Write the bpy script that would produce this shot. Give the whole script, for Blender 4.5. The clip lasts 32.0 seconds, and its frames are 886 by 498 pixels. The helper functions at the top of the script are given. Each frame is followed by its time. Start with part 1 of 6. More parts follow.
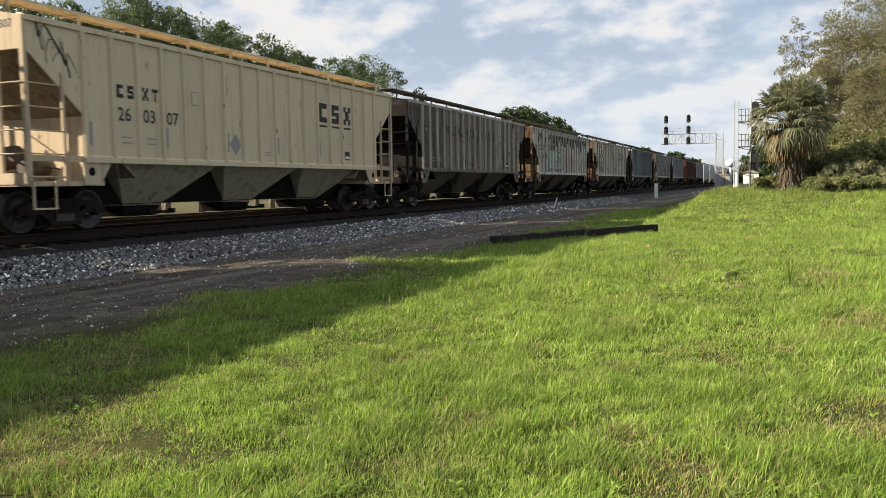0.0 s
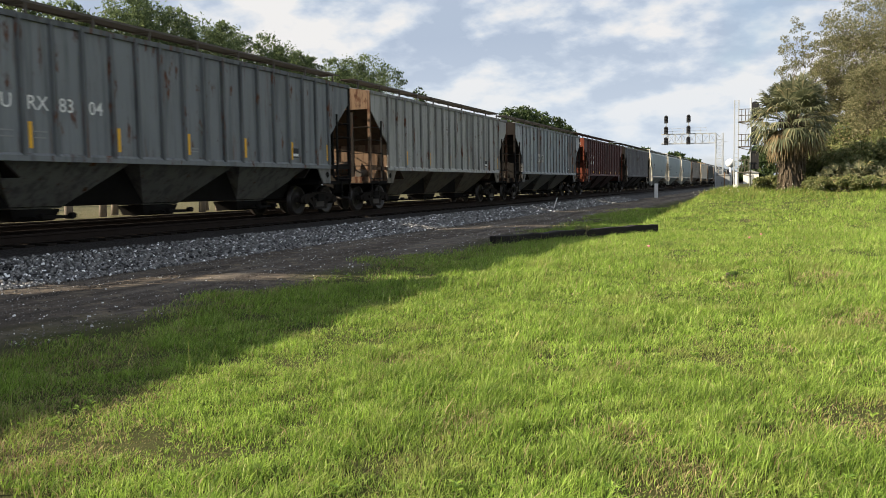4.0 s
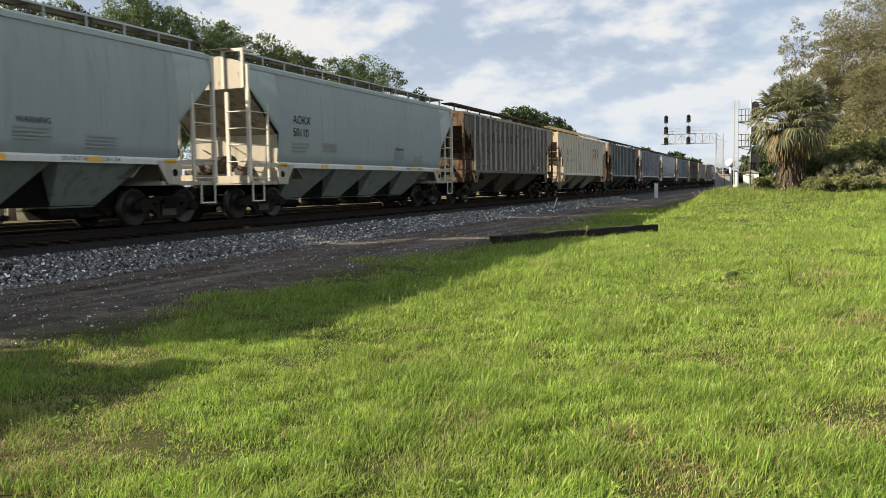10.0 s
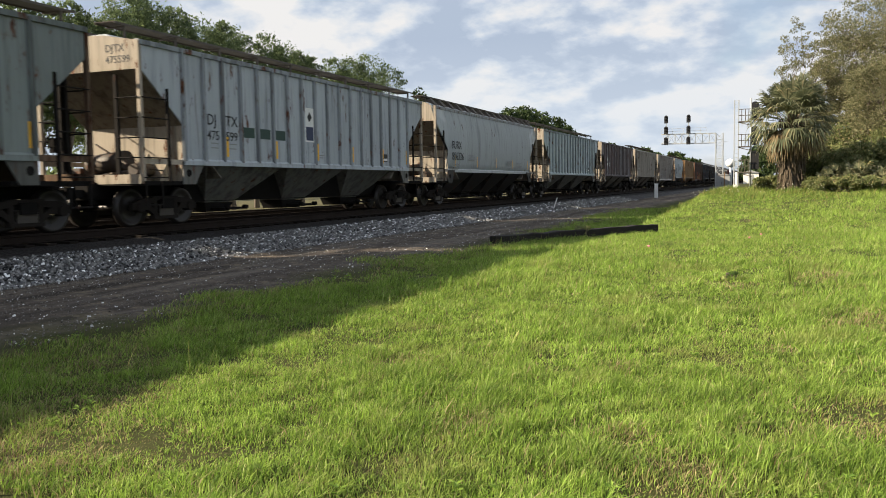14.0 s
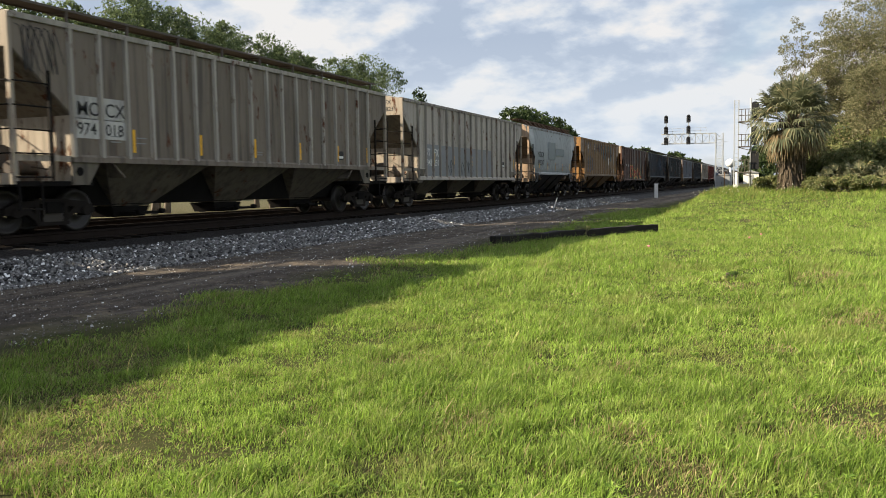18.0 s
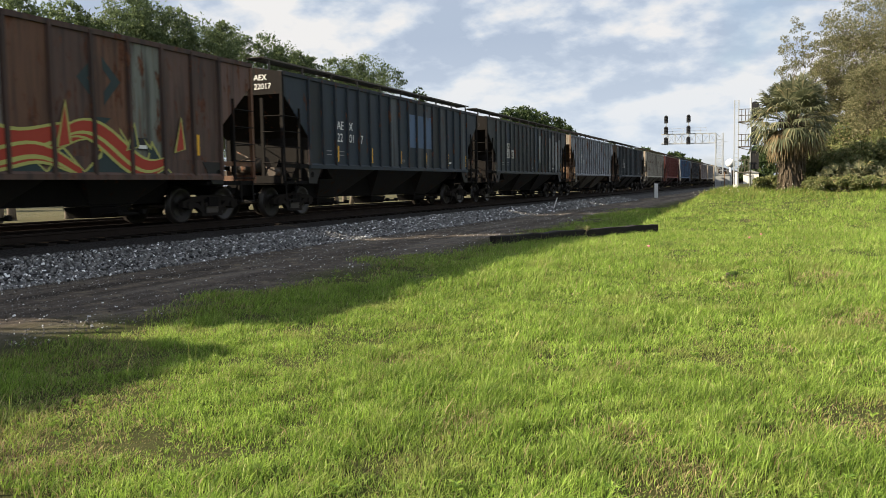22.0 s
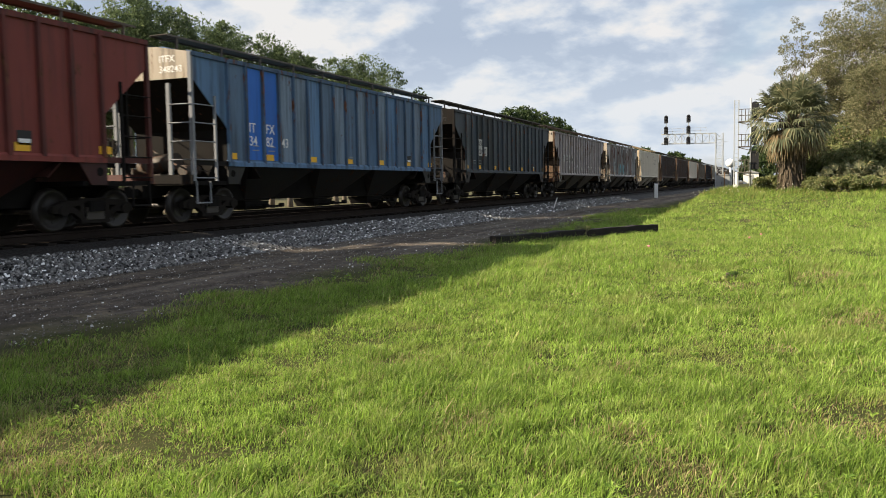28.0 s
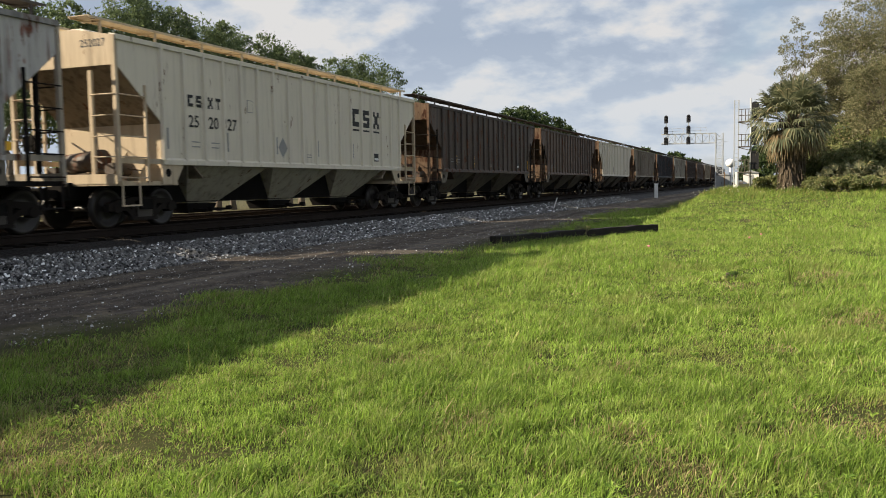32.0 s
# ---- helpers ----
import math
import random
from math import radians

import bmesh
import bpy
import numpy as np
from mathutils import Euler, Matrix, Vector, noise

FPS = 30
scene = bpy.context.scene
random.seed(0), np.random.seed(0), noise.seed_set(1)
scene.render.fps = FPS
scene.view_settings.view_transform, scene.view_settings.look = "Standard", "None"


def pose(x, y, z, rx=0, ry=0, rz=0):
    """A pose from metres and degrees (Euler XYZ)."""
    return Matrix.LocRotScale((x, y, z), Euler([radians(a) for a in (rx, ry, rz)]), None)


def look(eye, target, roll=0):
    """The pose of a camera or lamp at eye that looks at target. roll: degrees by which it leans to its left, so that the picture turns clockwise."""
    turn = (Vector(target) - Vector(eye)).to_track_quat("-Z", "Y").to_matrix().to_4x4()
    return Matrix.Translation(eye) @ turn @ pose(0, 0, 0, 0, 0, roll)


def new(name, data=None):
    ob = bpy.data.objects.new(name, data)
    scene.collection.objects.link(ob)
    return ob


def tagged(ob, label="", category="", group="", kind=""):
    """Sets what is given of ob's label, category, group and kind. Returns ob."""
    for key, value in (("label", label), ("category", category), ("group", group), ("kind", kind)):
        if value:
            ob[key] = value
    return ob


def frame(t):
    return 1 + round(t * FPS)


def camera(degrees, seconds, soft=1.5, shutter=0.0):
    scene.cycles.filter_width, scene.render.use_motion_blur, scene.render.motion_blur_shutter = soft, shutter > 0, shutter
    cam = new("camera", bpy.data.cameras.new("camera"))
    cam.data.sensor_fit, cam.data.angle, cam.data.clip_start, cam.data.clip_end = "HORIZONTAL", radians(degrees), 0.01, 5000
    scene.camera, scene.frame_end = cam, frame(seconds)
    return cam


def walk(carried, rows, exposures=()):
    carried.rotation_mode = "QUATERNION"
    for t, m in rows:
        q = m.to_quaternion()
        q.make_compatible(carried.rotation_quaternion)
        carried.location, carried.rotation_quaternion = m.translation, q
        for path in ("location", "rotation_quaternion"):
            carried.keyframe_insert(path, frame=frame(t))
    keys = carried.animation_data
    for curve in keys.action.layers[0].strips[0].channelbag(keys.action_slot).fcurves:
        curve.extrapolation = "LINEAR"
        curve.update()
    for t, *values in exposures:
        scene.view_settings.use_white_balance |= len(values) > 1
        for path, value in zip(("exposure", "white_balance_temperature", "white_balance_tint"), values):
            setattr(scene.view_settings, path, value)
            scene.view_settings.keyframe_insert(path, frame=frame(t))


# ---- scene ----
# ---------------------------------------------------------------- camera
EYE = Vector((0.0, 0.0, 1.55))
YAW, DIP = radians(21.933), radians(4.388)
AIM = EYE + Vector((-math.sin(YAW) * math.cos(DIP), math.cos(YAW) * math.cos(DIP), -math.sin(DIP)))
cam = camera(56.32, 32.0, soft=0.8, shutter=0.12)
STAND = look(EYE, AIM, -0.865)
walk(cam, [(0.0, STAND), (32.0, STAND)], exposures=[(0.0, 1.33), (27.0, 1.33), (32.0, 1.09)])

# ---------------------------------------------------------------- sky and sun
SUN_AZ, SUN_EL = radians(27.0), radians(26.8)
TO_SUN = Vector((-math.cos(SUN_AZ) * math.cos(SUN_EL), -math.sin(SUN_AZ) * math.cos(SUN_EL), math.sin(SUN_EL)))


def make_world():
    w = bpy.data.worlds.new("sky")
    scene.world = w
    w.use_nodes = True
    nt = w.node_tree
    nt.nodes.clear()
    n, ln = nt.nodes.new, nt.links.new
    out, bg = n("ShaderNodeOutputWorld"), n("ShaderNodeBackground")
    sky = n("ShaderNodeTexSky")
    sky.sky_type, sky.sun_disc = "NISHITA", False
    sky.sun_elevation = SUN_EL
    sky.sun_rotation = math.atan2(TO_SUN.x, TO_SUN.y)
    sky.dust_density = 2.0
    low = n("ShaderNodeMixRGB")
    low.blend_type = "MULTIPLY"
    low.inputs[0].default_value = 1.0
    low.inputs[2].default_value = (0.071, 0.070, 0.070, 1)
    ln(sky.outputs[0], low.inputs[1])
    tc = n("ShaderNodeTexCoord")
    # clouds flatten towards the horizon: project the direction on a high plane
    sep = n("ShaderNodeSeparateXYZ")
    ln(tc.outputs["Generated"], sep.inputs[0])
    up = n("ShaderNodeMath")
    up.operation = "MAXIMUM"
    up.inputs[1].default_value = 0.0
    ln(sep.outputs[2], up.inputs[0])
    lift = n("ShaderNodeMath")
    lift.operation = "ADD"
    lift.inputs[1].default_value = 0.40
    ln(up.outputs[0], lift.inputs[0])
    flat = n("ShaderNodeVectorMath")
    flat.operation = "DIVIDE"
    ln(tc.outputs["Generated"], flat.inputs[0])
    com = n("ShaderNodeCombineXYZ")
    for k in range(2):
        ln(lift.outputs[0], com.inputs[k])
    com.inputs[2].default_value = 1.0
    ln(com.outputs[0], flat.inputs[1])
    def clouds(shift, scale, detail, rough, bend):
        mp = n("ShaderNodeMapping")
        mp.inputs["Location"].default_value = shift
        ln(flat.outputs[0], mp.inputs[0])
        tex = n("ShaderNodeTexNoise")
        tex.inputs["Scale"].default_value, tex.inputs["Detail"].default_value = scale, detail
        tex.inputs["Roughness"].default_value, tex.inputs["Distortion"].default_value = rough, bend
        ln(mp.outputs[0], tex.inputs["Vector"])
        return tex.outputs["Fac"]
    # a nearly closed deck, lumpy heaps in it, lit from one side: the heaps against a copy moved towards the sun
    cover = n("ShaderNodeValToRGB")
    cover.color_ramp.elements[0].position, cover.color_ramp.elements[1].position = 0.26, 0.46
    ln(clouds((3.1, 1.7, 0.0), 1.5, 6.0, 0.5, 0.2), cover.inputs[0])
    here, there = clouds((7.4, 2.2, 1.0), 4.2, 8.0, 0.52, 0.0), clouds((7.365, 2.16, 1.03), 4.2, 8.0, 0.52, 0.0)
    slope = n("ShaderNodeMath")
    slope.operation = "SUBTRACT"
    ln(here, slope.inputs[0])
    ln(there, slope.inputs[1])
    lit = n("ShaderNodeMath")
    lit.operation = "MULTIPLY_ADD"
    lit.inputs[1].default_value = 1.1
    ln(slope.outputs[0], lit.inputs[0])
    ln(here, lit.inputs[2])
    tone = n("ShaderNodeValToRGB")
    ends = tone.color_ramp.elements
    ends[0].position, ends[0].color = 0.36, (0.182, 0.215, 0.268, 1)
    ends[1].position, ends[1].color = 0.66, (0.350, 0.345, 0.342, 1)
    ends.new(0.46).color = (0.222, 0.253, 0.300, 1)
    ends.new(0.55).color = (0.286, 0.304, 0.328, 1)
    ln(lit.outputs[0], tone.inputs[0])
    # paler and smoother low down
    haze = n("ShaderNodeMapRange")
    haze.inputs["From Min"].default_value, haze.inputs["From Max"].default_value = 0.0, 0.17
    haze.inputs["To Min"].default_value, haze.inputs["To Max"].default_value = 0.75, 0.0
    ln(sep.outputs[2], haze.inputs["Value"])
    soft = n("ShaderNodeMixRGB")
    soft.inputs[2].default_value = (0.285, 0.318, 0.355, 1)
    ln(haze.outputs[0], soft.inputs[0])
    ln(tone.outputs[0], soft.inputs[1])
    mix = n("ShaderNodeMixRGB")
    ln(cover.outputs[0], mix.inputs[0])
    ln(low.outputs[0], mix.inputs[1])
    ln(soft.outputs[0], mix.inputs[2])
    ln(mix.outputs[0], bg.inputs[0])
    bg.inputs[1].default_value = 1.0
    ln(bg.outputs[0], out.inputs[0])


make_world()
sun = new("sun", bpy.data.lights.new("sun", "SUN"))
sun.data.energy, sun.data.angle, sun.data.color = 5.0, radians(0.6), (1.0, 0.86, 0.65)
sun.matrix_world = look(TO_SUN * 100, (0, 0, 0))

# ---------------------------------------------------------------- small builders


class Build:
    """Vertices and faces gathered into one mesh."""

    def __init__(self):
        self.v, self.f, self.smooth = [], [], []

    def add(self, verts, faces, smooth=False):
        k = len(self.v)
        self.v += [tuple(p) for p in verts]
        self.f += [tuple(k + i for i in f) for f in faces]
        self.smooth += [smooth] * len(faces)
        return self

    def box(self, x0, x1, y0, y1, z0, z1):
        v = [(x, y, z) for z in (z0, z1) for y in (y0, y1) for x in (x0, x1)]
        return self.add(v, [(0, 2, 3, 1), (4, 5, 7, 6), (0, 1, 5, 4), (2, 6, 7, 3), (0, 4, 6, 2), (1, 3, 7, 5)])

    def beam(self, p, q, w, h=None, up=(0, 0, 1)):
        """A bar of section w x h from p to q."""
        h = w if h is None else h
        p, q = Vector(p), Vector(q)
        d = (q - p).normalized()
        s = d.cross(Vector(up))
        if s.length < 1e-3:
            s = d.cross(Vector((1, 0, 0)))
        s.normalize()
        u = s.cross(d)
        v = []
        for c in (p, q):
            for a, b in ((-1, -1), (1, -1), (1, 1), (-1, 1)):
                v.append(c + s * (a * w / 2) + u * (b * h / 2))
        return self.add(v, [(3, 2, 1, 0), (4, 5, 6, 7), (0, 1, 5, 4), (1, 2, 6, 5), (2, 3, 7, 6), (3, 0, 4, 7)])

    def rod(self, p, q, r, n=6, r2=None, caps=True):
        r2 = r if r2 is None else r2
        p, q = Vector(p), Vector(q)
        d = (q - p).normalized()
        s = d.cross(Vector((0, 0, 1)))
        if s.length < 1e-3:
            s = Vector((1, 0, 0))
        s.normalize()
        u = s.cross(d)
        v = []
        for c, rr in ((p, r), (q, r2)):
            for i in range(n):
                a = 2 * math.pi * i / n
                v.append(c + (s * math.cos(a) + u * math.sin(a)) * rr)
        self.add(v, [(i, (i + 1) % n, n + (i + 1) % n, n + i) for i in range(n)], n > 6)
        if caps:
            k = len(self.v) - 2 * n
            self.f += [tuple(k + i for i in reversed(range(n))), tuple(k + n + i for i in range(n))]
            self.smooth += [False, False]
        return self

    def turned(self, profile, n=20, axis="z", centre=(0, 0, 0)):
        """A lathe: profile is (radius, height) pairs along the axis."""
        v = []
        for r, h in profile:
            for i in range(n):
                a = 2 * math.pi * i / n
                c, s = r * math.cos(a), r * math.sin(a)
                p = {"z": (c, s, h), "x": (h, c, s), "y": (s, h, c)}[axis]
                v.append(tuple(p[k] + centre[k] for k in range(3)))
        f = []
        for j in range(len(profile) - 1):
            for i in range(n):
                f.append((j * n + i, j * n + (i + 1) % n, (j + 1) * n + (i + 1) % n, (j + 1) * n + i))
        return self.add(v, f, True)

    def prism(self, outline, x0, x1):
        """An outline of (y, z) points pushed from x0 to x1."""
        n = len(outline)
        v = [(x0, y, z) for y, z in outline] + [(x1, y, z) for y, z in outline]
        f = [tuple(range(n - 1, -1, -1)), tuple(range(n, 2 * n))]
        f += [(i, (i + 1) % n, n + (i + 1) % n, n + i) for i in range(n)]
        return self.add(v, f)

    def prism_y(self, outline, y0, y1):
        """An outline of (x, z) points pushed from y0 to y1."""
        n = len(outline)
        v = [(x, y0, z) for x, z in outline] + [(x, y1, z) for x, z in outline]
        f = [tuple(range(n)), tuple(range(2 * n - 1, n - 1, -1))]
        f += [(n + i, n + (i + 1) % n, (i + 1) % n, i) for i in range(n)]
        return self.add(v, f)

    def frustum(self, bottom, top, z0, z1):
        """bottom, top: (x0, x1, y0, y1)."""
        v = []
        for (x0, x1, y0, y1), z in ((bottom, z0), (top, z1)):
            v += [(x0, y0, z), (x1, y0, z), (x1, y1, z), (x0, y1, z)]
        return self.add(v, [(3, 2, 1, 0), (4, 5, 6, 7), (0, 1, 5, 4), (1, 2, 6, 5), (2, 3, 7, 6), (3, 0, 4, 7)])

    def mesh(self, name="mesh"):
        me = bpy.data.meshes.new(name)
        me.from_pydata(self.v, [], self.f)
        me.polygons.foreach_set("use_smooth", self.smooth)
        me.update()
        return me


def part(name, shape, material, parent=None, label="", m=None):
    """Links a mesh as one object; the material sits on the object, so that alike parts may share a mesh."""
    me = shape.mesh(name) if isinstance(shape, Build) else shape
    if not me.materials:
        me.materials.append(material)
    ob = new(name, me)
    ob.material_slots[0].link = "OBJECT"
    ob.material_slots[0].material = material
    if parent is not None:
        ob.parent = parent
    if m is not None:
        ob.matrix_basis = m
    if label:
        ob["label"] = label
    return ob


def fast_mesh(name, verts, faces, smooth=False):
    """A large mesh from numpy arrays; all faces have the same number of corners."""
    me = bpy.data.meshes.new(name)
    verts, faces = np.asarray(verts, np.float32), np.asarray(faces, np.int32)
    k = faces.shape[1]
    me.vertices.add(len(verts))
    me.vertices.foreach_set("co", verts.ravel())
    me.loops.add(faces.size)
    me.loops.foreach_set("vertex_index", faces.ravel())
    me.polygons.add(len(faces))
    me.polygons.foreach_set("loop_start", np.arange(0, faces.size, k, dtype=np.int32))
    me.polygons.foreach_set("loop_total", np.full(len(faces), k, np.int32))
    me.polygons.foreach_set("use_smooth", np.full(len(faces), smooth))
    me.update(calc_edges=True)
    return me


# ---------------------------------------------------------------- materials


class Mat:
    """A node material under construction."""

    def __init__(self, name):
        self.m = bpy.data.materials.new(name)
        self.m.use_nodes = True
        self.nt = self.m.node_tree
        self.bsdf = self.nt.nodes["Principled BSDF"]
        self.tc = None

    def node(self, kind, **sets):
        n = self.nt.nodes.new(kind)
        for key, value in sets.items():
            n.inputs[key.replace("_", " ")].default_value = value
        return n

    def link(self, a, b):
        self.nt.links.new(a, b)

    def coords(self, scale=(1, 1, 1), random_shift=0.0, world=False):
        """Object coordinates, scaled; alike pieces are shifted by their own random number."""
        if world:
            src = self.node("ShaderNodeNewGeometry").outputs["Position"]
        else:
            src = self.node("ShaderNodeTexCoord").outputs["Object"]
        mp = self.node("ShaderNodeMapping")
        mp.inputs["Scale"].default_value = scale
        self.link(src, mp.inputs[0])
        if random_shift:
            info = self.node("ShaderNodeObjectInfo")
            mul = self.node("ShaderNodeMath")
            mul.operation = "MULTIPLY"
            mul.inputs[1].default_value = random_shift
            self.link(info.outputs["Random"], mul.inputs[0])
            com = self.node("ShaderNodeCombineXYZ")
            for k in range(3):
                self.link(mul.outputs[0], com.inputs[k])
            self.link(com.outputs[0], mp.inputs["Location"])
        return mp.outputs[0]

    def noise(self, vec, scale, detail=4.0, rough=0.55):
        n = self.node("ShaderNodeTexNoise", Scale=scale, Detail=detail, Roughness=rough)
        self.link(vec, n.inputs["Vector"])
        return n.outputs["Fac"]

    def ramp(self, fac, lo, hi, c0=(0, 0, 0, 1), c1=(1, 1, 1, 1)):
        r = self.node("ShaderNodeValToRGB")
        e = r.color_ramp.elements
        e[0].position, e[1].position, e[0].color, e[1].color = lo, hi, c0, c1
        self.link(fac, r.inputs[0])
        return r.outputs[0]

    def mix(self, fac, a, b, mode="MIX"):
        n = self.node("ShaderNodeMixRGB")
        n.blend_type = mode
        for k, s in enumerate((fac, a, b)):
            if isinstance(s, (int, float)):
                n.inputs[k].default_value = s
            elif isinstance(s, tuple):
                n.inputs[k].default_value = (*s[:3], 1)
            else:
                self.link(s, n.inputs[k])
        return n.outputs[0]

    def scaled(self, fac, k):
        n = self.node("ShaderNodeMath")
        n.operation = "MULTIPLY"
        n.inputs[1].default_value = k
        self.link(fac, n.inputs[0])
        return n.outputs[0]

    def bump(self, height, strength=0.3, distance=0.01):
        b = self.node("ShaderNodeBump", Strength=strength, Distance=distance)
        self.link(height, b.inputs["Height"])
        self.link(b.outputs[0], self.bsdf.inputs["Normal"])

    def finish(self, colour, rough=0.7, metal=0.0, spec=0.3):
        if isinstance(colour, tuple):
            self.bsdf.inputs["Base Color"].default_value = (*colour[:3], 1)
        else:
            self.link(colour, self.bsdf.inputs["Base Color"])
        if isinstance(rough, (int, float)):
            self.bsdf.inputs["Roughness"].default_value = rough
        else:
            self.link(rough, self.bsdf.inputs["Roughness"])
        self.bsdf.inputs["Metallic"].default_value = metal
        self.bsdf.inputs["Specular IOR Level"].default_value = spec
        return self.m


RUST = (0.13, 0.055, 0.03)
SOOT = (0.045, 0.038, 0.032)


def paint(name, base, rust=0.2, grime=0.3, vary=0.12, rough=0.58, rust_colour=RUST):
    """Weathered paint on steel: panels differ a little, grime runs down in streaks, rust breaks through in patches."""
    k = Mat(name)
    base = tuple(0.80 * c for c in base)
    vec = k.coords((1, 1, 1), 37.0)
    run = k.coords((4.5, 4.5, 0.28), 53.0)
    fine_run = k.coords((14.0, 14.0, 0.9), 71.0)
    info = k.node("ShaderNodeObjectInfo")
    tone = k.ramp(info.outputs["Random"], 0.0, 1.0, (1 - vary, 1 - vary, 1 - vary, 1), (1 + vary, 1 + vary, 1 + vary, 1))
    col = k.mix(1.0, base, tone, "MULTIPLY")
    chalk = k.ramp(k.noise(vec, 1.1, 5, 0.6), 0.45, 0.68)
    col = k.mix(k.scaled(chalk, 0.10 + 0.25 * grime), col, tuple(min(1, c * 1.3 + 0.006) for c in base))
    streak = k.ramp(k.noise(run, 1.0, 6, 0.62), 0.56 - 0.16 * grime, 0.68 - 0.08 * grime)
    col = k.mix(k.scaled(streak, min(0.92, 0.15 + grime * 1.1)), col, tuple(c * 0.28 + 0.010 for c in base))
    thin = k.ramp(k.noise(fine_run, 1.0, 4, 0.6), 0.52, 0.66)
    col = k.mix(k.scaled(thin, 0.10 + 0.45 * grime), col, tuple(c * 0.5 + 0.01 for c in base))
    blot = k.noise(k.coords((1.5, 1.5, 0.5), 29.0), 2.2, 9, 0.70)
    spots = k.ramp(blot, (0.63 if rust > 0.01 else 0.80) - 0.26 * rust, (0.68 if rust > 0.01 else 0.85) - 0.22 * rust)
    runs = k.ramp(k.noise(run, 1.9, 5, 0.65), (0.64 if rust > 0.01 else 0.82) - 0.24 * rust, (0.72 if rust > 0.01 else 0.88) - 0.20 * rust)
    broken = k.mix(1.0, spots, k.scaled(runs, min(0.85, 0.3 + rust)), "ADD")
    rusty = k.mix(k.ramp(k.noise(vec, 7.0, 4), 0.35, 0.65), rust_colour, tuple(c * 0.45 for c in rust_colour))
    col = k.mix(broken, col, rusty)
    k.bump(k.mix(0.5, broken, k.noise(vec, 30.0, 3)), 0.3, 0.006)
    return k.finish(col, k.ramp(broken, 0.0, 1.0, (rough,) * 3 + (1,), (0.92,) * 3 + (1,)), 0.0, 0.26 if rough < 0.7 else 0.08)


def plain(name, base, rough=0.7, metal=0.0, grain=12.0, depth=0.25, spec=0.3):
    """One colour with grain and light soiling."""
    k = Mat(name)
    vec = k.coords((1, 1, 1), 11.0)
    a = k.ramp(k.noise(vec, grain, 5, 0.6), 0.25, 0.75)
    b = k.ramp(k.noise(vec, grain * 0.15, 3), 0.3, 0.75)
    col = k.mix(k.scaled(a, depth), base, tuple(c * 0.55 for c in base))
    col = k.mix(k.scaled(b, depth * 0.8), col, tuple(min(1.0, c * 1.25 + 0.01) for c in base))
    k.bump(a, 0.2, 0.004)
    return k.finish(col, rough, metal, spec)


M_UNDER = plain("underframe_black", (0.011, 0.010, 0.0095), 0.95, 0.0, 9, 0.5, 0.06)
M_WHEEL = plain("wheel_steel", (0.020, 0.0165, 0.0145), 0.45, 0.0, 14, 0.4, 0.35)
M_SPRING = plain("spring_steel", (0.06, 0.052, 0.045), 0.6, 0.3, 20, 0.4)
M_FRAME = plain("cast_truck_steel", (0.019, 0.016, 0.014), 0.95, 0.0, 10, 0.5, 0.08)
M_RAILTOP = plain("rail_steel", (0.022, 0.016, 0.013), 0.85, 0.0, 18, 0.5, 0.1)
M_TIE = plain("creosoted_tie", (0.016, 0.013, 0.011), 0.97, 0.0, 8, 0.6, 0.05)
M_TIMBER = plain("dark_timber", (0.016, 0.013, 0.011), 0.9, 0.0, 10, 0.6)
M_BLACK = plain("black_lettering", (0.02, 0.02, 0.022), 0.6, 0.0, 30, 0.2)
M_WHITE = plain("white_lettering", (0.72, 0.72, 0.7), 0.6, 0.0, 30, 0.25)
M_YELLOW = plain("reflective_yellow", (0.78, 0.42, 0.03), 0.5, 0.0, 25, 0.2)
M_GREYMARK = plain("faded_grey_lettering", (0.25, 0.25, 0.25), 0.7, 0.0, 30, 0.3)
M_GRATE = plain("weathered_grating", (0.105, 0.092, 0.080), 0.85, 0.0, 18, 0.4, 0.15)
M_ALU = plain("galvanised_steel", (0.42, 0.44, 0.45), 0.45, 0.35, 16, 0.25)
M_SIGNAL = plain("signal_black", (0.018, 0.018, 0.02), 0.5, 0.0, 20, 0.3)
M_CAB = plain("silver_cabinet", (0.30, 0.31, 0.31), 0.5, 0.2, 6, 0.3)
M_POSTW = plain("white_post", (0.8, 0.8, 0.78), 0.6, 0.0, 10, 0.2)
# ---------------------------------------------------------------- the ground
TRACK_X, TRACK2_X, RAIL_Z = -15.05, -19.2, 0.675


def ease(a, b, x):
    t = min(1.0, max(0.0, (x - a) / (b - a)))
    return t * t * (3 - 2 * t)


def ground_z(x, y):
    edge = -5.0 - max(0.0, y - 55.0) * 0.035
    z = 0.92 * ease(edge, edge + 2.0, x) * ease(27.0, 46.0, y)
    if x > -8.0:
        z += 0.035 * noise.noise(Vector((x * 0.35, y * 0.35, 0.3))) + 0.012 * noise.noise(Vector((x * 1.3, y * 1.3, 4.0)))
    elif x > -13.0:
        z += 0.03 * noise.noise(Vector((x * 0.9, y * 0.22, 2.0)))
    return z


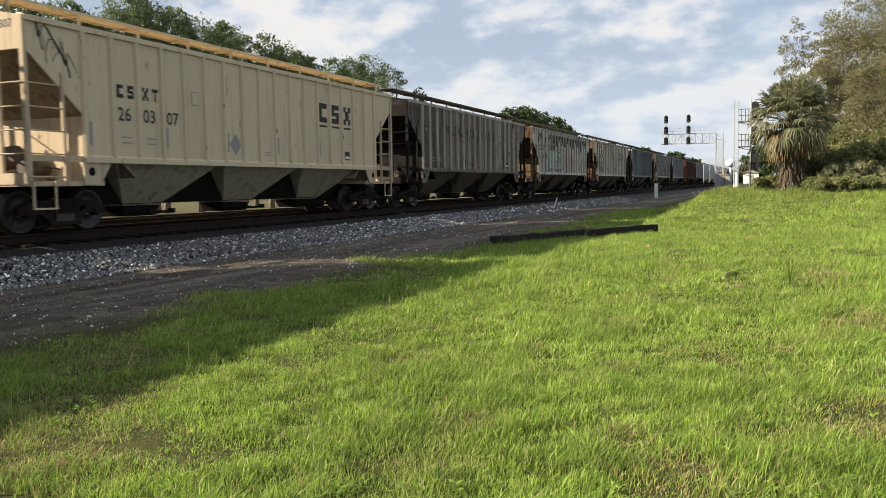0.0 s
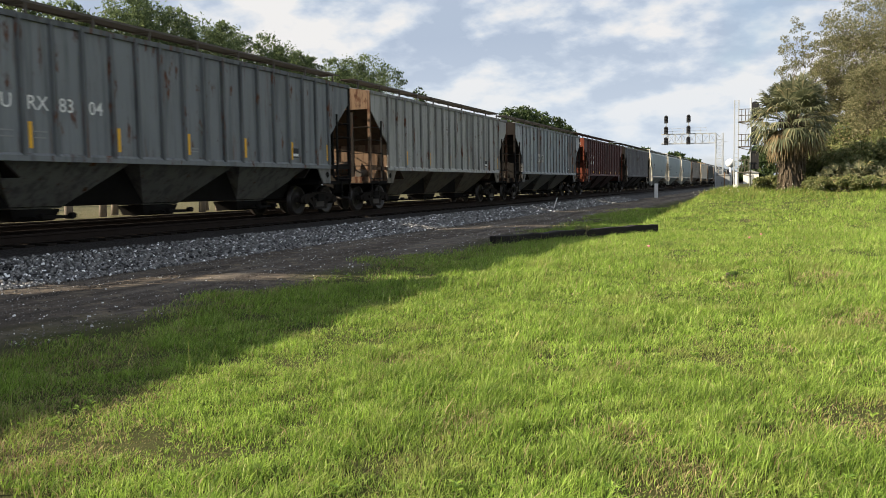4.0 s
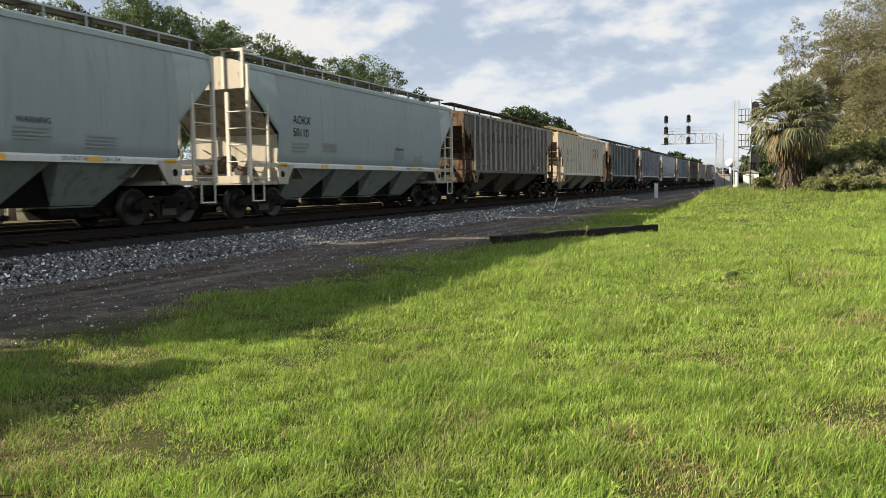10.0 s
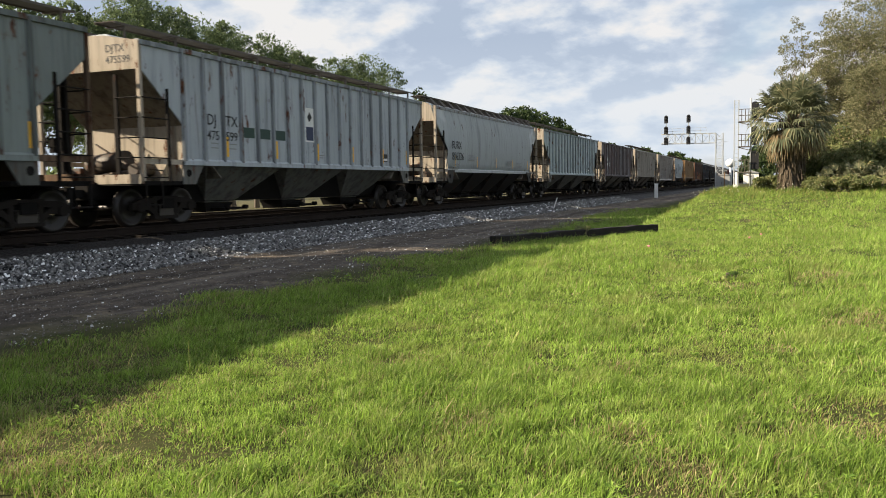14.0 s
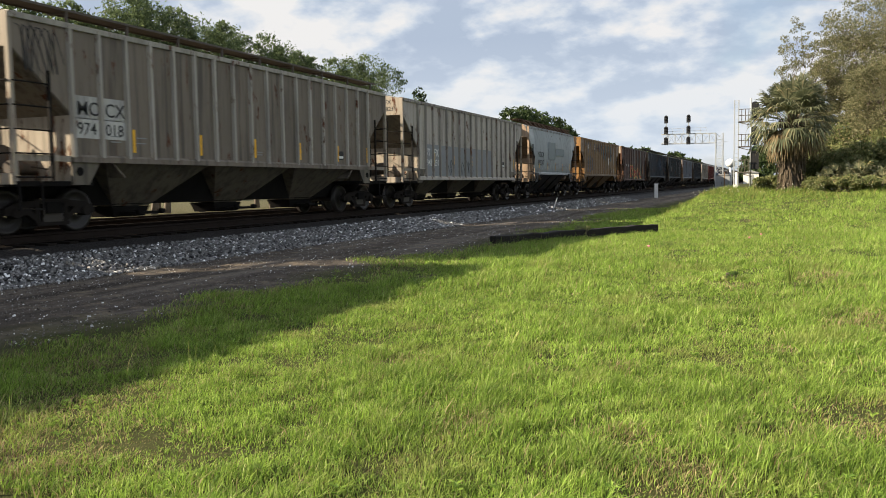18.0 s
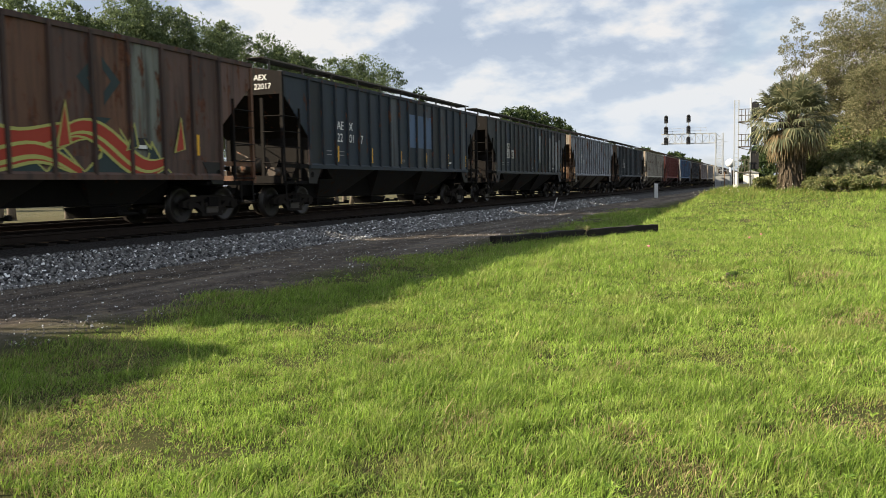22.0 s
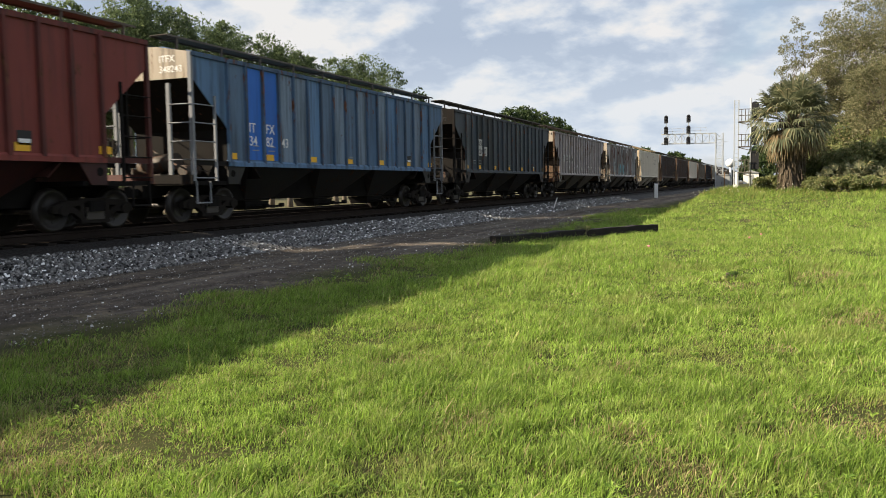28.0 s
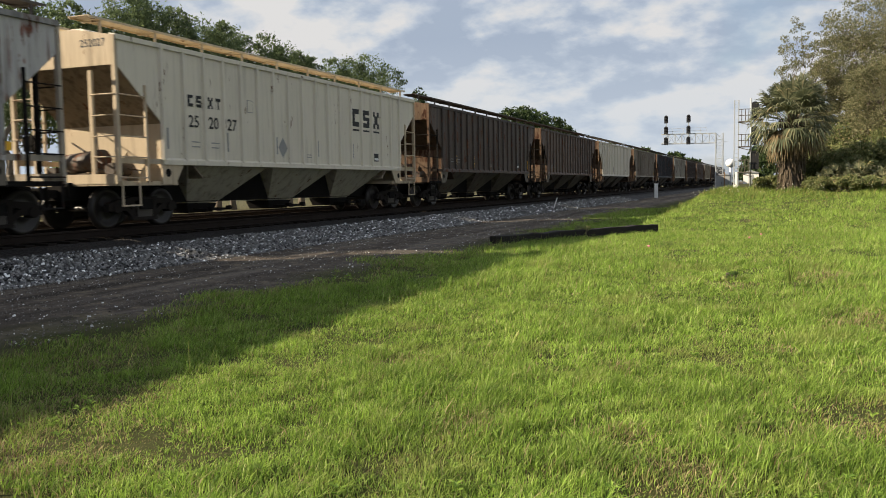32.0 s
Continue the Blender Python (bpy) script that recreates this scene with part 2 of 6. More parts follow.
def make_ground_material():
    k = Mat("ground_soil_and_grass")
    pos = k.coords(world=True)
    sep = k.node("ShaderNodeSeparateXYZ")
    k.link(pos, sep.inputs[0])
    n1, n2 = k.noise(pos, 0.5, 5, 0.6), k.noise(pos, 3.0, 6, 0.65)
    n3 = k.noise(pos, 40.0, 5, 0.7)
    edge = k.node("ShaderNodeMath")
    edge.operation = "MULTIPLY_ADD"
    edge.inputs[1].default_value, edge.inputs[2].default_value = 3.2, -1.6
    k.link(n1, edge.inputs[0])
    shifted = k.node("ShaderNodeMath")
    shifted.operation = "ADD"
    k.link(sep.outputs[0], shifted.inputs[0])
    k.link(edge.outputs[0], shifted.inputs[1])
    width = k.node("ShaderNodeMapRange")
    width.inputs["From Min"].default_value, width.inputs["From Max"].default_value = -8.0, -7.0
    k.link(shifted.outputs[0], width.inputs["Value"])
    soil = k.mix(k.ramp(n2, 0.35, 0.7), (0.070, 0.056, 0.034), (0.15, 0.12, 0.072))
    turf = k.mix(k.ramp(n2, 0.3, 0.68), (0.032, 0.040, 0.012), (0.075, 0.075, 0.028))
    lawn = k.mix(k.ramp(n1, 0.56, 0.72), turf, soil)
    # packed dirt with pale sand along the wheel ruts and dark cinder between
    ruts = k.coords((1.3, 0.07, 1.0), world=True)
    r1 = k.ramp(k.noise(ruts, 1.6, 6, 0.62), 0.42, 0.62)
    dirt = k.mix(r1, (0.062, 0.053, 0.047), (0.165, 0.145, 0.126))
    dirt = k.mix(k.ramp(n3, 0.45, 0.75), dirt, (0.125, 0.098, 0.074))
    dirt = k.mix(k.ramp(k.noise(ruts, 0.7, 4), 0.50, 0.62), dirt, (0.050, 0.042, 0.036))
    dirt = k.mix(k.scaled(k.ramp(k.noise(pos, 1.7, 7, 0.7), 0.50, 0.62), 0.7), dirt, (0.22, 0.178, 0.130))
    dirt = k.mix(k.scaled(k.ramp(k.noise(pos, 9.0, 6, 0.7), 0.50, 0.62), 0.6), dirt, (0.050, 0.042, 0.036))
    lit = k.mix(width.outputs[0], dirt, lawn)
    # dry verge beyond the tracks
    far = k.node("ShaderNodeMapRange")
    far.inputs["From Min"].default_value, far.inputs["From Max"].default_value = -22.0, -24.0
    k.link(shifted.outputs[0], far.inputs["Value"])
    verge = k.mix(k.ramp(n2, 0.35, 0.65), (0.125, 0.105, 0.065), (0.062, 0.068, 0.030))
    col = k.mix(far.outputs[0], lit, verge)
    k.bump(k.mix(0.5, n2, n3), 0.9, 0.05)
    return k.finish(col, 0.95, 0.0, 0.1)


def make_ground():
    def steps(lo, hi, fine_lo, fine_hi, fine):
        a = list(np.arange(fine_lo, fine_hi + fine / 2, fine))
        s, p = fine, fine_hi
        while p < hi:
            s *= 1.35
            p += s
            a.append(min(p, hi))
        s, p, left = fine, fine_lo, []
        while p > lo:
            s *= 1.35
            p -= s
            left.append(max(p, lo))
        return left[::-1] + a
    xs, ys = steps(-1800, 1800, -13.5, 8.0, 0.25), steps(-1800, 2600, 0.0, 62.0, 0.4)
    v = [(x, y, ground_z(x, y)) for y in ys for x in xs]
    nx = len(xs)
    f = [(j * nx + i, j * nx + i + 1, (j + 1) * nx + i + 1, (j + 1) * nx + i) for j in range(len(ys) - 1) for i in range(nx - 1)]
    tagged(part("ground", fast_mesh("ground", v, f, True), make_ground_material()), "level ground of dirt track and rough lawn beside a railway", kind="structure")


make_ground()


def make_ballast_material():
    k = Mat("crushed_stone_ballast")
    pos = k.coords(world=True)
    v = k.node("ShaderNodeTexVoronoi", Scale=17.0)
    k.link(pos, v.inputs["Vector"])
    col = k.mix(k.ramp(v.outputs["Distance"], 0.1, 0.7), (0.15, 0.15, 0.155), (0.03, 0.028, 0.027))
    col = k.mix(k.scaled(k.ramp(k.noise(pos, 0.8, 4), 0.4, 0.7), 0.5), col, (0.06, 0.052, 0.045))
    sep = k.node("ShaderNodeSeparateXYZ")
    k.link(pos, sep.inputs[0])
    # shade under the train put into the bed's colour, near black past the shoulder
    bed_shade = k.node("ShaderNodeMapRange")
    bed_shade.inputs["From Min"].default_value, bed_shade.inputs["From Max"].default_value = -12.85, -13.25
    k.link(sep.outputs[0], bed_shade.inputs["Value"])
    col = k.mix(k.scaled(bed_shade.outputs[0], 0.9), col, (0.014, 0.012, 0.011))
    b = k.node("ShaderNodeBump", Strength=1.0, Distance=0.04)
    b.invert = True
    k.link(v.outputs["Distance"], b.inputs["Height"])
    k.link(b.outputs[0], k.bsdf.inputs["Normal"])
    return k.finish(col, 0.9, 0.0, 0.2)


def make_stone_material(name, tones):
    k = Mat(name)
    geo = k.node("ShaderNodeNewGeometry")
    r = k.node("ShaderNodeValToRGB")
    for pos, c in zip((0.0, 0.45, 0.85, 1.0), tones):
        e = r.color_ramp.elements.new(pos) if pos not in (0.0, 1.0) else r.color_ramp.elements[int(pos)]
        e.color = (*c, 1)
    k.link(geo.outputs["Random Per Island"], r.inputs[0])
    return k.finish(r.outputs[0], 0.92, 0.0, 0.1)


M_BALLAST = make_ballast_material()
M_STONE = make_stone_material("ballast_stone", ((0.012, 0.012, 0.014), (0.032, 0.033, 0.037), (0.086, 0.088, 0.096), (0.27, 0.265, 0.255)))
M_PEBBLE = make_stone_material("dirt_pebble", ((0.035, 0.029, 0.025), (0.085, 0.070, 0.056), (0.125, 0.110, 0.098), (0.22, 0.205, 0.185)))


def ballast_z(x):
    """Surface of the ballast bed across the tracks."""
    if x > -13.6:
        return max(0.0, 0.44 - (x + 13.6) * 0.235)
    if x < -20.8:
        return max(0.0, 0.44 + (x + 20.8) * 0.3)
    return 0.44


def make_ballast():
    b = Build()
    prof = [(-22.5, -0.05), (-20.8, 0.44), (-13.6, 0.44), (-12.6, 0.205), (-11.7, -0.05)]
    b.prism_y(prof, -760, 1100)
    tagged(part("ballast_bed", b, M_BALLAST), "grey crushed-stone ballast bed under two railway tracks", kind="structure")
    rng = np.random.default_rng(5)
    pts = []
    for y0, y1, per in ((6, 22, 250), (22, 40, 130), (40, 75, 50)):
        n = int((y1 - y0) * 2.6 * per)
        x = -13.1 + 1.8 * rng.random(n) ** 0.95
        pts.append(np.stack([x, y0 + (y1 - y0) * rng.random(n), np.array([ballast_z(a) for a in x]), np.full(n, 0.029 * (1 + 0.4 * (y0 > 21) + 0.8 * (y0 > 39)))], 1))
    scatter_stones("ballast_stones", np.concatenate(pts), rng, M_STONE, "loose grey and pale crushed stones of the track bed")
    n = 26000
    x = -11.9 + 5.0 * rng.random(n) ** 1.4
    dirt = np.stack([x, 6 + 44 * rng.random(n) ** 1.3, np.full(n, 0.0), 0.005 + 0.010 * rng.random(n) ** 2.5], 1)
    scatter_stones("pebbles", dirt, rng, M_PEBBLE, "small brown and pale pebbles strewn over a dirt track")


def scatter_stones(name, p, rng, mat, label):
    base = np.array([(1, 0, -.3), (-.5, .87, -.3), (-.5, -.87, -.3), (.4, .6, .7), (-.8, .1, .6), (.4, -.6, .65), (0, 0, 1.0)])
    tri = np.array([(0, 1, 3), (1, 4, 3), (1, 2, 4), (2, 5, 4), (2, 0, 5), (0, 3, 5), (3, 4, 6), (4, 5, 6), (5, 3, 6)])
    m = len(p)
    a = rng.random(m) * 6.283
    sz = p[:, 3] * (0.6 + 0.9 * rng.random(m))
    sx, sy, s_z = sz * (0.7 + 0.6 * rng.random(m)), sz * (0.7 + 0.6 * rng.random(m)), sz * (0.5 + 0.6 * rng.random(m))
    jit = 1 + 0.3 * (rng.random((m, 7, 3)) - 0.5)
    q = base[None] * jit * np.stack([sx, sy, s_z], 1)[:, None, :]
    c, s = np.cos(a)[:, None], np.sin(a)[:, None]
    tilt = (rng.random((m, 1)) - 0.5) * 1.2
    vx, vy, vz = q[..., 0] * c - q[..., 1] * s, q[..., 0] * s + q[..., 1] * c, q[..., 2] + q[..., 0] * tilt
    v = np.stack([vx + p[:, :1], vy + p[:, 1:2], vz + p[:, 2:3] + 0.008], 2).reshape(-1, 3)
    f = (tri[None] + (np.arange(m) * 7)[:, None, None]).reshape(-1, 3)
    tagged(part(name, fast_mesh(name, v, f), mat), label, "gravel", kind="stuff")


make_ballast()


def make_track(cx, name, label, near):
    root = tagged(new(name), label, kind="structure")
    head = RAIL_Z
    prof = [(-0.075, head - 0.185), (0.075, head - 0.185), (0.075, head - 0.172), (0.012, head - 0.155), (0.012, head - 0.05), (0.036, head - 0.04), (0.036, head - 0.004), (0.03, head), (-0.03, head), (-0.036, head - 0.004), (-0.036, head - 0.04), (-0.012, head - 0.05), (-0.012, head - 0.155), (-0.075, head - 0.172)]
    for s in (-0.755, 0.755):
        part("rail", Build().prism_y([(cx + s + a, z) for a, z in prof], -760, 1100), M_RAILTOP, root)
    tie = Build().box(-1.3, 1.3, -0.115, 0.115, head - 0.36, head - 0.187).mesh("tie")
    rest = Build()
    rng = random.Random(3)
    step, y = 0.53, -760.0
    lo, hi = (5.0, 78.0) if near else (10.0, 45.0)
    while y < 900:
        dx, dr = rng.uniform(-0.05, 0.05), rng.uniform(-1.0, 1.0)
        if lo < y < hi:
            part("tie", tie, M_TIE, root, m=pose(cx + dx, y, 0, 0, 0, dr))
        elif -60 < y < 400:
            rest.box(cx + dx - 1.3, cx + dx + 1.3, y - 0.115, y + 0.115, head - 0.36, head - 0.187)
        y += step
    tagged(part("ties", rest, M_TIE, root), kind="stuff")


make_track(TRACK_X, "railway_track_1", "steel rails on dark timber ties in grey ballast", True)
make_track(TRACK2_X, "railway_track_2", "second pair of steel rails on timber ties", False)
# ---------------------------------------------------------------- the freight train
SPEED = 18.75
EAVE, SILL, DECK, CUT = 4.28, 1.60, 1.08, 3.64
GAP, END_BAY, FALL = 1.53, 1.42, 0.86
HALF = 1.55
CACHE = {}


def cached(key, make):
    if key not in CACHE:
        CACHE[key] = make()
    return CACHE[key]


def side_x(kind, z):
    """Half width of a car's side at height z."""
    if kind == "ribbed":
        return HALF
    t = (z - SILL) / (EAVE - SILL)
    if kind == "curved":
        return 1.50 + 0.10 * math.sin(math.pi * min(1, max(0, t)) ** 0.9) - 0.06 * max(0, t - 0.85) / 0.15
    return 1.28 + 0.34 * math.sin(math.pi * (0.12 + 0.72 * t)) ** 0.8 - 0.10 * t


def low_edge(d):
    """Lower edge of the side sheet at distance d from the car's end: upright, then slanting, then down to the sill."""
    if d < 0.06:
        return CUT
    if d < END_BAY:
        return CUT - (d - 0.06) * FALL
    return SILL


def sheet(kind, ds, half, thick=0.02, sign=1):
    """Side sheet over the stations ds, measured from one end; half: half the body's length."""
    b = Build()
    rows = 1 if kind == "ribbed" else 9
    v, n = [], rows + 1
    for d in ds:
        lo = low_edge(min(d, 2 * half - d))
        for j in range(n):
            z = lo + (EAVE - lo) * j / rows
            v.append((sign * side_x(kind, z), d - half, z))
    outer = len(v)
    v += [(x - sign * thick, y, z) for x, y, z in v]
    f = []
    for i in range(len(ds) - 1):
        for j in range(rows):
            a, c = i * n + j, (i + 1) * n + j
            f.append((a, c, c + 1, a + 1) if sign > 0 else (a, a + 1, c + 1, c))
            a, c = a + outer, c + outer
            f.append((a, a + 1, c + 1, c) if sign > 0 else (a, c, c + 1, a + 1))
        a, c = i * n, (i + 1) * n
        f.append((a, a + outer, c + outer, c))
    for i in (0, len(ds) - 1):
        for j in range(rows):
            a = i * n + j
            f.append((a, a + 1, a + 1 + outer, a + outer))
    return b.add(v, f, kind != "ribbed").mesh("side_panel")


def wheel_mesh():
    b = Build()
    for s in (-1, 1):
        prof = [(0.09, s * 0.78), (0.12, s * 0.80), (0.15, s * 0.775), (0.34, s * 0.735), (0.385, s * 0.80), (0.455, s * 0.805), (0.46, s * 0.71), (0.485, s * 0.69), (0.485, s * 0.665), (0.385, s * 0.665), (0.34, s * 0.715), (0.12, s * 0.72)]
        b.turned(prof if s > 0 else prof[::-1], 28, "x")
    b.rod((-1.0, 0, 0), (1.0, 0, 0), 0.075, 12)
    # cast marks on the wheel plates
    for i in range(3):
        a = i * 2.094
        b.box(0.745, 0.765, 0.24 * math.cos(a) - 0.03, 0.24 * math.cos(a) + 0.03, 0.24 * math.sin(a) - 0.03, 0.24 * math.sin(a) + 0.03)
    return b.mesh("wheelset")


def frame_mesh():
    """Cast side frame of a truck, in its own middle plane, axle centres at y = +-0.89."""
    b = Build()
    w = 0.07
    for s in (-1, 1):
        b.prism([(s * 1.14, 0.40), (s * 1.14, 0.55), (s * 0.86, 0.66), (s * 0.30, 0.70), (s * 0.30, 0.58), (s * 0.72, 0.52), (s * 0.78, 0.40)][::s], -w, w)
        b.prism([(s * 0.86, 0.40), (s * 0.60, 0.40), (s * 0.28, 0.17), (s * 0.28, 0.29), (s * 0.55, 0.52), (s * 0.86, 0.55)][::s], -w, w)
        b.prism([(s * 0.42, 0.24), (s * 0.42, 0.66), (s * 0.30, 0.66), (s * 0.30, 0.24)][::s], -w, w)
        b.rod((-0.10, s * 0.89, 0.46), (0.13, s * 0.89, 0.46), 0.115, 12)
    b.box(-w, w, -0.45, 0.45, 0.62, 0.72)
    b.box(-w * 1.3, w * 1.3, -0.42, 0.42, 0.17, 0.24)
    return b.mesh("side_frame")


def spring_mesh():
    """A nest of coil springs as one ridged block."""
    edge = []
    for i in range(11):
        edge += [(0.27, 0.245 + i * 0.026), (0.235, 0.258 + i * 0.026)]
    outline = edge + [(-y, z) for y, z in edge[::-1]]
    return Build().prism(outline[::-1], -0.092, 0.092).mesh("spring_nest")


MOVING_WHEELS = []


def add_truck(car, y, start, detail=True):
    bolster = Build().box(-1.15, 1.15, -0.2, 0.2, 0.42, 0.66).rod((0, 0, 0.6), (0, 0, 0.80), 0.25, 14)
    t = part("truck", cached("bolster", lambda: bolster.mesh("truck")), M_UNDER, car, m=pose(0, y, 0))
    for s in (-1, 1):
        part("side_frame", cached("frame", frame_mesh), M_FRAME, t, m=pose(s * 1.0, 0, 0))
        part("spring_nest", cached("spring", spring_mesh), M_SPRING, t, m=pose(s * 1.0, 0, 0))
        w = part("wheelset", cached("wheels", wheel_mesh), M_WHEEL, t, m=pose(0, s * 0.89, 0.46))
        MOVING_WHEELS.append((w, s * 0.89, start + y))
    return t


def text_mesh(body, size, bold=0.0):
    def make():
        cu = bpy.data.curves.new("letters", "FONT")
        cu.body, cu.size, cu.extrude, cu.offset = body, size, 0.002, bold
        cu.resolution_u = 3
        ob = bpy.data.objects.new("letters", cu)
        me = bpy.data.meshes.new_from_object(ob)
        bpy.data.objects.remove(ob)
        return me
    return cached(("text", body, size, bold), make)


ON_SIDE = Matrix(((0, 0, 1, 0), (1, 0, 0, 0), (0, 1, 0, 0), (0, 0, 0, 1)))
ON_END = Matrix(((1, 0, 0, 0), (0, 0, -1, 0), (0, 1, 0, 0), (0, 0, 0, 1)))


def side_text(car, body, y, z, size, mat, x=HALF + 0.008, bold=0.0):
    part("lettering", text_mesh(body, size, bold), mat, car, m=Matrix.Translation((x, y, z)) @ ON_SIDE)


def side_plate(car, name, y, z, w, h, mat, x=HALF + 0.004, t=0.004, label=""):
    me = cached(("plate", round(w, 3), round(h, 3), t), lambda: Build().box(0, t, 0, w, 0, h).mesh(name))
    return part(name, me, mat, car, label, m=pose(x, y, z))


def ribbon(points, width):
    """A flat stroke through (y, z) points on a car's side, tapered at both ends."""
    b = Build()
    n, v = len(points), []
    for i, (y, z) in enumerate(points):
        a, c = points[max(0, i - 1)], points[min(n - 1, i + 1)]
        d = Vector((c[0] - a[0], c[1] - a[1])).normalized()
        w = width * (0.35 + 0.65 * math.sin(math.pi * (i + 0.5) / n)) / 2
        v += [(0, y - d.y * w, z + d.x * w), (0, y + d.y * w, z - d.x * w)]
    f = [(2 * i, 2 * i + 1, 2 * i + 3, 2 * i + 2) for i in range(n - 1)]
    b.add(v, f)
    b.add([(0.003, y, z) for x, y, z in v], f)
    return b


def flat_shape(car, name, points, mat, x, label=""):
    """A thin painted shape on a car's side, outlined by (y, z) points."""
    b, n = Build(), len(points)
    b.add([(0, y, z) for y, z in points] + [(0.003, y, z) for y, z in points], [tuple(range(n, 2 * n))] + [(i, (i + 1) % n, n + (i + 1) % n, n + i) for i in range(n)])
    return part(name, b, mat, car, label, m=pose(x, 0, 0))


def ragged(y0, y1, z0, z1, seed, rough=0.25, top=True):
    """An outline with one worn, uneven edge: the lower one, or the upper one."""
    r = random.Random(seed)
    n = 9
    worn = [(y0 + (y1 - y0) * i / n, (z0 if top else z1) + r.uniform(-rough, rough)) for i in range(n + 1)]
    return worn + [(y1, z1), (y0, z1)] if top else [(y0, z0), (y1, z0)] + worn[::-1]


def swirl(y, z, w, h, turns=1.0, start=0.0, n=14):
    return [(y + w * i / n + 0.25 * w * math.sin(start + 6.28 * turns * i / n), z + h * 0.5 * (1 + math.sin(start + 1.3 + 6.28 * turns * 1.3 * i / n))) for i in range(n + 1)]


M_GEAR = paint("brake_gear_paint", (0.085, 0.068, 0.055), 0.3, 0.5, 0.2)


def hopper_car(spec):
    kind, length, bays = spec["kind"], spec["length"], spec.get("bays", 3)
    body, ribs = spec["paint"], spec.get("rib_paint", spec["paint"])
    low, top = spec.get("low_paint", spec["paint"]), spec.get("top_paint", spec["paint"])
    end = spec.get("end_paint", body)
    start = spec["start"]
    half = (length - GAP) / 2
    car = tagged(new("hopper_car"), spec["label"], "hopper car", group="freight train")
    car.matrix_basis = pose(TRACK_X, start, RAIL_Z)
    L2 = 2 * half
    key = (kind, round(length, 2))
    edge_d = END_BAY + 0.04
    sill = SILL - 0.36 if spec.get("deep") else SILL
    foot = sill - 0.03
    # side sheets: one piece between each pair of ribs
    n = spec.get("panels", 17)
    step = (L2 - 2 * edge_d) / n
    cuts = (0.0, 0.06, END_BAY - 0.0001, END_BAY + 0.0001, edge_d)
    part("side_panel", cached(key + ("first",), lambda: sheet(kind, cuts, half)), body, car)
    part("side_panel", cached(key + ("last",), lambda: sheet(kind, [L2 - c for c in cuts[::-1]], half)), spec.get("last_paint", body), car)
    mid = cached(key + ("mid", n), lambda: sheet(kind, (half - step / 2, half + step / 2), half))
    panel_y = [-half + edge_d + (i + 0.5) * step for i in range(n)]
    odd, pick = {}, random.Random(int(start * 10))
    for i in range(n):
        if spec.get("alts") and pick.random() < 0.55:
            odd[i] = pick.choice(spec["alts"])
    for i, y in enumerate(panel_y):
        part("side_panel", mid, odd.get(i, body), car, m=pose(0, y, 0))
    part("far_side_sheet", cached(key + ("far",), lambda: sheet(kind, [*cuts, *[L2 - c for c in cuts[::-1]]], half, sign=-1)), body, car)
    if kind == "ribbed":
        def rib_shape():
            prof = [(HALF, -0.065), (HALF + 0.07, -0.04), (HALF + 0.07, 0.04), (HALF, 0.065)]
            b = Build()
            z0, z1 = foot, EAVE - 0.02
            v = [(x, y, z) for z in (z0, z1) for x, y in prof]
            return b.add(v, [(3, 2, 1, 0), (4, 5, 6, 7), (0, 1, 5, 4), (1, 2, 6, 5), (2, 3, 7, 6)]).mesh("rib")
        rib = cached(("rib", foot), rib_shape)
        for i in range(n + 1):
            part("rib", rib, ribs, car, m=pose(0, -half + edge_d + i * step, 0))
    else:
        seam = cached(key + ("seam",), lambda: sheet(kind, (half - 0.02, half + 0.02), half, 0.03))
        for i in range(n + 1):
            part("weld_seam", seam, body, car, m=pose(0.004, -half + edge_d + i * step, 0))
    # chords and sills
    for s in (-1, 1):
        xe = side_x(kind, EAVE)
        part("top_chord", Build().prism_y([(s * (xe + 0.03), EAVE - 0.10), (s * (xe + 0.05), EAVE - 0.09), (s * (xe + 0.05), EAVE + 0.02), (s * (xe - 0.12), EAVE + 0.05), (s * (xe - 0.12), EAVE - 0.02)][::s], -half, half), ribs if s > 0 else body, car)
        xs = side_x(kind, SILL)
        if spec.get("deep"):
            part("lower_side_sheet", Build().box(s * (xs - 0.01) - 0.01, s * (xs - 0.01) + 0.01, -half + END_BAY, half - END_BAY, sill, SILL), spec.get("skirt_paint", body), car)
        part("side_sill", Build().prism_y([(s * (xs - 0.05), sill - 0.13), (s * (xs + 0.06), sill - 0.13), (s * (xs + 0.06), sill - 0.02), (s * (xs + 0.015), sill + 0.03), (s * (xs - 0.05), sill + 0.03)][::s], -half + END_BAY, half - END_BAY), spec.get("sill_paint", body), car)
    # roof with hatch trough and running boards
    xe = side_x(kind, EAVE) - 0.02
    if kind == "ribbed":
        arch = [(-xe, EAVE), (xe, EAVE), (0.55, EAVE + 0.17), (0.0, EAVE + 0.20), (-0.55, EAVE + 0.17)]
    else:
        arch = [(-xe, EAVE), (xe, EAVE), (xe - 0.12, EAVE + 0.10), (0.75, EAVE + 0.24), (0.0, EAVE + 0.28), (-0.75, EAVE + 0.24), (-xe + 0.12, EAVE + 0.10)]
    part("roof", Build().prism_y(arch, -half + 0.01, half - 0.01), top, car)
    hz = EAVE + (0.18 if kind == "ribbed" else 0.25)
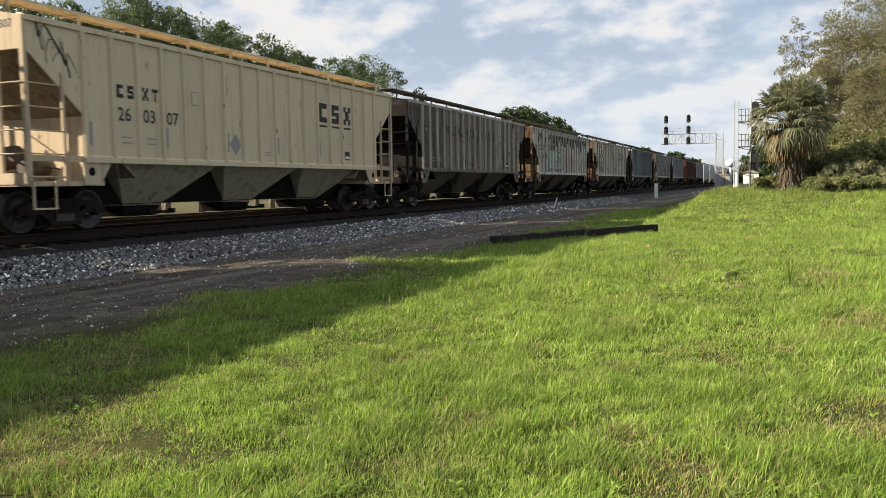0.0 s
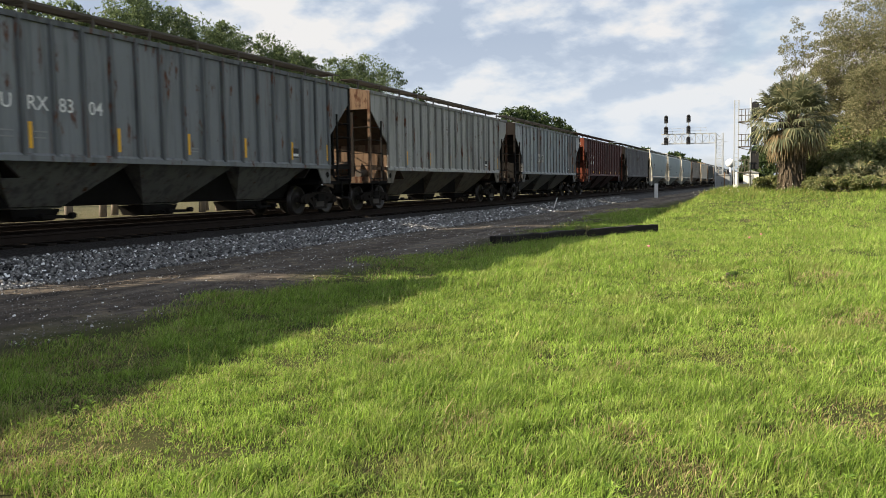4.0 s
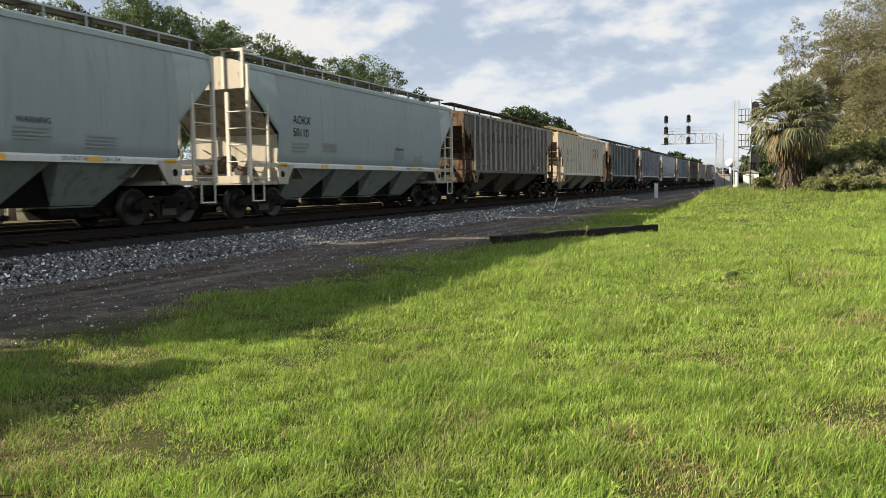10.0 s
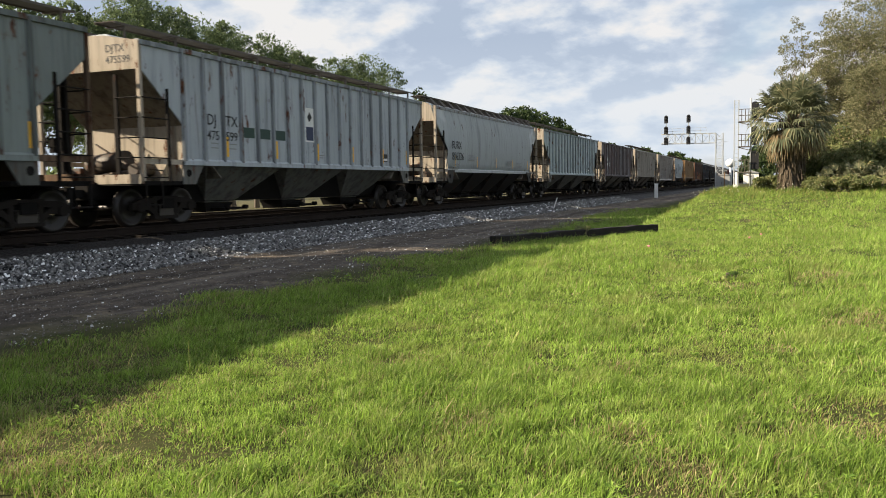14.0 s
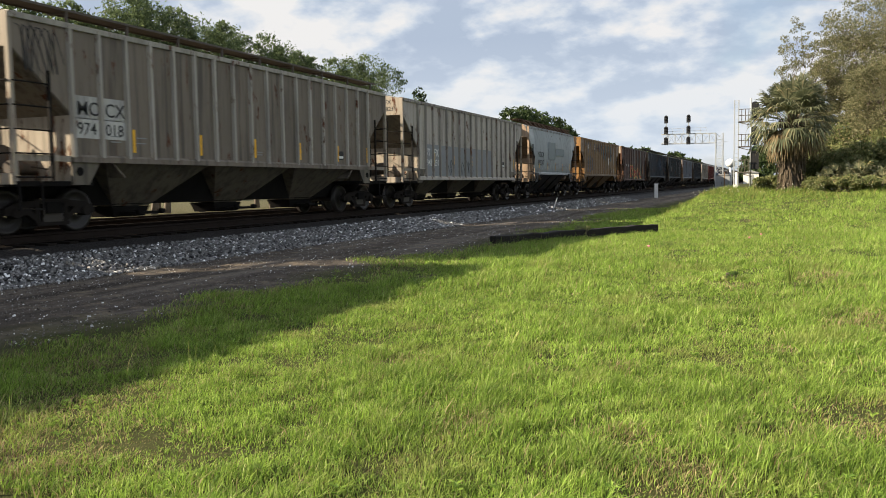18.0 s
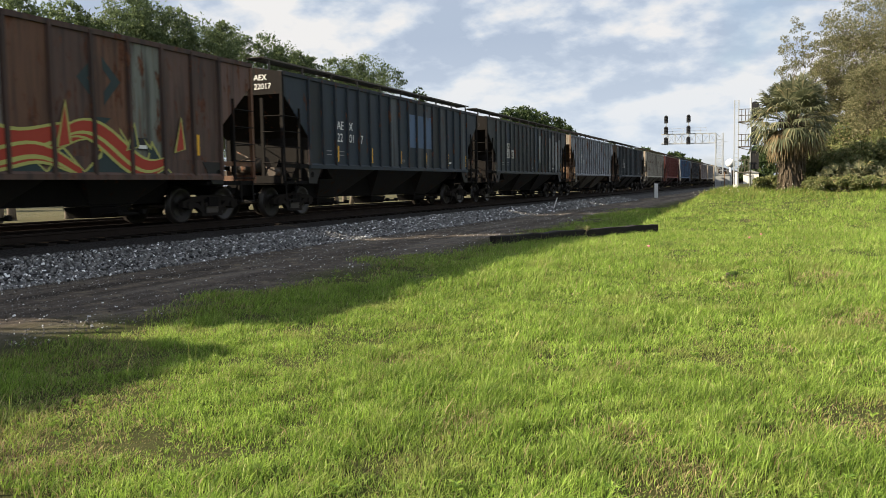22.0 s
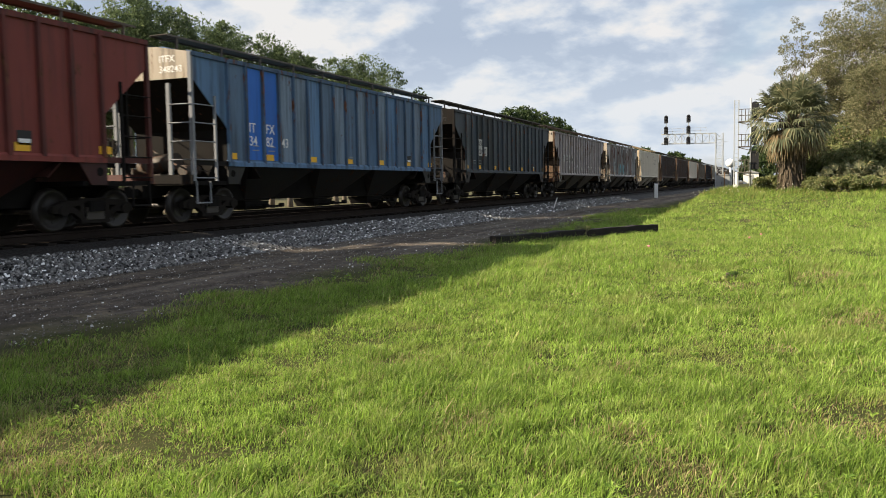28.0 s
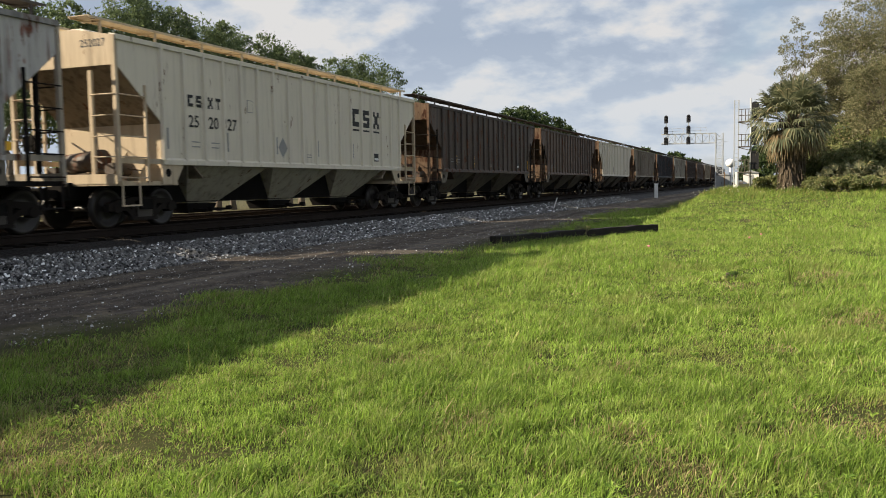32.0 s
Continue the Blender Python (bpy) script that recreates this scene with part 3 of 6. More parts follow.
    hatch = cached(("hatch", kind), lambda: Build().prism_y([(-0.3, hz - 0.03), (0.3, hz - 0.03), (0.3, hz + 0.08), (0.2, hz + 0.13), (-0.2, hz + 0.13), (-0.3, hz + 0.08)], -half + 0.5, -half + 0.5 + (L2 - 1.0) / 4 - 0.06).mesh("hatch_cover"))
    for i in range(4):
        part("hatch_cover", hatch, top, car, m=pose(0, i * (L2 - 1.0) / 4, 0))
    wz, wc = EAVE + 0.43, 0.80
    for s in (-1, 1) if spec.get("boards", True) else ():
        b = Build()
        b.box(s * wc - 0.28, s * wc + 0.28, -half - 0.22, half + 0.22, wz - 0.012, wz)
        for x in (s * wc - 0.28, s * wc + 0.265):
            b.box(x, x + 0.015, -half - 0.22, half + 0.22, wz - 0.05, wz - 0.012)
        for i in range(10):
            y = -half + 0.15 + i * (L2 - 0.3) / 9
            b.box(s * wc - 0.26, s * wc + 0.26, y - 0.02, y + 0.02, wz - 0.085, wz - 0.05)
            b.box(s * (wc + 0.24) - 0.025, s * (wc + 0.24) + 0.025, y - 0.025, y + 0.025, EAVE + 0.02, wz - 0.05)
        part("running_board", b, spec.get("walk_paint", M_GRATE), car)
    if kind == "round":
        b = Build()
        for i in range(int(L2 / 1.05)):
            y = -half + 0.5 + i * 1.05
            b.add([(1.36, y, EAVE + 0.06), (0.52, y, wz - 0.05), (1.09, y, wz - 0.05), (1.36, y + 0.42, EAVE + 0.06), (0.52, y + 0.2, wz - 0.05), (1.09, y + 0.2, wz - 0.05)], [(0, 1, 2), (5, 4, 3), (0, 2, 5, 3), (2, 1, 4, 5), (1, 0, 3, 4)])
        part("board_brackets", b, spec.get("walk_paint", M_GRATE), car)
    if spec.get("rail_roof"):
        b = Build()
        for i in range(14):
            y = -half + 0.3 + i * (L2 - 0.6) / 13
            b.box(1.08, 1.11, y - 0.02, y + 0.02, EAVE + 0.12, EAVE + 0.40)
        b.box(1.07, 1.12, -half + 0.2, half - 0.2, EAVE + 0.38, EAVE + 0.42)
        part("roof_rail", b, M_ALU, car)
    # ends: gable sheet, slope sheet, bulkhead, deck, posts, ladders, steps
    xe = side_x(kind, CUT)
    for s in (-1, 1):
        ye = s * half
        turn = pose(0, 0, 0) if s < 0 else pose(0, 0, 0, 0, 0, 180)

        def end_part(name, shape, mat, label=""):
            me = cached(key + (name,), lambda: shape.mesh(name))
            return part(name, me, mat, car, label, m=turn)
        g = [(-xe, CUT), (xe, CUT), (side_x(kind, EAVE), EAVE)] + arch[2:-1][::1] + [(-side_x(kind, EAVE), EAVE)]
        if kind != "ribbed":
            g = [(-xe, CUT), (xe, CUT)] + arch[1:] + [arch[0]]
            g = [p for i, p in enumerate(g) if p not in g[:i]]
        end_part("end_sheet", Build().prism_y(g, -half - 0.012, -half + 0.012), spec.get("gable_paint", end))
        zl = CUT - 2.9 * FALL
        b = Build()
        w = HALF - 0.03 if kind == "ribbed" else 1.46
        b.add([(-w, -half + 0.03, CUT), (w, -half + 0.03, CUT), (w, -half + 2.93, zl), (-w, -half + 2.93, zl), (-w, -half + 0.06, CUT + 0.02), (w, -half + 0.06, CUT + 0.02), (w, -half + 2.96, zl + 0.02), (-w, -half + 2.96, zl + 0.02)], [(0, 3, 2, 1), (4, 5, 6, 7), (0, 1, 5, 4), (2, 3, 7, 6), (1, 2, 6, 5), (0, 4, 7, 3)])
        end_part("slope_sheet", b, spec["dusty_shaded"])
        end_part("bulkhead", Build().box(-HALF + 0.04, HALF - 0.04, -half + END_BAY + 0.01, -half + END_BAY + 0.035, DECK, CUT - END_BAY * FALL + 0.04), end)
        # deck and bolster web default to darker paints that stand for the shadow there
        end_part("end_deck", Build().box(-1.5, 1.5, -half - 0.05, -half + 2.0, DECK - 0.10, DECK), spec.get("deck_paint", M_UNDER))
        end_part("end_sill", Build().box(-1.55, 1.55, -half - 0.07, -half + 0.03, DECK - 0.06, DECK + 0.16), end)
        for q in (-1, 1):
            b = Build().prism([(-half + END_BAY - 0.03, SILL - 0.04), (-half + END_BAY - 0.03, DECK - 0.08), (-half + END_BAY + 0.42, DECK - 0.08), (-half + END_BAY + 0.80, SILL - 0.04)][::q], q * (HALF - 0.03), q * (HALF + 0.015))
            web = part("bolster_web", cached(key + ("web", q), lambda: b.mesh("bolster_web")), spec.get("deck_paint", low), car, m=turn)
            b = Build().turned([(0.001, q * (HALF + 0.016)), (0.075, q * (HALF + 0.018)), (0.09, q * (HALF + 0.026)), (0.095, q * (HALF + 0.016))], 14, "x", (0, -half + END_BAY + 0.17, DECK + 0.20))
            part("jacking_hole", cached(key + ("hole", q), lambda: b.mesh("jacking_hole")), M_UNDER, web)
            # side bar that carries the sill on to the corner post, with its bracket
            b = Build().box(q * 1.50 - 0.04, q * 1.50 + 0.04, -half + 0.06, -half + END_BAY + 0.01, SILL - 0.12, SILL + 0.0)
            part("end_sill_bar", cached(key + ("bar", q), lambda: b.mesh("end_sill_bar")), spec.get("deck_paint", end), car, m=turn)
            for gx in (0.45, 1.15):
                b = Build().prism([(-half + END_BAY + 0.01, DECK), (-half + END_BAY - 0.42, DECK), (-half + END_BAY + 0.01, DECK + 0.72)], q * gx - 0.012, q * gx + 0.012)
                part("gusset", cached(key + ("gusset", q, gx), lambda: b.mesh("gusset")), end, car, m=turn)
            b = Build().box(q * 1.53 - 0.05, q * 1.53 + 0.05, -half - 0.03, -half + 0.06, DECK, EAVE)
            me = cached(key + ("post", q), lambda: b.mesh("corner_post"))
            part("corner_post", me, spec.get("post_paint", end), car, m=turn)
            b = Build()
            b.box(q * 1.56 - 0.03, q * 1.56 + 0.03, -half + 0.86, -half + 0.92, DECK, low_edge(0.9) + 0.35)
            for j in range(5):
                z = DECK + 0.08 + j * 0.46
                b.rod((q * 1.58, -half, z), (q * 1.58, -half + 0.9, z), 0.016, 5)
            me = cached(key + ("side_ladder", q), lambda: b.mesh("side_ladder"))
            part("side_ladder", me, spec.get("post_paint", spec["ladder_paint"]), car, m=turn)
            b = Build()
            b.box(q * 0.86 - 0.05, q * 0.86 + 0.05, -half - 0.05, -half + 0.02, DECK, CUT - 0.1)
            for j in range(5):
                z = DECK + 0.08 + j * 0.46
                b.rod((q * 0.86, -half - 0.05, z), (q * 1.53, -half - 0.05, z), 0.016, 5)
            me = cached(key + ("end_ladder", q), lambda: b.mesh("end_ladder"))
            part("end_ladder", me, spec.get("post_paint", spec["ladder_paint"]), car, m=turn)
            b = Build()
            for y in (-half + 0.08, -half + 0.62):
                b.beam((q * 1.56, y, DECK - 0.55), (q * 1.56, y, DECK), 0.035)
            b.beam((q * 1.56, -half + 0.06, DECK - 0.55), (q * 1.56, -half + 0.64, DECK - 0.55), 0.05, 0.035)
            me = cached(key + ("step", q), lambda: b.mesh("stirrup_step"))
            part("stirrup_step", me, spec.get("post_paint", spec["ladder_paint"]), car, m=turn)
        b = Build().box(-0.22, 0.22, -half - 0.36, -half + 0.3, 0.66, 0.98).box(-0.09, 0.09, -half - 0.66, -half - 0.3, 0.72, 0.90)
        b.prism_y([(-0.16, 0.68), (0.13, 0.68), (0.13, 0.88), (0.06, 0.95), (-0.16, 0.95)], -half - 0.78, -half - 0.60)
        end_part("coupler", b, M_UNDER)
        b = Build().rod((-0.9, -half - 0.12, DECK - 0.1), (-0.55, -half - 0.45, DECK - 0.58), 0.025, 6).rod((-0.55, -half - 0.45, DECK - 0.58), (-0.3, -half - 0.76, DECK - 0.50), 0.025, 6)
        end_part("air_hose", b, M_UNDER)
        if kind == "curved":
            b = Build()
            for x in (0.78, 1.42):
                b.box(x - 0.035, x + 0.035, -half - 0.06, -half + 0.01, CUT, EAVE + 0.42)
                b.box(x - 0.035, x + 0.035, -half - 0.06, -half + 0.5, EAVE + 0.38, EAVE + 0.44)
            b.box(0.75, 1.45, -half - 0.06, -half + 0.01, EAVE + 0.36, EAVE + 0.44)
            end_part("ladder_hoop", b, spec.get("post_paint", end))
    # brake gear on the end that leads in the picture
    b = Build().rod((-0.75, -half + 0.80, DECK + 0.42), (0.45, -half + 0.70, DECK + 0.52), 0.24, 14).box(-0.5, 0.3, -half + 0.6, -half + 0.9, DECK, DECK + 0.2)
    part("air_reservoir", cached(key + ("tank",), lambda: b.mesh("air_reservoir")), M_GEAR, car)
    b = Build().rod((0.75, -half + 0.55, DECK + 0.28), (0.75, -half + 1.15, DECK + 0.28), 0.15, 12).beam((0.7, -half + 0.4, DECK + 0.42), (-0.8, -half + 1.0, DECK + 0.95), 0.035).beam((-0.3, -half + 0.5, DECK + 0.5), (1.2, -half + 1.1, DECK + 0.25), 0.03).box(-1.1, -0.85, -half + 0.5, -half + 0.75, DECK, DECK + 0.35)
    part("brake_cylinder", cached(key + ("brake",), lambda: b.mesh("brake_cylinder")), M_GEAR, car)
    b = Build()
    for i in range(16):
        a, c = i * 0.3927, (i + 1) * 0.3927
        b.beam((-1.05 + 0.27 * math.cos(a), -half - 0.10, 1.95 + 0.27 * math.sin(a)), (-1.05 + 0.27 * math.cos(c), -half - 0.10, 1.95 + 0.27 * math.sin(c)), 0.03)
        if i % 4 == 0:
            b.beam((-1.05, -half - 0.10, 1.95), (-1.05 + 0.27 * math.cos(a), -half - 0.10, 1.95 + 0.27 * math.sin(a)), 0.02)
    b.box(-1.2, -0.9, -half - 0.08, -half, 1.8, 2.15)
    part("brake_wheel", cached(key + ("bw",), lambda: b.mesh("brake_wheel")), M_UNDER, car)
    # hoppers between the trucks
    span = (L2 - 2 * 2.35) / bays
    zb = 0.50
    # black filler added for the shade between bays; it also closes the bright gaps
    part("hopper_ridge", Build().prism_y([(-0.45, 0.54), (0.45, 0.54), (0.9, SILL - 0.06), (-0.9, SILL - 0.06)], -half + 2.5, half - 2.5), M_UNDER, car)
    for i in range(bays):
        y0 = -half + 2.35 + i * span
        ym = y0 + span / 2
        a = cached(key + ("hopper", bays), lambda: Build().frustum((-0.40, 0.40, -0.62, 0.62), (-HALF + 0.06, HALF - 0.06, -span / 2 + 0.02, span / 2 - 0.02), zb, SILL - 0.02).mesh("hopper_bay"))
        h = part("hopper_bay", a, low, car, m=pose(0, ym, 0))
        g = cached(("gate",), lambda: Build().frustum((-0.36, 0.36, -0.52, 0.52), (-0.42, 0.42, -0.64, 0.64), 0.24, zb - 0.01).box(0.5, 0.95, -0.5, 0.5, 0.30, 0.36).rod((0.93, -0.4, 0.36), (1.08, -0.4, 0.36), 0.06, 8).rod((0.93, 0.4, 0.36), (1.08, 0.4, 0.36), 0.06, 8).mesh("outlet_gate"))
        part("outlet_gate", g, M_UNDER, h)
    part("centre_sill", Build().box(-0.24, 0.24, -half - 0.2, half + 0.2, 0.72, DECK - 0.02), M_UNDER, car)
    for s in (-1, 1):
        add_truck(car, s * (length / 2 - 2.05), start)
    spec["half"], spec["panel_y"], spec["step"] = half, panel_y, step
    return car
# each car: seconds at which its leading end draws level, kind, colour and wear
CREAM = (0.74, 0.675, 0.56)


BASES, DARKENED = {}, {}


def car_specs():
    def P(name, base, *wear):
        m = paint(name, base, *wear)
        BASES[m.name] = base
        return m
    cream = P("cream_paint", CREAM, 0.02, 0.10, 0.04)
    # hopper paints: colours darkened for the shade below the sill, with real soot streaks
    shaded_cream = P("shaded_cream_hopper_paint", (0.46, 0.42, 0.335), 0.08, 0.35, 0.08)
    shaded_soot = P("shaded_sooty_hopper_paint", (0.165, 0.142, 0.110), 0.12, 0.6, 0.15)
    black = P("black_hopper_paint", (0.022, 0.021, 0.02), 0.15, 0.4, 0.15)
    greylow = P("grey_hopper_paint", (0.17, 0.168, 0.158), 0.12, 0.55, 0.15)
    dark_end = P("dark_end_paint", (0.018, 0.016, 0.015), 0.12, 0.4, 0.1, 0.9, (0.05, 0.024, 0.016))
    rust_end = P("rusty_end_paint", (0.165, 0.112, 0.076), 0.4, 0.5, 0.1, 0.9, (0.07, 0.032, 0.02))
    pale_end = P("pale_end_paint", (0.44, 0.385, 0.315), 0.22, 0.4, 0.1, 0.9)
    rows = []

    tan_end = P("tan_end_paint", (0.56, 0.46, 0.335), 0.03, 0.2, 0.05, 0.9)

    def car(at, label, body, **more):
        if label.startswith("cream"):
            more.setdefault("end_paint", tan_end)
        rows.append(dict(at=at, label=label, paint=body, **more))
        base = BASES[body.name]
        # rib paint: body colour darkened for the ribs' shadow lines, plus grime and rust
        more_name = body.name + "_on_ribs"
        if more_name not in DARKENED:
            DARKENED[more_name] = P(more_name, tuple(0.66 * c for c in base), 0.25, 0.6, 0.1)
        rows[-1]["grimy_shaded"] = DARKENED[more_name]
        # slope sheets: end paint halved for the shade of their overhang, browned by grime
        end = more.get("end_paint", body)
        dusty_shaded = end.name + "_dust_and_shade"
        if dusty_shaded not in DARKENED:
            DARKENED[dusty_shaded] = P(dusty_shaded, tuple(0.5 * c + d for c, d in zip(BASES[end.name], (0.012, 0.009, 0.006))), 0.10, 0.45, 0.05, 0.9)
        rows[-1]["dusty_shaded"] = DARKENED[dusty_shaded]
    brown = P("faded_brown_paint", (0.225, 0.182, 0.150), 0.26, 1.0, 0.3, 0.58, (0.065, 0.040, 0.031))
    brown_rib = P("pale_rib_paint", (0.42, 0.39, 0.34), 0.2, 0.35, 0.1)
    grey = P("plain_grey_paint", (0.30, 0.31, 0.31), 0.12, 0.35, 0.10)
    car(-1.95, "grey ribbed covered hopper car on the track", grey, low_paint=greylow, end_paint=dark_end)
    car(-1.0, "faded brown ribbed covered hopper car on the track", brown, low_paint=shaded_soot, end_paint=rust_end)
    car(-0.045, "grey ribbed covered hopper car on the track", grey, low_paint=greylow, end_paint=dark_end)
    car(0.9075, "cream covered hopper car with black numbers", P("warm_cream_paint", (0.66, 0.55, 0.39), 0.02, 0.10, 0.04), low_paint=shaded_cream, walk_paint=P("tan_walkway_paint", (0.72, 0.58, 0.38), 0.1, 0.2), marks=("cream", "26 03 07"), tag="end")
    car(1.865, "weathered brown hopper car with pale ribs and faded lettering", brown, rib_paint=brown_rib, low_paint=shaded_soot, end_paint=dark_end, marks=("bars", "25 24 7 0"), mark_at=0, tag="top_scribble", at_height=(2.78, 2.50, 0.44), alts=[P("dark_stained_panel_paint", (0.120, 0.090, 0.075), 0.2, 0.9, 0.25), P("beige_panel_paint", (0.34, 0.295, 0.245), 0.16, 1.0, 0.2, 0.58, (0.07, 0.045, 0.035))])
    w3 = P("stained_white_paint", (0.60, 0.58, 0.50), 0.22, 0.55, 0.12)
    car(2.82, "stained white hopper car with pale green and brown graffiti", w3, low_paint=shaded_soot, end_paint=rust_end, marks=("black", "25 06 58"), mark_at=0, tag="blocks")
    w4 = P("chalky_cream_paint", (0.62, 0.58, 0.48), 0.25, 0.25, 0.08)
    car(3.78, "chalky cream hopper car with rust spots and black marks", w4, low_paint=shaded_soot, end_paint=rust_end, marks=("cream", "25 92 19"), tag="dark_boxes")
    car(4.74, "slate grey ribbed hopper car with faint white marks", P("slate_paint", (0.21, 0.225, 0.235), 0.18, 0.35, 0.10), low_paint=greylow, end_paint=dark_end, marks=("white", "FU RX 83 04"), single=True)
    car(5.69, "light grey ribbed hopper car with yellow reflectors", P("light_grey_paint", (0.40, 0.40, 0.38), 0.12, 0.45, 0.12), low_paint=shaded_soot, end_paint=rust_end)
    car(6.636, "pale blue-grey ribbed hopper car with orange strips", P("blue_grey_paint", (0.38, 0.41, 0.43), 0.12, 0.42, 0.16), low_paint=greylow, end_paint=dark_end, alts=[P("brown_stained_grey_paint", (0.27, 0.245, 0.23), 0.2, 0.7, 0.15), P("sky_grey_paint", (0.36, 0.42, 0.46), 0.08, 0.4, 0.1)], marks=("plates", "20 07"), mark_at=4, at_height=(2.3, 2.2, 0.42))
    red = P("red_oxide_paint", (0.092, 0.027, 0.024), 0.08, 0.35, 0.10)
    car(7.587, "dark red ribbed hopper car with white marks", red, low_paint=P("dark_red_hopper_paint", (0.035, 0.014, 0.013), 0.1, 0.5), end_paint=P("orange_red_end_paint", (0.17, 0.05, 0.03), 0.2, 0.4, 0.1, 0.9), marks=("white", "IT FX|366 492"))
    charcoal = P("charcoal_paint", (0.046, 0.046, 0.054), 0.05, 0.6, 0.3)
    car(8.557, "charcoal hopper car with pale ribs and yellow strips", charcoal, rib_paint=P("silver_rib_paint", (0.27, 0.27, 0.28), 0.1, 0.3), low_paint=black, end_paint=dark_end, marks=("none", ""), panels=16)
    pale = P("pale_green_grey_paint", (0.415, 0.475, 0.475), 0.0, 0.05, 0.03, 0.42)
    for at, num in ((9.505, "50112"), (10.397, "50111"), (11.299, "50110")):
        car(at, "clean pale grey smooth-sided hopper car with yellow strips", pale, kind="curved", panels=8, low_paint=P("pale_hopper_paint", (0.34, 0.385, 0.365), 0.0, 0.25), end_paint=P("ivory_end_paint", (0.54, 0.50, 0.42), 0.02, 0.15, 0.1, 0.9), marks=("smooth", "AOKX " + num), rail_roof=True, bays=4, sill_paint=P("white_sill_paint", (0.72, 0.72, 0.7), 0.0, 0.1), post_paint=P("ivory_post_paint", (0.72, 0.68, 0.58), 0.0, 0.1))
    car(12.203, "rust-brown hopper car with pale ribs and faded lettering", P("rust_brown_paint", (0.165, 0.138, 0.118), 0.26, 0.9, 0.2), rib_paint=brown_rib, low_paint=shaded_soot, end_paint=rust_end, marks=("bars", "25 20 07"), last_paint=pale_end)
    car(13.16, "cream covered hopper car with black numbers", cream, low_paint=shaded_cream, walk_paint=P("tan_walkway_paint", (0.72, 0.58, 0.38), 0.1, 0.2), marks=("cream", "25 01 67"))
    car(14.1175, "grey-green ribbed hopper car with red marks", P("grey_green_paint", (0.225, 0.258, 0.252), 0.14, 0.35, 0.12), low_paint=P("striped_hopper_paint", (0.11, 0.11, 0.10), 0.15, 0.6), end_paint=rust_end, gable_paint=pale_end, marks=("dark", "NA HX|475 741"), tag="red_dashes", at_height=(2.50, 2.12, 0.40))
    car(15.075, "pale blue-grey hopper car with a dark placard", P("chalky_blue_paint", (0.44, 0.48, 0.52), 0.12, 0.3, 0.10), low_paint=greylow, end_paint=pale_end, marks=("dark", "DJ TX|475 599"), tag="placard", at_height=(2.52, 2.14, 0.40))
    car(16.02, "white round-sided hopper car with dark lettering", P("round_white_paint", (0.50, 0.53, 0.54), 0.02, 0.2, 0.05), kind="round", panels=5, bays=4, low_paint=black, end_paint=pale_end, marks=("smooth", "FURX 806336"))
    car(16.96, "pale blue ribbed hopper car", P("pale_blue_paint", (0.43, 0.51, 0.53), 0.03, 0.18, 0.06), low_paint=greylow, end_paint=pale_end)
    car(17.944, "rusty purple-grey hopper car with patched lettering", P("rusty_grey_paint", (0.215, 0.18, 0.18), 0.34, 0.85, 0.35, 0.6, (0.10, 0.05, 0.04)), low_paint=shaded_soot, end_paint=pale_end, alts=[P("plum_panel_paint", (0.15, 0.095, 0.095), 0.3, 0.8, 0.25, 0.6, (0.09, 0.045, 0.035)), P("ash_panel_paint", (0.27, 0.265, 0.27), 0.25, 0.8, 0.2, 0.6, (0.11, 0.06, 0.045))], marks=("patch", "ITFX|348 162"), boards=False)
    car(18.89, "brown-grey dusty hopper car with white panel marks", P("dusty_brown_paint", (0.21, 0.175, 0.14), 0.15, 0.5, 0.12), low_paint=shaded_soot, end_paint=pale_end, marks=("whitebox", "MO CX|974 018"), mark_at=0, tag="top_scribble", rib_paint=brown_rib, at_height=(2.46, 2.06, 0.42))
    car(19.84, "beige hopper car with a grey lower band and graffiti", P("beige_grey_paint", (0.52, 0.475, 0.42), 0.15, 0.4, 0.12), low_paint=shaded_soot, end_paint=pale_end, marks=("white", "IT FX|348 231"), tag="band", at_height=(2.12, 1.72, 0.44), boards=False, deep=True)
    car(20.785, "pale grey round-sided hopper car with grey patches", P("pale_round_paint", (0.52, 0.56, 0.57), 0.05, 0.25, 0.05), kind="round", panels=4, bays=4, low_paint=black, end_paint=P("apricot_end_paint", (0.42, 0.31, 0.22), 0.1, 0.3, 0.1, 0.9), marks=("smooth", "MOCX 499247"), tag="grey_patches", sill_paint=P("pale_sill_paint", (0.50, 0.53, 0.54), 0.1, 0.2), walk_paint=rust_end)
    car(21.522, "ochre yellow hopper car with faded blue patches", P("ochre_paint", (0.28, 0.195, 0.12), 0.16, 0.55, 0.15), rib_paint=P("ochre_rib_paint", (0.32, 0.21, 0.11), 0.2, 0.3, 0.1), low_paint=P("ochre_hopper_paint", (0.19, 0.115, 0.05), 0.2, 0.6), end_paint=P("ochre_end_paint", (0.36, 0.19, 0.065), 0.2, 0.4), marks=("dark", "MO CX|462 759"), tag="blue_fade", boards=False, at_height=(2.4, 2.06, 0.40))
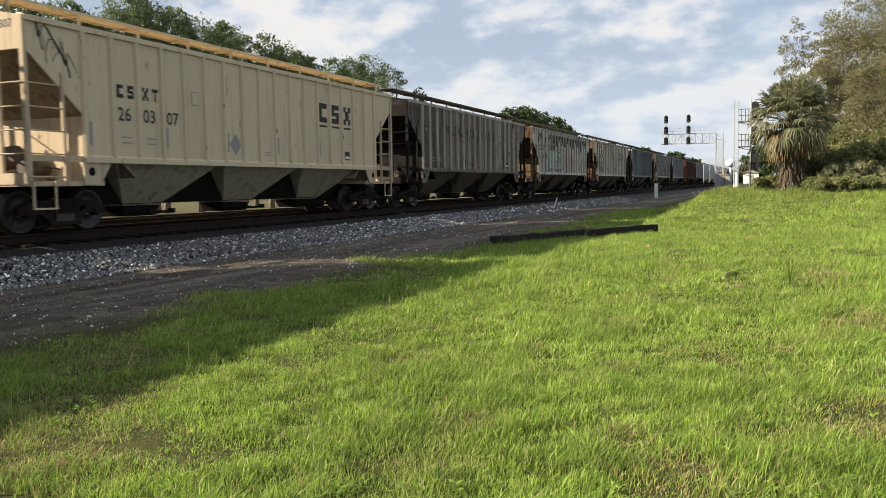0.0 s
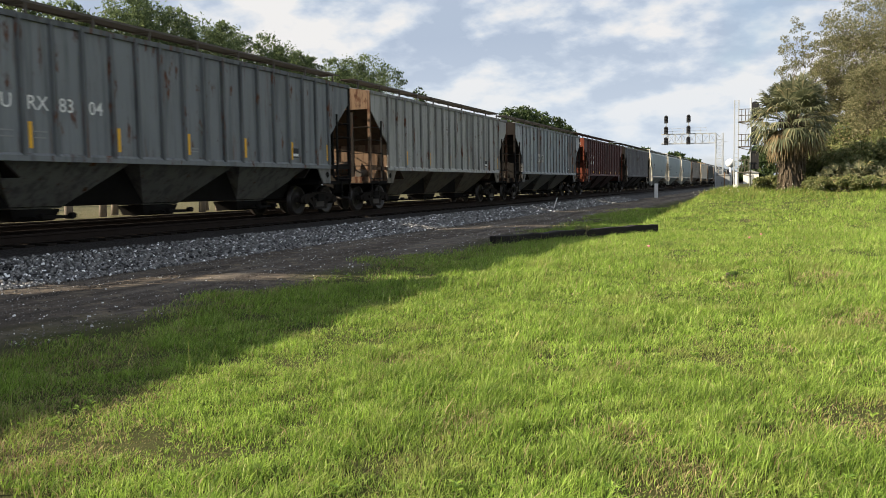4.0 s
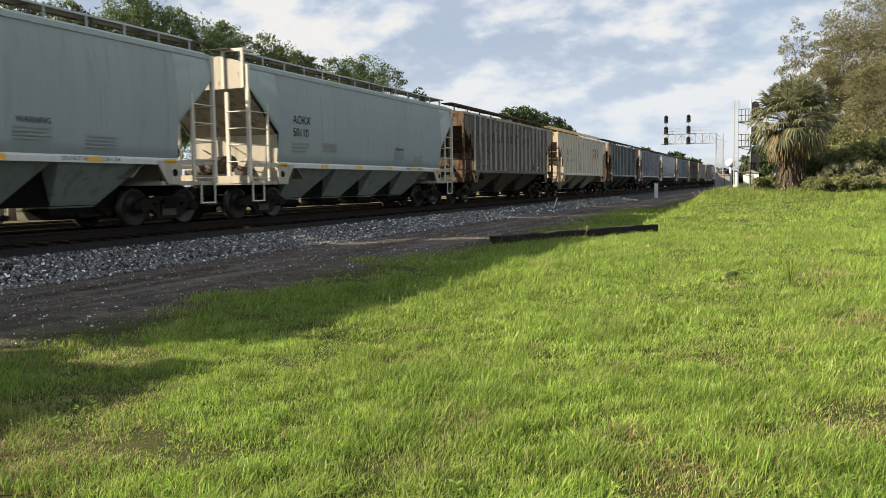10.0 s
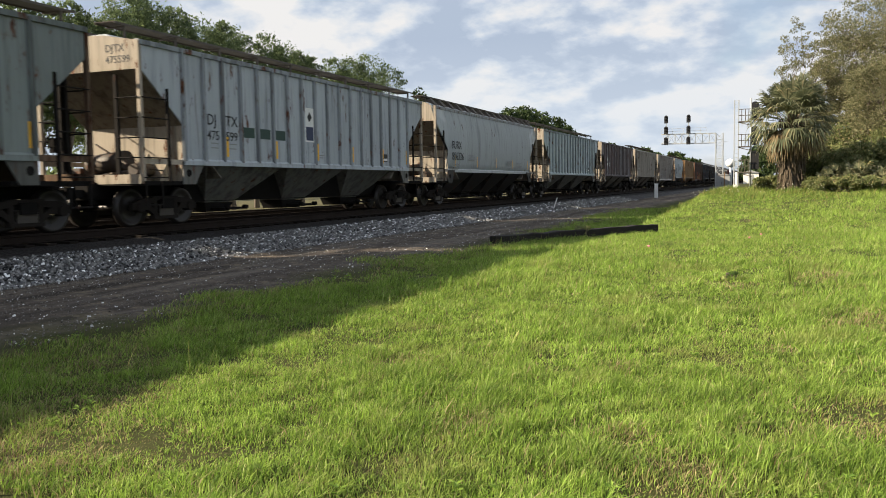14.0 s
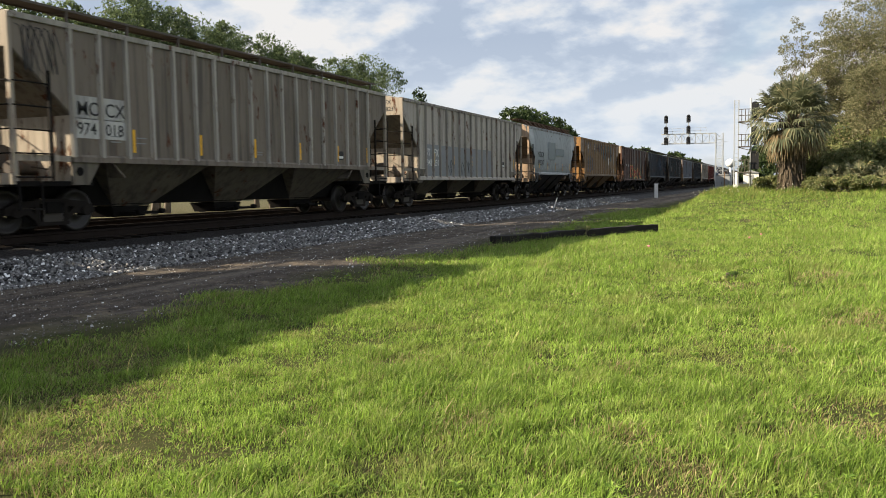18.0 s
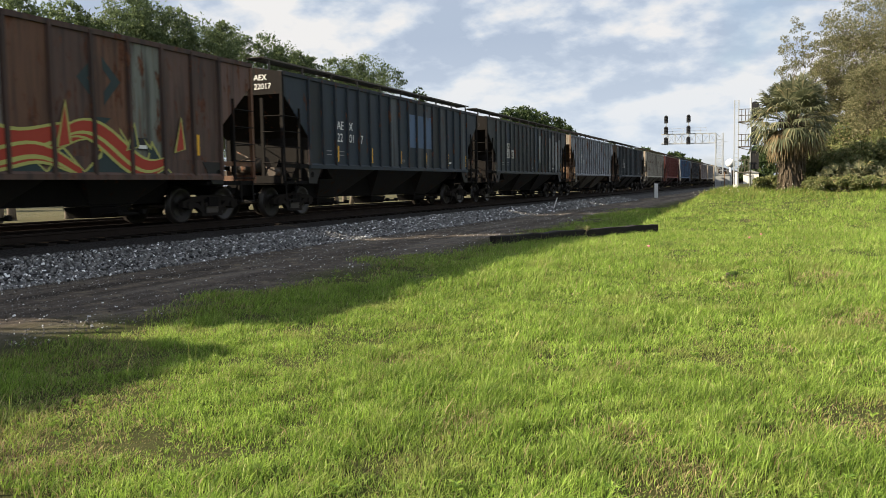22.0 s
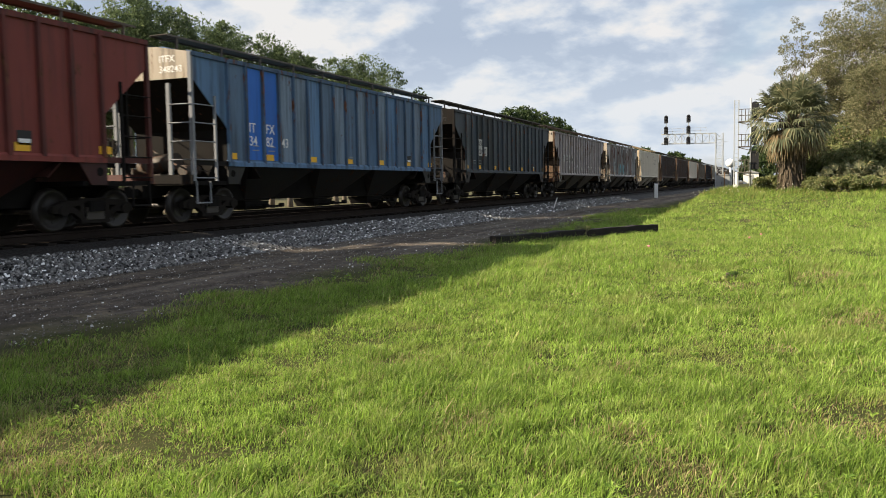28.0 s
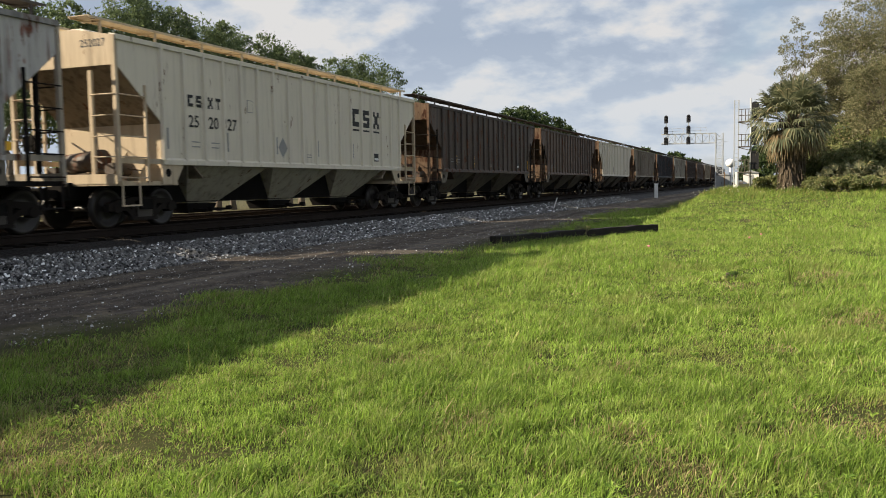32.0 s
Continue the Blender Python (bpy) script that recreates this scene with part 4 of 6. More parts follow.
    car(22.457, "dark brown rusty hopper car with red and yellow graffiti", P("dark_rust_paint", (0.125, 0.074, 0.058), 0.30, 0.6, 0.25), low_paint=black, end_paint=P("dark_brown_end_paint", (0.16, 0.08, 0.045), 0.3, 0.4), marks=("white", "200 42"), alts=[P("worn_silver_paint", (0.26, 0.235, 0.215), 0.4, 0.85, 0.2), P("bare_rust_paint", (0.15, 0.075, 0.045), 0.3, 0.6, 0.2), P("worn_green_paint", (0.17, 0.18, 0.155), 0.3, 0.7, 0.2)], tag="flames", panels=12, boards=False, deep=True, gable_paint=pale_end)
    slates = [P("slate_panel_paint", (0.085, 0.098, 0.112), 0.04, 0.7, 0.3), P("ink_panel_paint", (0.020, 0.025, 0.029), 0.05, 0.3, 0.2), P("blue_panel_paint", (0.030, 0.046, 0.068), 0.04, 0.35, 0.2)]
    navy = P("dark_navy_paint", (0.028, 0.042, 0.058), 0.04, 0.25, 0.25)
    car(23.389, "dark navy ribbed hopper car with white marks", navy, low_paint=black, end_paint=dark_end, alts=slates, marks=("white", "AE X|22 01 7"), mark_at=2, tag="blue_panels")
    car(24.38, "black-green ribbed hopper car with white number plates", P("black_green_paint", (0.040, 0.050, 0.053), 0.05, 0.3, 0.35), low_paint=black, end_paint=dark_end, alts=slates, marks=("whitebox", "AEX|220 33"), mark_at=2, tag="chalk")
    car(25.355, "pale grey flaking hopper car with white marks", P("flaking_grey_paint", (0.30, 0.33, 0.37), 0.34, 0.35, 0.10), low_paint=shaded_soot, end_paint=rust_end, gable_paint=pale_end, marks=("white", "AEX|22 153"), mark_at=2)
    car(26.318, "dark blue patched hopper car with white number plates", P("patched_blue_paint", (0.028, 0.041, 0.050), 0.05, 0.3, 0.35), low_paint=black, end_paint=dark_end, alts=slates, marks=("whitebox", "AEX|220 35"), mark_at=2)
    car(27.27, "dusty cream ribbed hopper car", P("dusty_cream_paint", (0.50, 0.46, 0.385), 0.10, 0.3, 0.08), low_paint=shaded_soot, end_paint=pale_end)
    car(28.21, "bright red-brown ribbed hopper car with white marks", P("bright_red_paint", (0.21, 0.045, 0.036), 0.08, 0.3, 0.08), low_paint=P("red_hopper_paint", (0.055, 0.017, 0.016), 0.1, 0.4), end_paint=red, marks=("white", "IT FX|106 044"))
    car(29.171, "faded blue hopper car with bright blue panels", P("faded_blue_paint", (0.10, 0.19, 0.33), 0.10, 0.55, 0.3), low_paint=black, end_paint=dark_end, marks=("white", "IT FX|34 82 43"), at_height=(2.42, 2.06, 0.38), gable_paint=pale_end, alts=[P("grey_blue_panel_paint", (0.17, 0.23, 0.31), 0.06, 0.6, 0.2), P("slate_blue_panel_paint", (0.10, 0.16, 0.25), 0.06, 0.5, 0.2)], tag="bright_blue", post_paint=P("grey_post_paint", (0.27, 0.28, 0.30), 0.1, 0.3, 0.1, 0.9))
    car(30.138, "black-blue hopper car with mixed grey panels", P("black_blue_paint", (0.048, 0.060, 0.074), 0.04, 0.5, 0.45), low_paint=black, end_paint=dark_end, alts=slates, marks=("whitebox", "AEX|220 72"), mark_at=2)
    car(31.106, "grey-tan ribbed hopper car with white patches", P("grey_tan_paint", (0.42, 0.375, 0.365), 0.08, 0.4, 0.08), low_paint=shaded_soot, end_paint=rust_end, gable_paint=pale_end, marks=("whitebox", "IF RX 21 626"), at_height=(2.4, 2.35, 0.42), tag="white_smears")
    car(32.071, "white hopper car with rust panels and teal graffiti", P("white_rust_paint", (0.50, 0.48, 0.46), 0.34, 0.35, 0.12, 0.6, (0.17, 0.06, 0.035)), low_paint=shaded_soot, end_paint=pale_end, alts=[P("bare_rust_panel_paint", (0.24, 0.13, 0.09), 0.45, 0.5, 0.2), P("pale_panel_paint", (0.46, 0.50, 0.50), 0.15, 0.3, 0.1)], marks=("dark", "MO CX|48 20 66"), tag="teal")
    car(33.035, "cream covered hopper car with black numbers", cream, low_paint=shaded_cream, walk_paint=P("tan_walkway_paint", (0.72, 0.58, 0.38), 0.1, 0.2), marks=("cream", "25 20 27"))
    dk = P("dark_brown_paint", (0.095, 0.070, 0.058), 0.3, 0.5, 0.2)
    tan = P("tan_paint", (0.50, 0.43, 0.31), 0.12, 0.3, 0.08)
    tail = [(33.98, dk, "dark brown"), (34.93, P("umber_paint", (0.15, 0.105, 0.08), 0.3, 0.5, 0.2), "umber"), (35.89, cream, "cream"), (36.84, P("sand_paint", (0.33, 0.28, 0.215), 0.2, 0.5, 0.1), "sand brown"), (37.79, charcoal, "charcoal"), (38.75, w4, "chalky cream"), (39.7, dk, "dark brown"), (40.66, brown, "faded brown"), (41.6, tan, "tan"), (42.56, dk, "dark brown"), (43.5, grey, "grey"), (44.5, brown, "faded brown")]
    for at, pt, word in tail:
        car(at, word + " ribbed hopper car far down the track", pt, low_paint=shaded_soot, end_paint=rust_end)
    for a, b in zip(rows, rows[1:] + [dict(at=45.45)]):
        a["length"] = (b["at"] - a["at"]) * SPEED
        a.setdefault("kind", "ribbed")
        a["start"] = a["at"] * SPEED - 5.0 + (a["length"] - GAP) / 2
        bright = a["label"].startswith(("cream", "clean"))
        a["ladder_paint"] = a.get("end_paint", a["paint"]) if bright else dark_end
        if bright:
            a["deck_paint"] = a.get("end_paint", a["paint"])
        if "rib" not in a and "rib_paint" not in a and not bright:
            a["rib_paint"] = a["grimy_shaded"]
    return rows


def block_mark(car, ground, y, z, w, h, form):
    """A dark block of an owner's mark with notches in the body colour."""
    side_plate(car, "logo_block", y, z, w, h, M_BLACK)
    cut = HALF + 0.0085
    if form == 0:
        notches = ((0.38, 0.28, 0.62, 0.44),)
    elif form == 1:
        notches = ((0.38, 0.60, 0.62, 0.14), (0.0, 0.26, 0.62, 0.14))
    elif form == 2:
        notches = ((0.0, 0.30, 0.24, 0.40), (0.76, 0.30, 0.24, 0.40), (0.36, 0.0, 0.28, 0.24), (0.36, 0.76, 0.28, 0.24))
    elif form == 3:
        notches = ((0.0, 0.0, 0.36, 0.72), (0.64, 0.0, 0.36, 0.72))
    elif form == 4:
        notches = ((0.36, 0.26, 0.64, 0.74),)
    elif form == 5:
        notches = ((0.0, 0.2, 0.34, 0.6), (0.66, 0.2, 0.34, 0.6))
    elif form == 6:
        notches = ((0.4, 0.58, 0.6, 0.16), (0.4, 0.26, 0.6, 0.16))
    else:
        notches = ((0.36, 0.0, 0.28, 0.5), (0.36, 0.8, 0.28, 0.2))
    for a, b, c, d in notches:
        side_plate(car, "logo_notch", y + a * w, z + b * h, c * w, d * h, ground, cut)


M_PLATE = paint("worn_number_plate", (0.58, 0.57, 0.54), 0.12, 0.4, 0.1)


def mark_car(car, s):
    """Lettering, number plates, reflectors, patches and graffiti of one car."""
    half, py, st, kind = s["half"], s["panel_y"], s["step"], s["kind"]
    style, words = s.get("marks", ("none", ""))
    left = [y - st / 2 + 0.12 for y in py]
    if kind == "ribbed":
        if style == "cream":
            for i in (0, 1):
                for j in range(2):
                    block_mark(car, s["paint"], left[1 + i] + 0.04 + j * 0.32, 2.92, 0.20, 0.29, (0, 1, 2, 3)[2 * i + j])
            for i, w in enumerate(words.split()):
                side_text(car, w, left[1 + i] + 0.04, 2.42, 0.42, M_BLACK, bold=0.004)
            for k, i in enumerate((12, 13, 14)):
                if i < len(left):
                    block_mark(car, s["paint"], left[i] + 0.02, 2.95, 0.50, 0.60, k)
                    side_plate(car, "logo_bar", left[i] + 0.02, 2.80, 0.50, 0.06, M_BLACK)
        elif style in ("white", "dark", "black", "whitebox", "patch", "plates", "bars"):
            ink = M_WHITE if style == "white" else M_BLACK
            if style == "bars":
                ink = M_BLACK
                for i in range(3, 12):
                    if i < len(left):
                        for j in (0, 1):
                            if (i, j) not in ((6, 0), (9, 1)):
                                block_mark(car, s["paint"], left[i] + 0.02 + j * 0.33, 3.10, 0.25, 0.40, 4 + (3 * i + j) % 4)
                for i in (0, 1, 2, 3):
                    block_mark(car, s["paint"], left[i] + 0.10, 3.02 - 0.02 * i, 0.26, 0.38, i)
            lines = words.split("|")
            z_code, z_num, size = s.get("at_height", (2.78, 2.38, 0.40))
            if style == "black":
                for j in range(4):
                    block_mark(car, s["paint"], left[j // 2] + 0.06 + (j % 2) * 0.34, 2.98, 0.24, 0.32, j)
            for r, line in enumerate(lines):
                for i, w in enumerate(line.split()):
                    y, z = left[min(s.get("mark_at", 1) + i, len(left) - 1)], (z_code, z_num)[r] if len(lines) > 1 else z_num + 0.1
                    sz = size if len(w) < 3 else size * 0.85
                    if style in ("whitebox", "plates", "patch"):
                        side_plate(car, "number_plate", y - 0.04, z - 0.08, max(0.5, 0.62 * sz * len(w) + 0.1), sz + 0.06, M_PLATE if style != "patch" else M_GREYMARK, HALF + 0.003)
                        if style == "patch":
                            ink = M_WHITE
                    side_text(car, w, y, z, sz, ink, HALF + 0.0095, 0.001)
        # data lines, inspection boxes and reflectors
        for i, w, z in ((1, 0.42, 2.12), (1, 0.42, 2.00), (2, 0.44, 2.12), (2, 0.40, 2.0), (8, 0.36, 1.95), (8, 0.36, 1.88)):
            side_plate(car, "data_bar", left[i] + 0.14, z - 0.08, 0.75 * w, 0.028, M_GREYMARK)
        side_plate(car, "inspection_plate", left[-3] + 0.08, 1.78, 0.34, 0.28, M_BLACK)
        side_plate(car, "inspection_field", left[-3] + 0.11, 1.82, 0.28, 0.08, M_WHITE, HALF + 0.0085)
        if s["label"].startswith("cream"):
            for i in (0, 3, 6, 9, 12):
                if i < len(left):
                    side_plate(car, "reflector", left[i] + 0.02, 1.85, 0.06, 0.5, M_GREYMARK)
            side_plate(car, "small_box", left[4] + 0.18, 2.95, 0.26, 0.34, M_GREYMARK)
            side_plate(car, "small_box_field", left[4] + 0.20, 2.97, 0.22, 0.30, s["paint"], HALF + 0.0085)
            b = Build().add([(0, 0, -0.3), (0, 0.25, 0), (0, 0, 0.3), (0, -0.25, 0)], [(0, 1, 2, 3)]).add([(0.002, 0, -0.27), (0.002, 0.22, 0), (0.002, 0, 0.27), (0.002, -0.22, 0)], [(0, 1, 2, 3)])
            part("diamond_mark", b, M_GREYMARK, car, m=pose(HALF + 0.005, left[6] + 0.35, 2.05))
        else:
            wide = "dark red" in s["label"] or "blue hopper" in s["label"] or "teal" in s["label"] or "red-brown" in s["label"]
            for i in range(-1, len(left) + 1, 3):
                y = left[i] if 0 <= i < len(left) else (-half + 1.42 if i < 0 else half - 1.6)
                side_plate(car, "reflector", y + 0.02, 1.66 if wide else 1.72, 0.36 if wide else 0.09, 0.17 if wide else 0.52, M_YELLOW)
        # owner's code on the end sheet
        if style != "none" and words:
            tag = words.replace(" ", "").split("|")
            ink = M_WHITE if style in ("white",) and not s["label"].startswith(("brown", "grey-tan", "beige")) else M_BLACK
            for r, w in enumerate(tag):
                part("end_lettering", text_mesh(w, 0.24, 0.001), ink, car, m=Matrix.Translation((0.60, -half - 0.016, CUT + 0.42 - 0.26 * r)) @ ON_END)
    elif style == "smooth":
        code, num = words.split()
        x = 1.615
        y0, zc, zn, size = (2.15, 2.80, 2.42, 0.36) if kind == "curved" else (1.75, 2.52, 2.02, 0.50)
        side_text(car, code, -half + y0, zc, size, M_BLACK, x, 0.0)
        side_text(car, num, -half + y0, zn, size, M_BLACK, x, 0.0)
        for i in range(3):
            side_plate(car, "data_bar", -half + y0 - 0.05, zn - 0.22 - i * 0.11, 1.0 - 0.1 * i, 0.045, M_GREYMARK, 1.60)
        for y, top in ((-half + 3.9, 2.25), (half - 6.2, 2.12), (half - 4.4, 2.02)):
            for i in range(4):
                side_plate(car, "notice_bar", y, top - i * 0.075, 0.95 - 0.12 * (i % 2), 0.032, M_GREYMARK, 1.607)
        if kind == "curved":
            for i in range(6):
                side_plate(car, "reflector", -half + 1.45 + i * (2 * half - 3.4) / 5, SILL - 0.10, 0.42, 0.10, M_YELLOW, side_x(kind, SILL) + 0.061)
            side_text(car, "WARNING", half - 6.1, 2.22, 0.17, M_BLACK, 1.612)
            side_text(car, "DO NOT HAMMER ON CAR", half - 5.0, SILL - 0.09, 0.13, M_BLACK, side_x(kind, SILL) + 0.0615)
        else:
            for i in range(5):
                side_plate(car, "reflector", -half + 2.2 + i * (2 * half - 4.4) / 4, SILL + 0.12, 0.07, 0.5, M_YELLOW, 1.59)
    tag = s.get("tag")
    x = HALF + 0.006
    if tag in ("end", "top_scribble"):
        for k in range(4):
            pts = swirl(-half + 0.15 + 0.22 * k, 3.9 - 0.24 * k if tag == "end" else 3.2, 0.5, 0.5 if tag == "end" else 0.9, 1.2, k * 1.7)
            part("scribble", ribbon(pts, 0.03), M_BLACK, car, m=pose(x, 0, 0))
    if tag == "blocks":
        mint, clay = plain("mint_spray", (0.40, 0.55, 0.46), 0.6), plain("clay_spray", (0.40, 0.27, 0.21), 0.6)
        drip = paint("dark_rust_run", (0.075, 0.042, 0.035), 0.2, 0.6, 0.2, 0.7, (0.45, 0.44, 0.39))
        ghost = plain("faded_blue_letter", (0.33, 0.35, 0.42), 0.6)
        for i in range(len(left)):
            if i not in (1, 2):
                flat_shape(car, "rust_run", ragged(left[i] - 0.04, left[i] - 0.17 + st, 3.72 - 0.18 * (i % 3), 4.02, i + 3, 0.2), drip, HALF + 0.002)
        for i, w, m in ((2, "N", ghost), (3, "FA", M_BLACK), (4, "MI", M_BLACK)):
            side_text(car, w, left[i] + 0.02, 3.02, 0.56 if len(w) == 2 else 0.7, m, HALF + 0.008, 0.004)
        y = left[3] + 0.2
        glyphs = [[(0, .1), (.6, 0), (.75, .3), (.45, .45), (.8, .6), (.7, 1.2), (.1, 1.25), (.0, .95), (.35, .85), (.05, .65)], [(0, 0), (.3, .05), (.4, .4), (.7, 0), (1.0, .1), (.65, .65), (.95, 1.2), (.6, 1.25), (.4, .85), (.3, 1.3), (-.05, 1.2)], [(.2, 0), (.55, 0), (.6, .45), (1.0, 1.1), (.65, 1.2), (.45, .8), (.2, 1.25), (-.15, 1.1), (.2, .5)], [(0, 0), (.35, .1), (.9, 0), (1.05, .3), (.75, .5), (1.0, .75), (.6, 1.15), (.1, 1.1), (.3, .7)]]
        for k, g in enumerate(glyphs):
            at = y + 0.78 * k
            flat_shape(car, "graffiti_outline", [(at - 0.07 + 1.12 * p, 1.72 + 1.10 * q) for p, q in g], M_BLACK, x + 0.001 * k)
            flat_shape(car, "graffiti_letter", [(at + 0.95 * p, 1.80 + 0.98 * q) for p, q in g], mint, x + 0.005 + 0.001 * k)
            part("graffiti_stroke", ribbon([(at + 0.2 + 0.1 * q, 2.0 + 0.2 * q + 0.1 * math.sin(2 * q + k)) for q in range(4)], 0.06), M_BLACK, car, m=pose(x + 0.013, 0, 0))
        for k in range(5):
            at, h = left[8] - 0.15 + k * 0.70, 1.02 - 0.06 * (k % 2)
            form = [(0, 0), (.24, 0), (.26, .3), (.42, .3), (.40, 0), (.62, .04), (.60, h), (.38, h - .04), (.40, .66), (.24, .62), (.22, h + .05), (-.02, h)]
            flat_shape(car, "graffiti_outline", [(at - 0.04 + 1.10 * p, 1.72 + 1.06 * q) for p, q in form], M_PLATE, x + 0.001 * (k % 2))
            flat_shape(car, "graffiti_letter", [(at + p, 1.76 + q) for p, q in form], clay, x + 0.005)
    if tag == "dark_boxes":
        for i in (1, 2):
            side_plate(car, "data_plate", left[i] - 0.04, 1.82, st - 0.2, 0.46, M_BLACK, HALF + 0.009)
            for j in (0, 1):
                side_plate(car, "data_line", left[i] + 0.04, 1.9 + 0.2 * j, st - 0.36, 0.08, M_GREYMARK, HALF + 0.0145)
        b = Build().add([(0.002, 0, -0.25), (0.002, 0.2, 0), (0.002, 0, 0.25), (0.002, -0.2, 0)], [(0, 1, 2, 3)])
        part("diamond_mark", b, M_BLACK, car, m=pose(HALF + 0.005, left[5] + 0.3, 2.05))
    if tag == "red_dashes":
        m = plain("red_spray", (0.5, 0.06, 0.05), 0.6)
        for i in (0, 4, 12):
            side_plate(car, "red_dash", left[i], 4.0, 0.5, 0.07, m)
    if tag == "placard":
        side_plate(car, "placard", left[7] + 0.10, 2.28, 0.5, 1.05, M_WHITE)
        side_plate(car, "placard_field", left[7] + 0.14, 2.33, 0.42, 0.42, plain("placard_blue", (0.03, 0.04, 0.09), 0.5), HALF + 0.0085)
        b = Build().add([(0.002, 0, -0.16), (0.002, 0.14, 0), (0.002, 0, 0.16), (0.002, -0.14, 0)], [(0, 1, 2, 3)])
        part("placard_diamond", b, M_BLACK, car, m=pose(HALF + 0.009, left[7] + 0.35, 3.05))
        for i in (3, 4, 5):
            side_plate(car, "dark_patch", left[i] + 0.02, 2.26, 0.50, 0.28, plain("dark_green_patch", (0.03, 0.06, 0.05), 0.6))
    if tag == "band":
        g = plain("grey_band_paint", (0.23, 0.24, 0.255), 0.6, 0, 6)
        for i in range(1, 12):
            side_plate(car, "grey_patch", left[i] - 0.05, 1.28, st - 0.16, 1.32, g, HALF + 0.002, 0.003)
        for k in range(5):
            part("scribble", ribbon(swirl(left[3] + 0.5 + 0.55 * k + 0.9 * (k > 1), 1.36 + 0.08 * (k % 2), 0.55, 0.55, 1.3, k * 1.1, 20), 0.045), M_BLACK, car, m=pose(HALF + 0.012, 0, 0))
    if tag == "grey_patches":
        g = plain("grey_patch_paint", (0.25, 0.285, 0.295), 0.8, 0, 6)
        side_plate(car, "grey_patch", -half + 4.35, 2.42, 1.75, 1.1, g, 1.606, 0.003)
        side_plate(car, "grey_patch", -half + 6.25, 2.70, 2.2, 0.48, g, 1.609, 0.003)
    if tag == "blue_fade":
        ochre = (0.34, 0.20, 0.09)
        teal = paint("worn_teal_patch", (0.10, 0.165, 0.195), 0.30, 0.6, 0.2, 0.78, ochre)
        haze = paint("worn_slate_patch", (0.185, 0.20, 0.24), 0.26, 0.6, 0.2, 0.78, ochre)
        bare = paint("worn_pale_patch", (0.42, 0.37, 0.315), 0.25, 0.5, 0.15, 0.78, ochre)
        dark = paint("worn_black_patch", (0.035, 0.036, 0.042), 0.20, 0.4, 0.1, 0.78, ochre)
        p, w = HALF + 0.002, st - 0.17
        for i, z, m in ((0, 3.75, haze), (1, 3.45, haze), (2, 3.5, haze), (4, 3.3, haze), (5, 3.35, haze), (6, 3.6, haze), (7, 3.5, haze), (8, 3.3, teal), (9, 2.9, teal), (10, 2.6, teal), (11, 2.1, teal), (12, 3.2, teal), (13, 2.9, teal)):
            flat_shape(car, "worn_patch", ragged(left[i] - 0.04, left[i] - 0.04 + w, z, 4.02, i), m, p)
        for i, z0, z1 in ((1, 1.75, 2.95), (2, 1.75, 3.0), (3, 1.9, 2.85)):
            flat_shape(car, "worn_patch", ragged(left[i] - 0.04, left[i] - 0.04 + w, z0, z1, i + 30, 0.12, False), haze, p)
        for i in (14, 15):
            if i < len(left):
                flat_shape(car, "worn_patch", ragged(left[i] - 0.04, left[i] - 0.04 + w, 1.72, 4.0, i, 0.05), bare, p)
        # owner's mark: a dark open six-sided ring with a tail
        q, c = HALF + 0.0062, left[12] + 0.45
        flat_shape(car, "logo_ring", [(c - 0.55, 2.05), (c - 0.22, 1.72), (c - 0.22, 2.55), (c - 0.22, 3.0), (c + 0.05, 3.25), (c + 0.05, 3.62), (c - 0.28, 3.5), (c - 0.55, 3.1)], dark, q)
        flat_shape(car, "logo_arm", [(c + 0.2, 3.2), (c + 0.75, 3.3), (c + 0.75, 3.52), (c + 0.2, 3.55)], dark, q)
        flat_shape(car, "logo_tail", [(c + 0.2, 2.25), (c + 0.72, 1.72), (c + 0.82, 1.72), (c + 0.82, 2.0), (c + 0.42, 2.55), (c + 0.42, 3.2), (c + 0.2, 3.2)], dark, q)
        flat_shape(car, "logo_field", [(c - 0.2, 2.5), (c - 0.05, 2.4), (c + 0.1, 2.5), (c + 0.1, 2.95), (c - 0.05, 3.1), (c - 0.2, 2.95)], M_WHITE, q + 0.004)
        for i, k in ((1, 0), (1, 1), (2, 0), (4, 1), (5, 0)):
            side_plate(car, "letter_bar", left[i] + 0.02 + 0.32 * k, 3.52, 0.20, 0.34, paint("worn_white_letter", (0.62, 0.60, 0.56), 0.25, 0.4, 0.1), HALF + 0.007)
    if tag == "flames":
        red, lime, slate = plain("flame_red", (0.34, 0.045, 0.025), 0.7), plain("flame_lime", (0.40, 0.40, 0.12), 0.7), plain("flame_slate", (0.028, 0.045, 0.046), 0.7)

        def arc(cy, cz, r, w, a0, a1, squash=1.0):
            """A curved stroke round a centre, in degrees."""
            return ribbon([(cy + r * math.cos(radians(a0 + (a1 - a0) * i / 12)), cz + squash * r * math.sin(radians(a0 + (a1 - a0) * i / 12))) for i in range(13)], w)
        z0, low = 1.22, HALF + 0.003
        y0 = left[3] - 0.1
        # dark blades along the foot, each with a pale edge
        for k in range(17):
            r = random.Random(k + 41)
            y, w, h, lean = y0 + 0.46 * k, r.uniform(0.45, 0.8), r.uniform(0.35, 0.95), r.uniform(-0.7, 0.5)
            flat_shape(car, "graffiti_edge", [(y - 0.05, z0), (y + w + 0.05, z0), (y + w * 0.5 + lean, z0 + h + 0.12)], lime, low + 0.0006 * k)
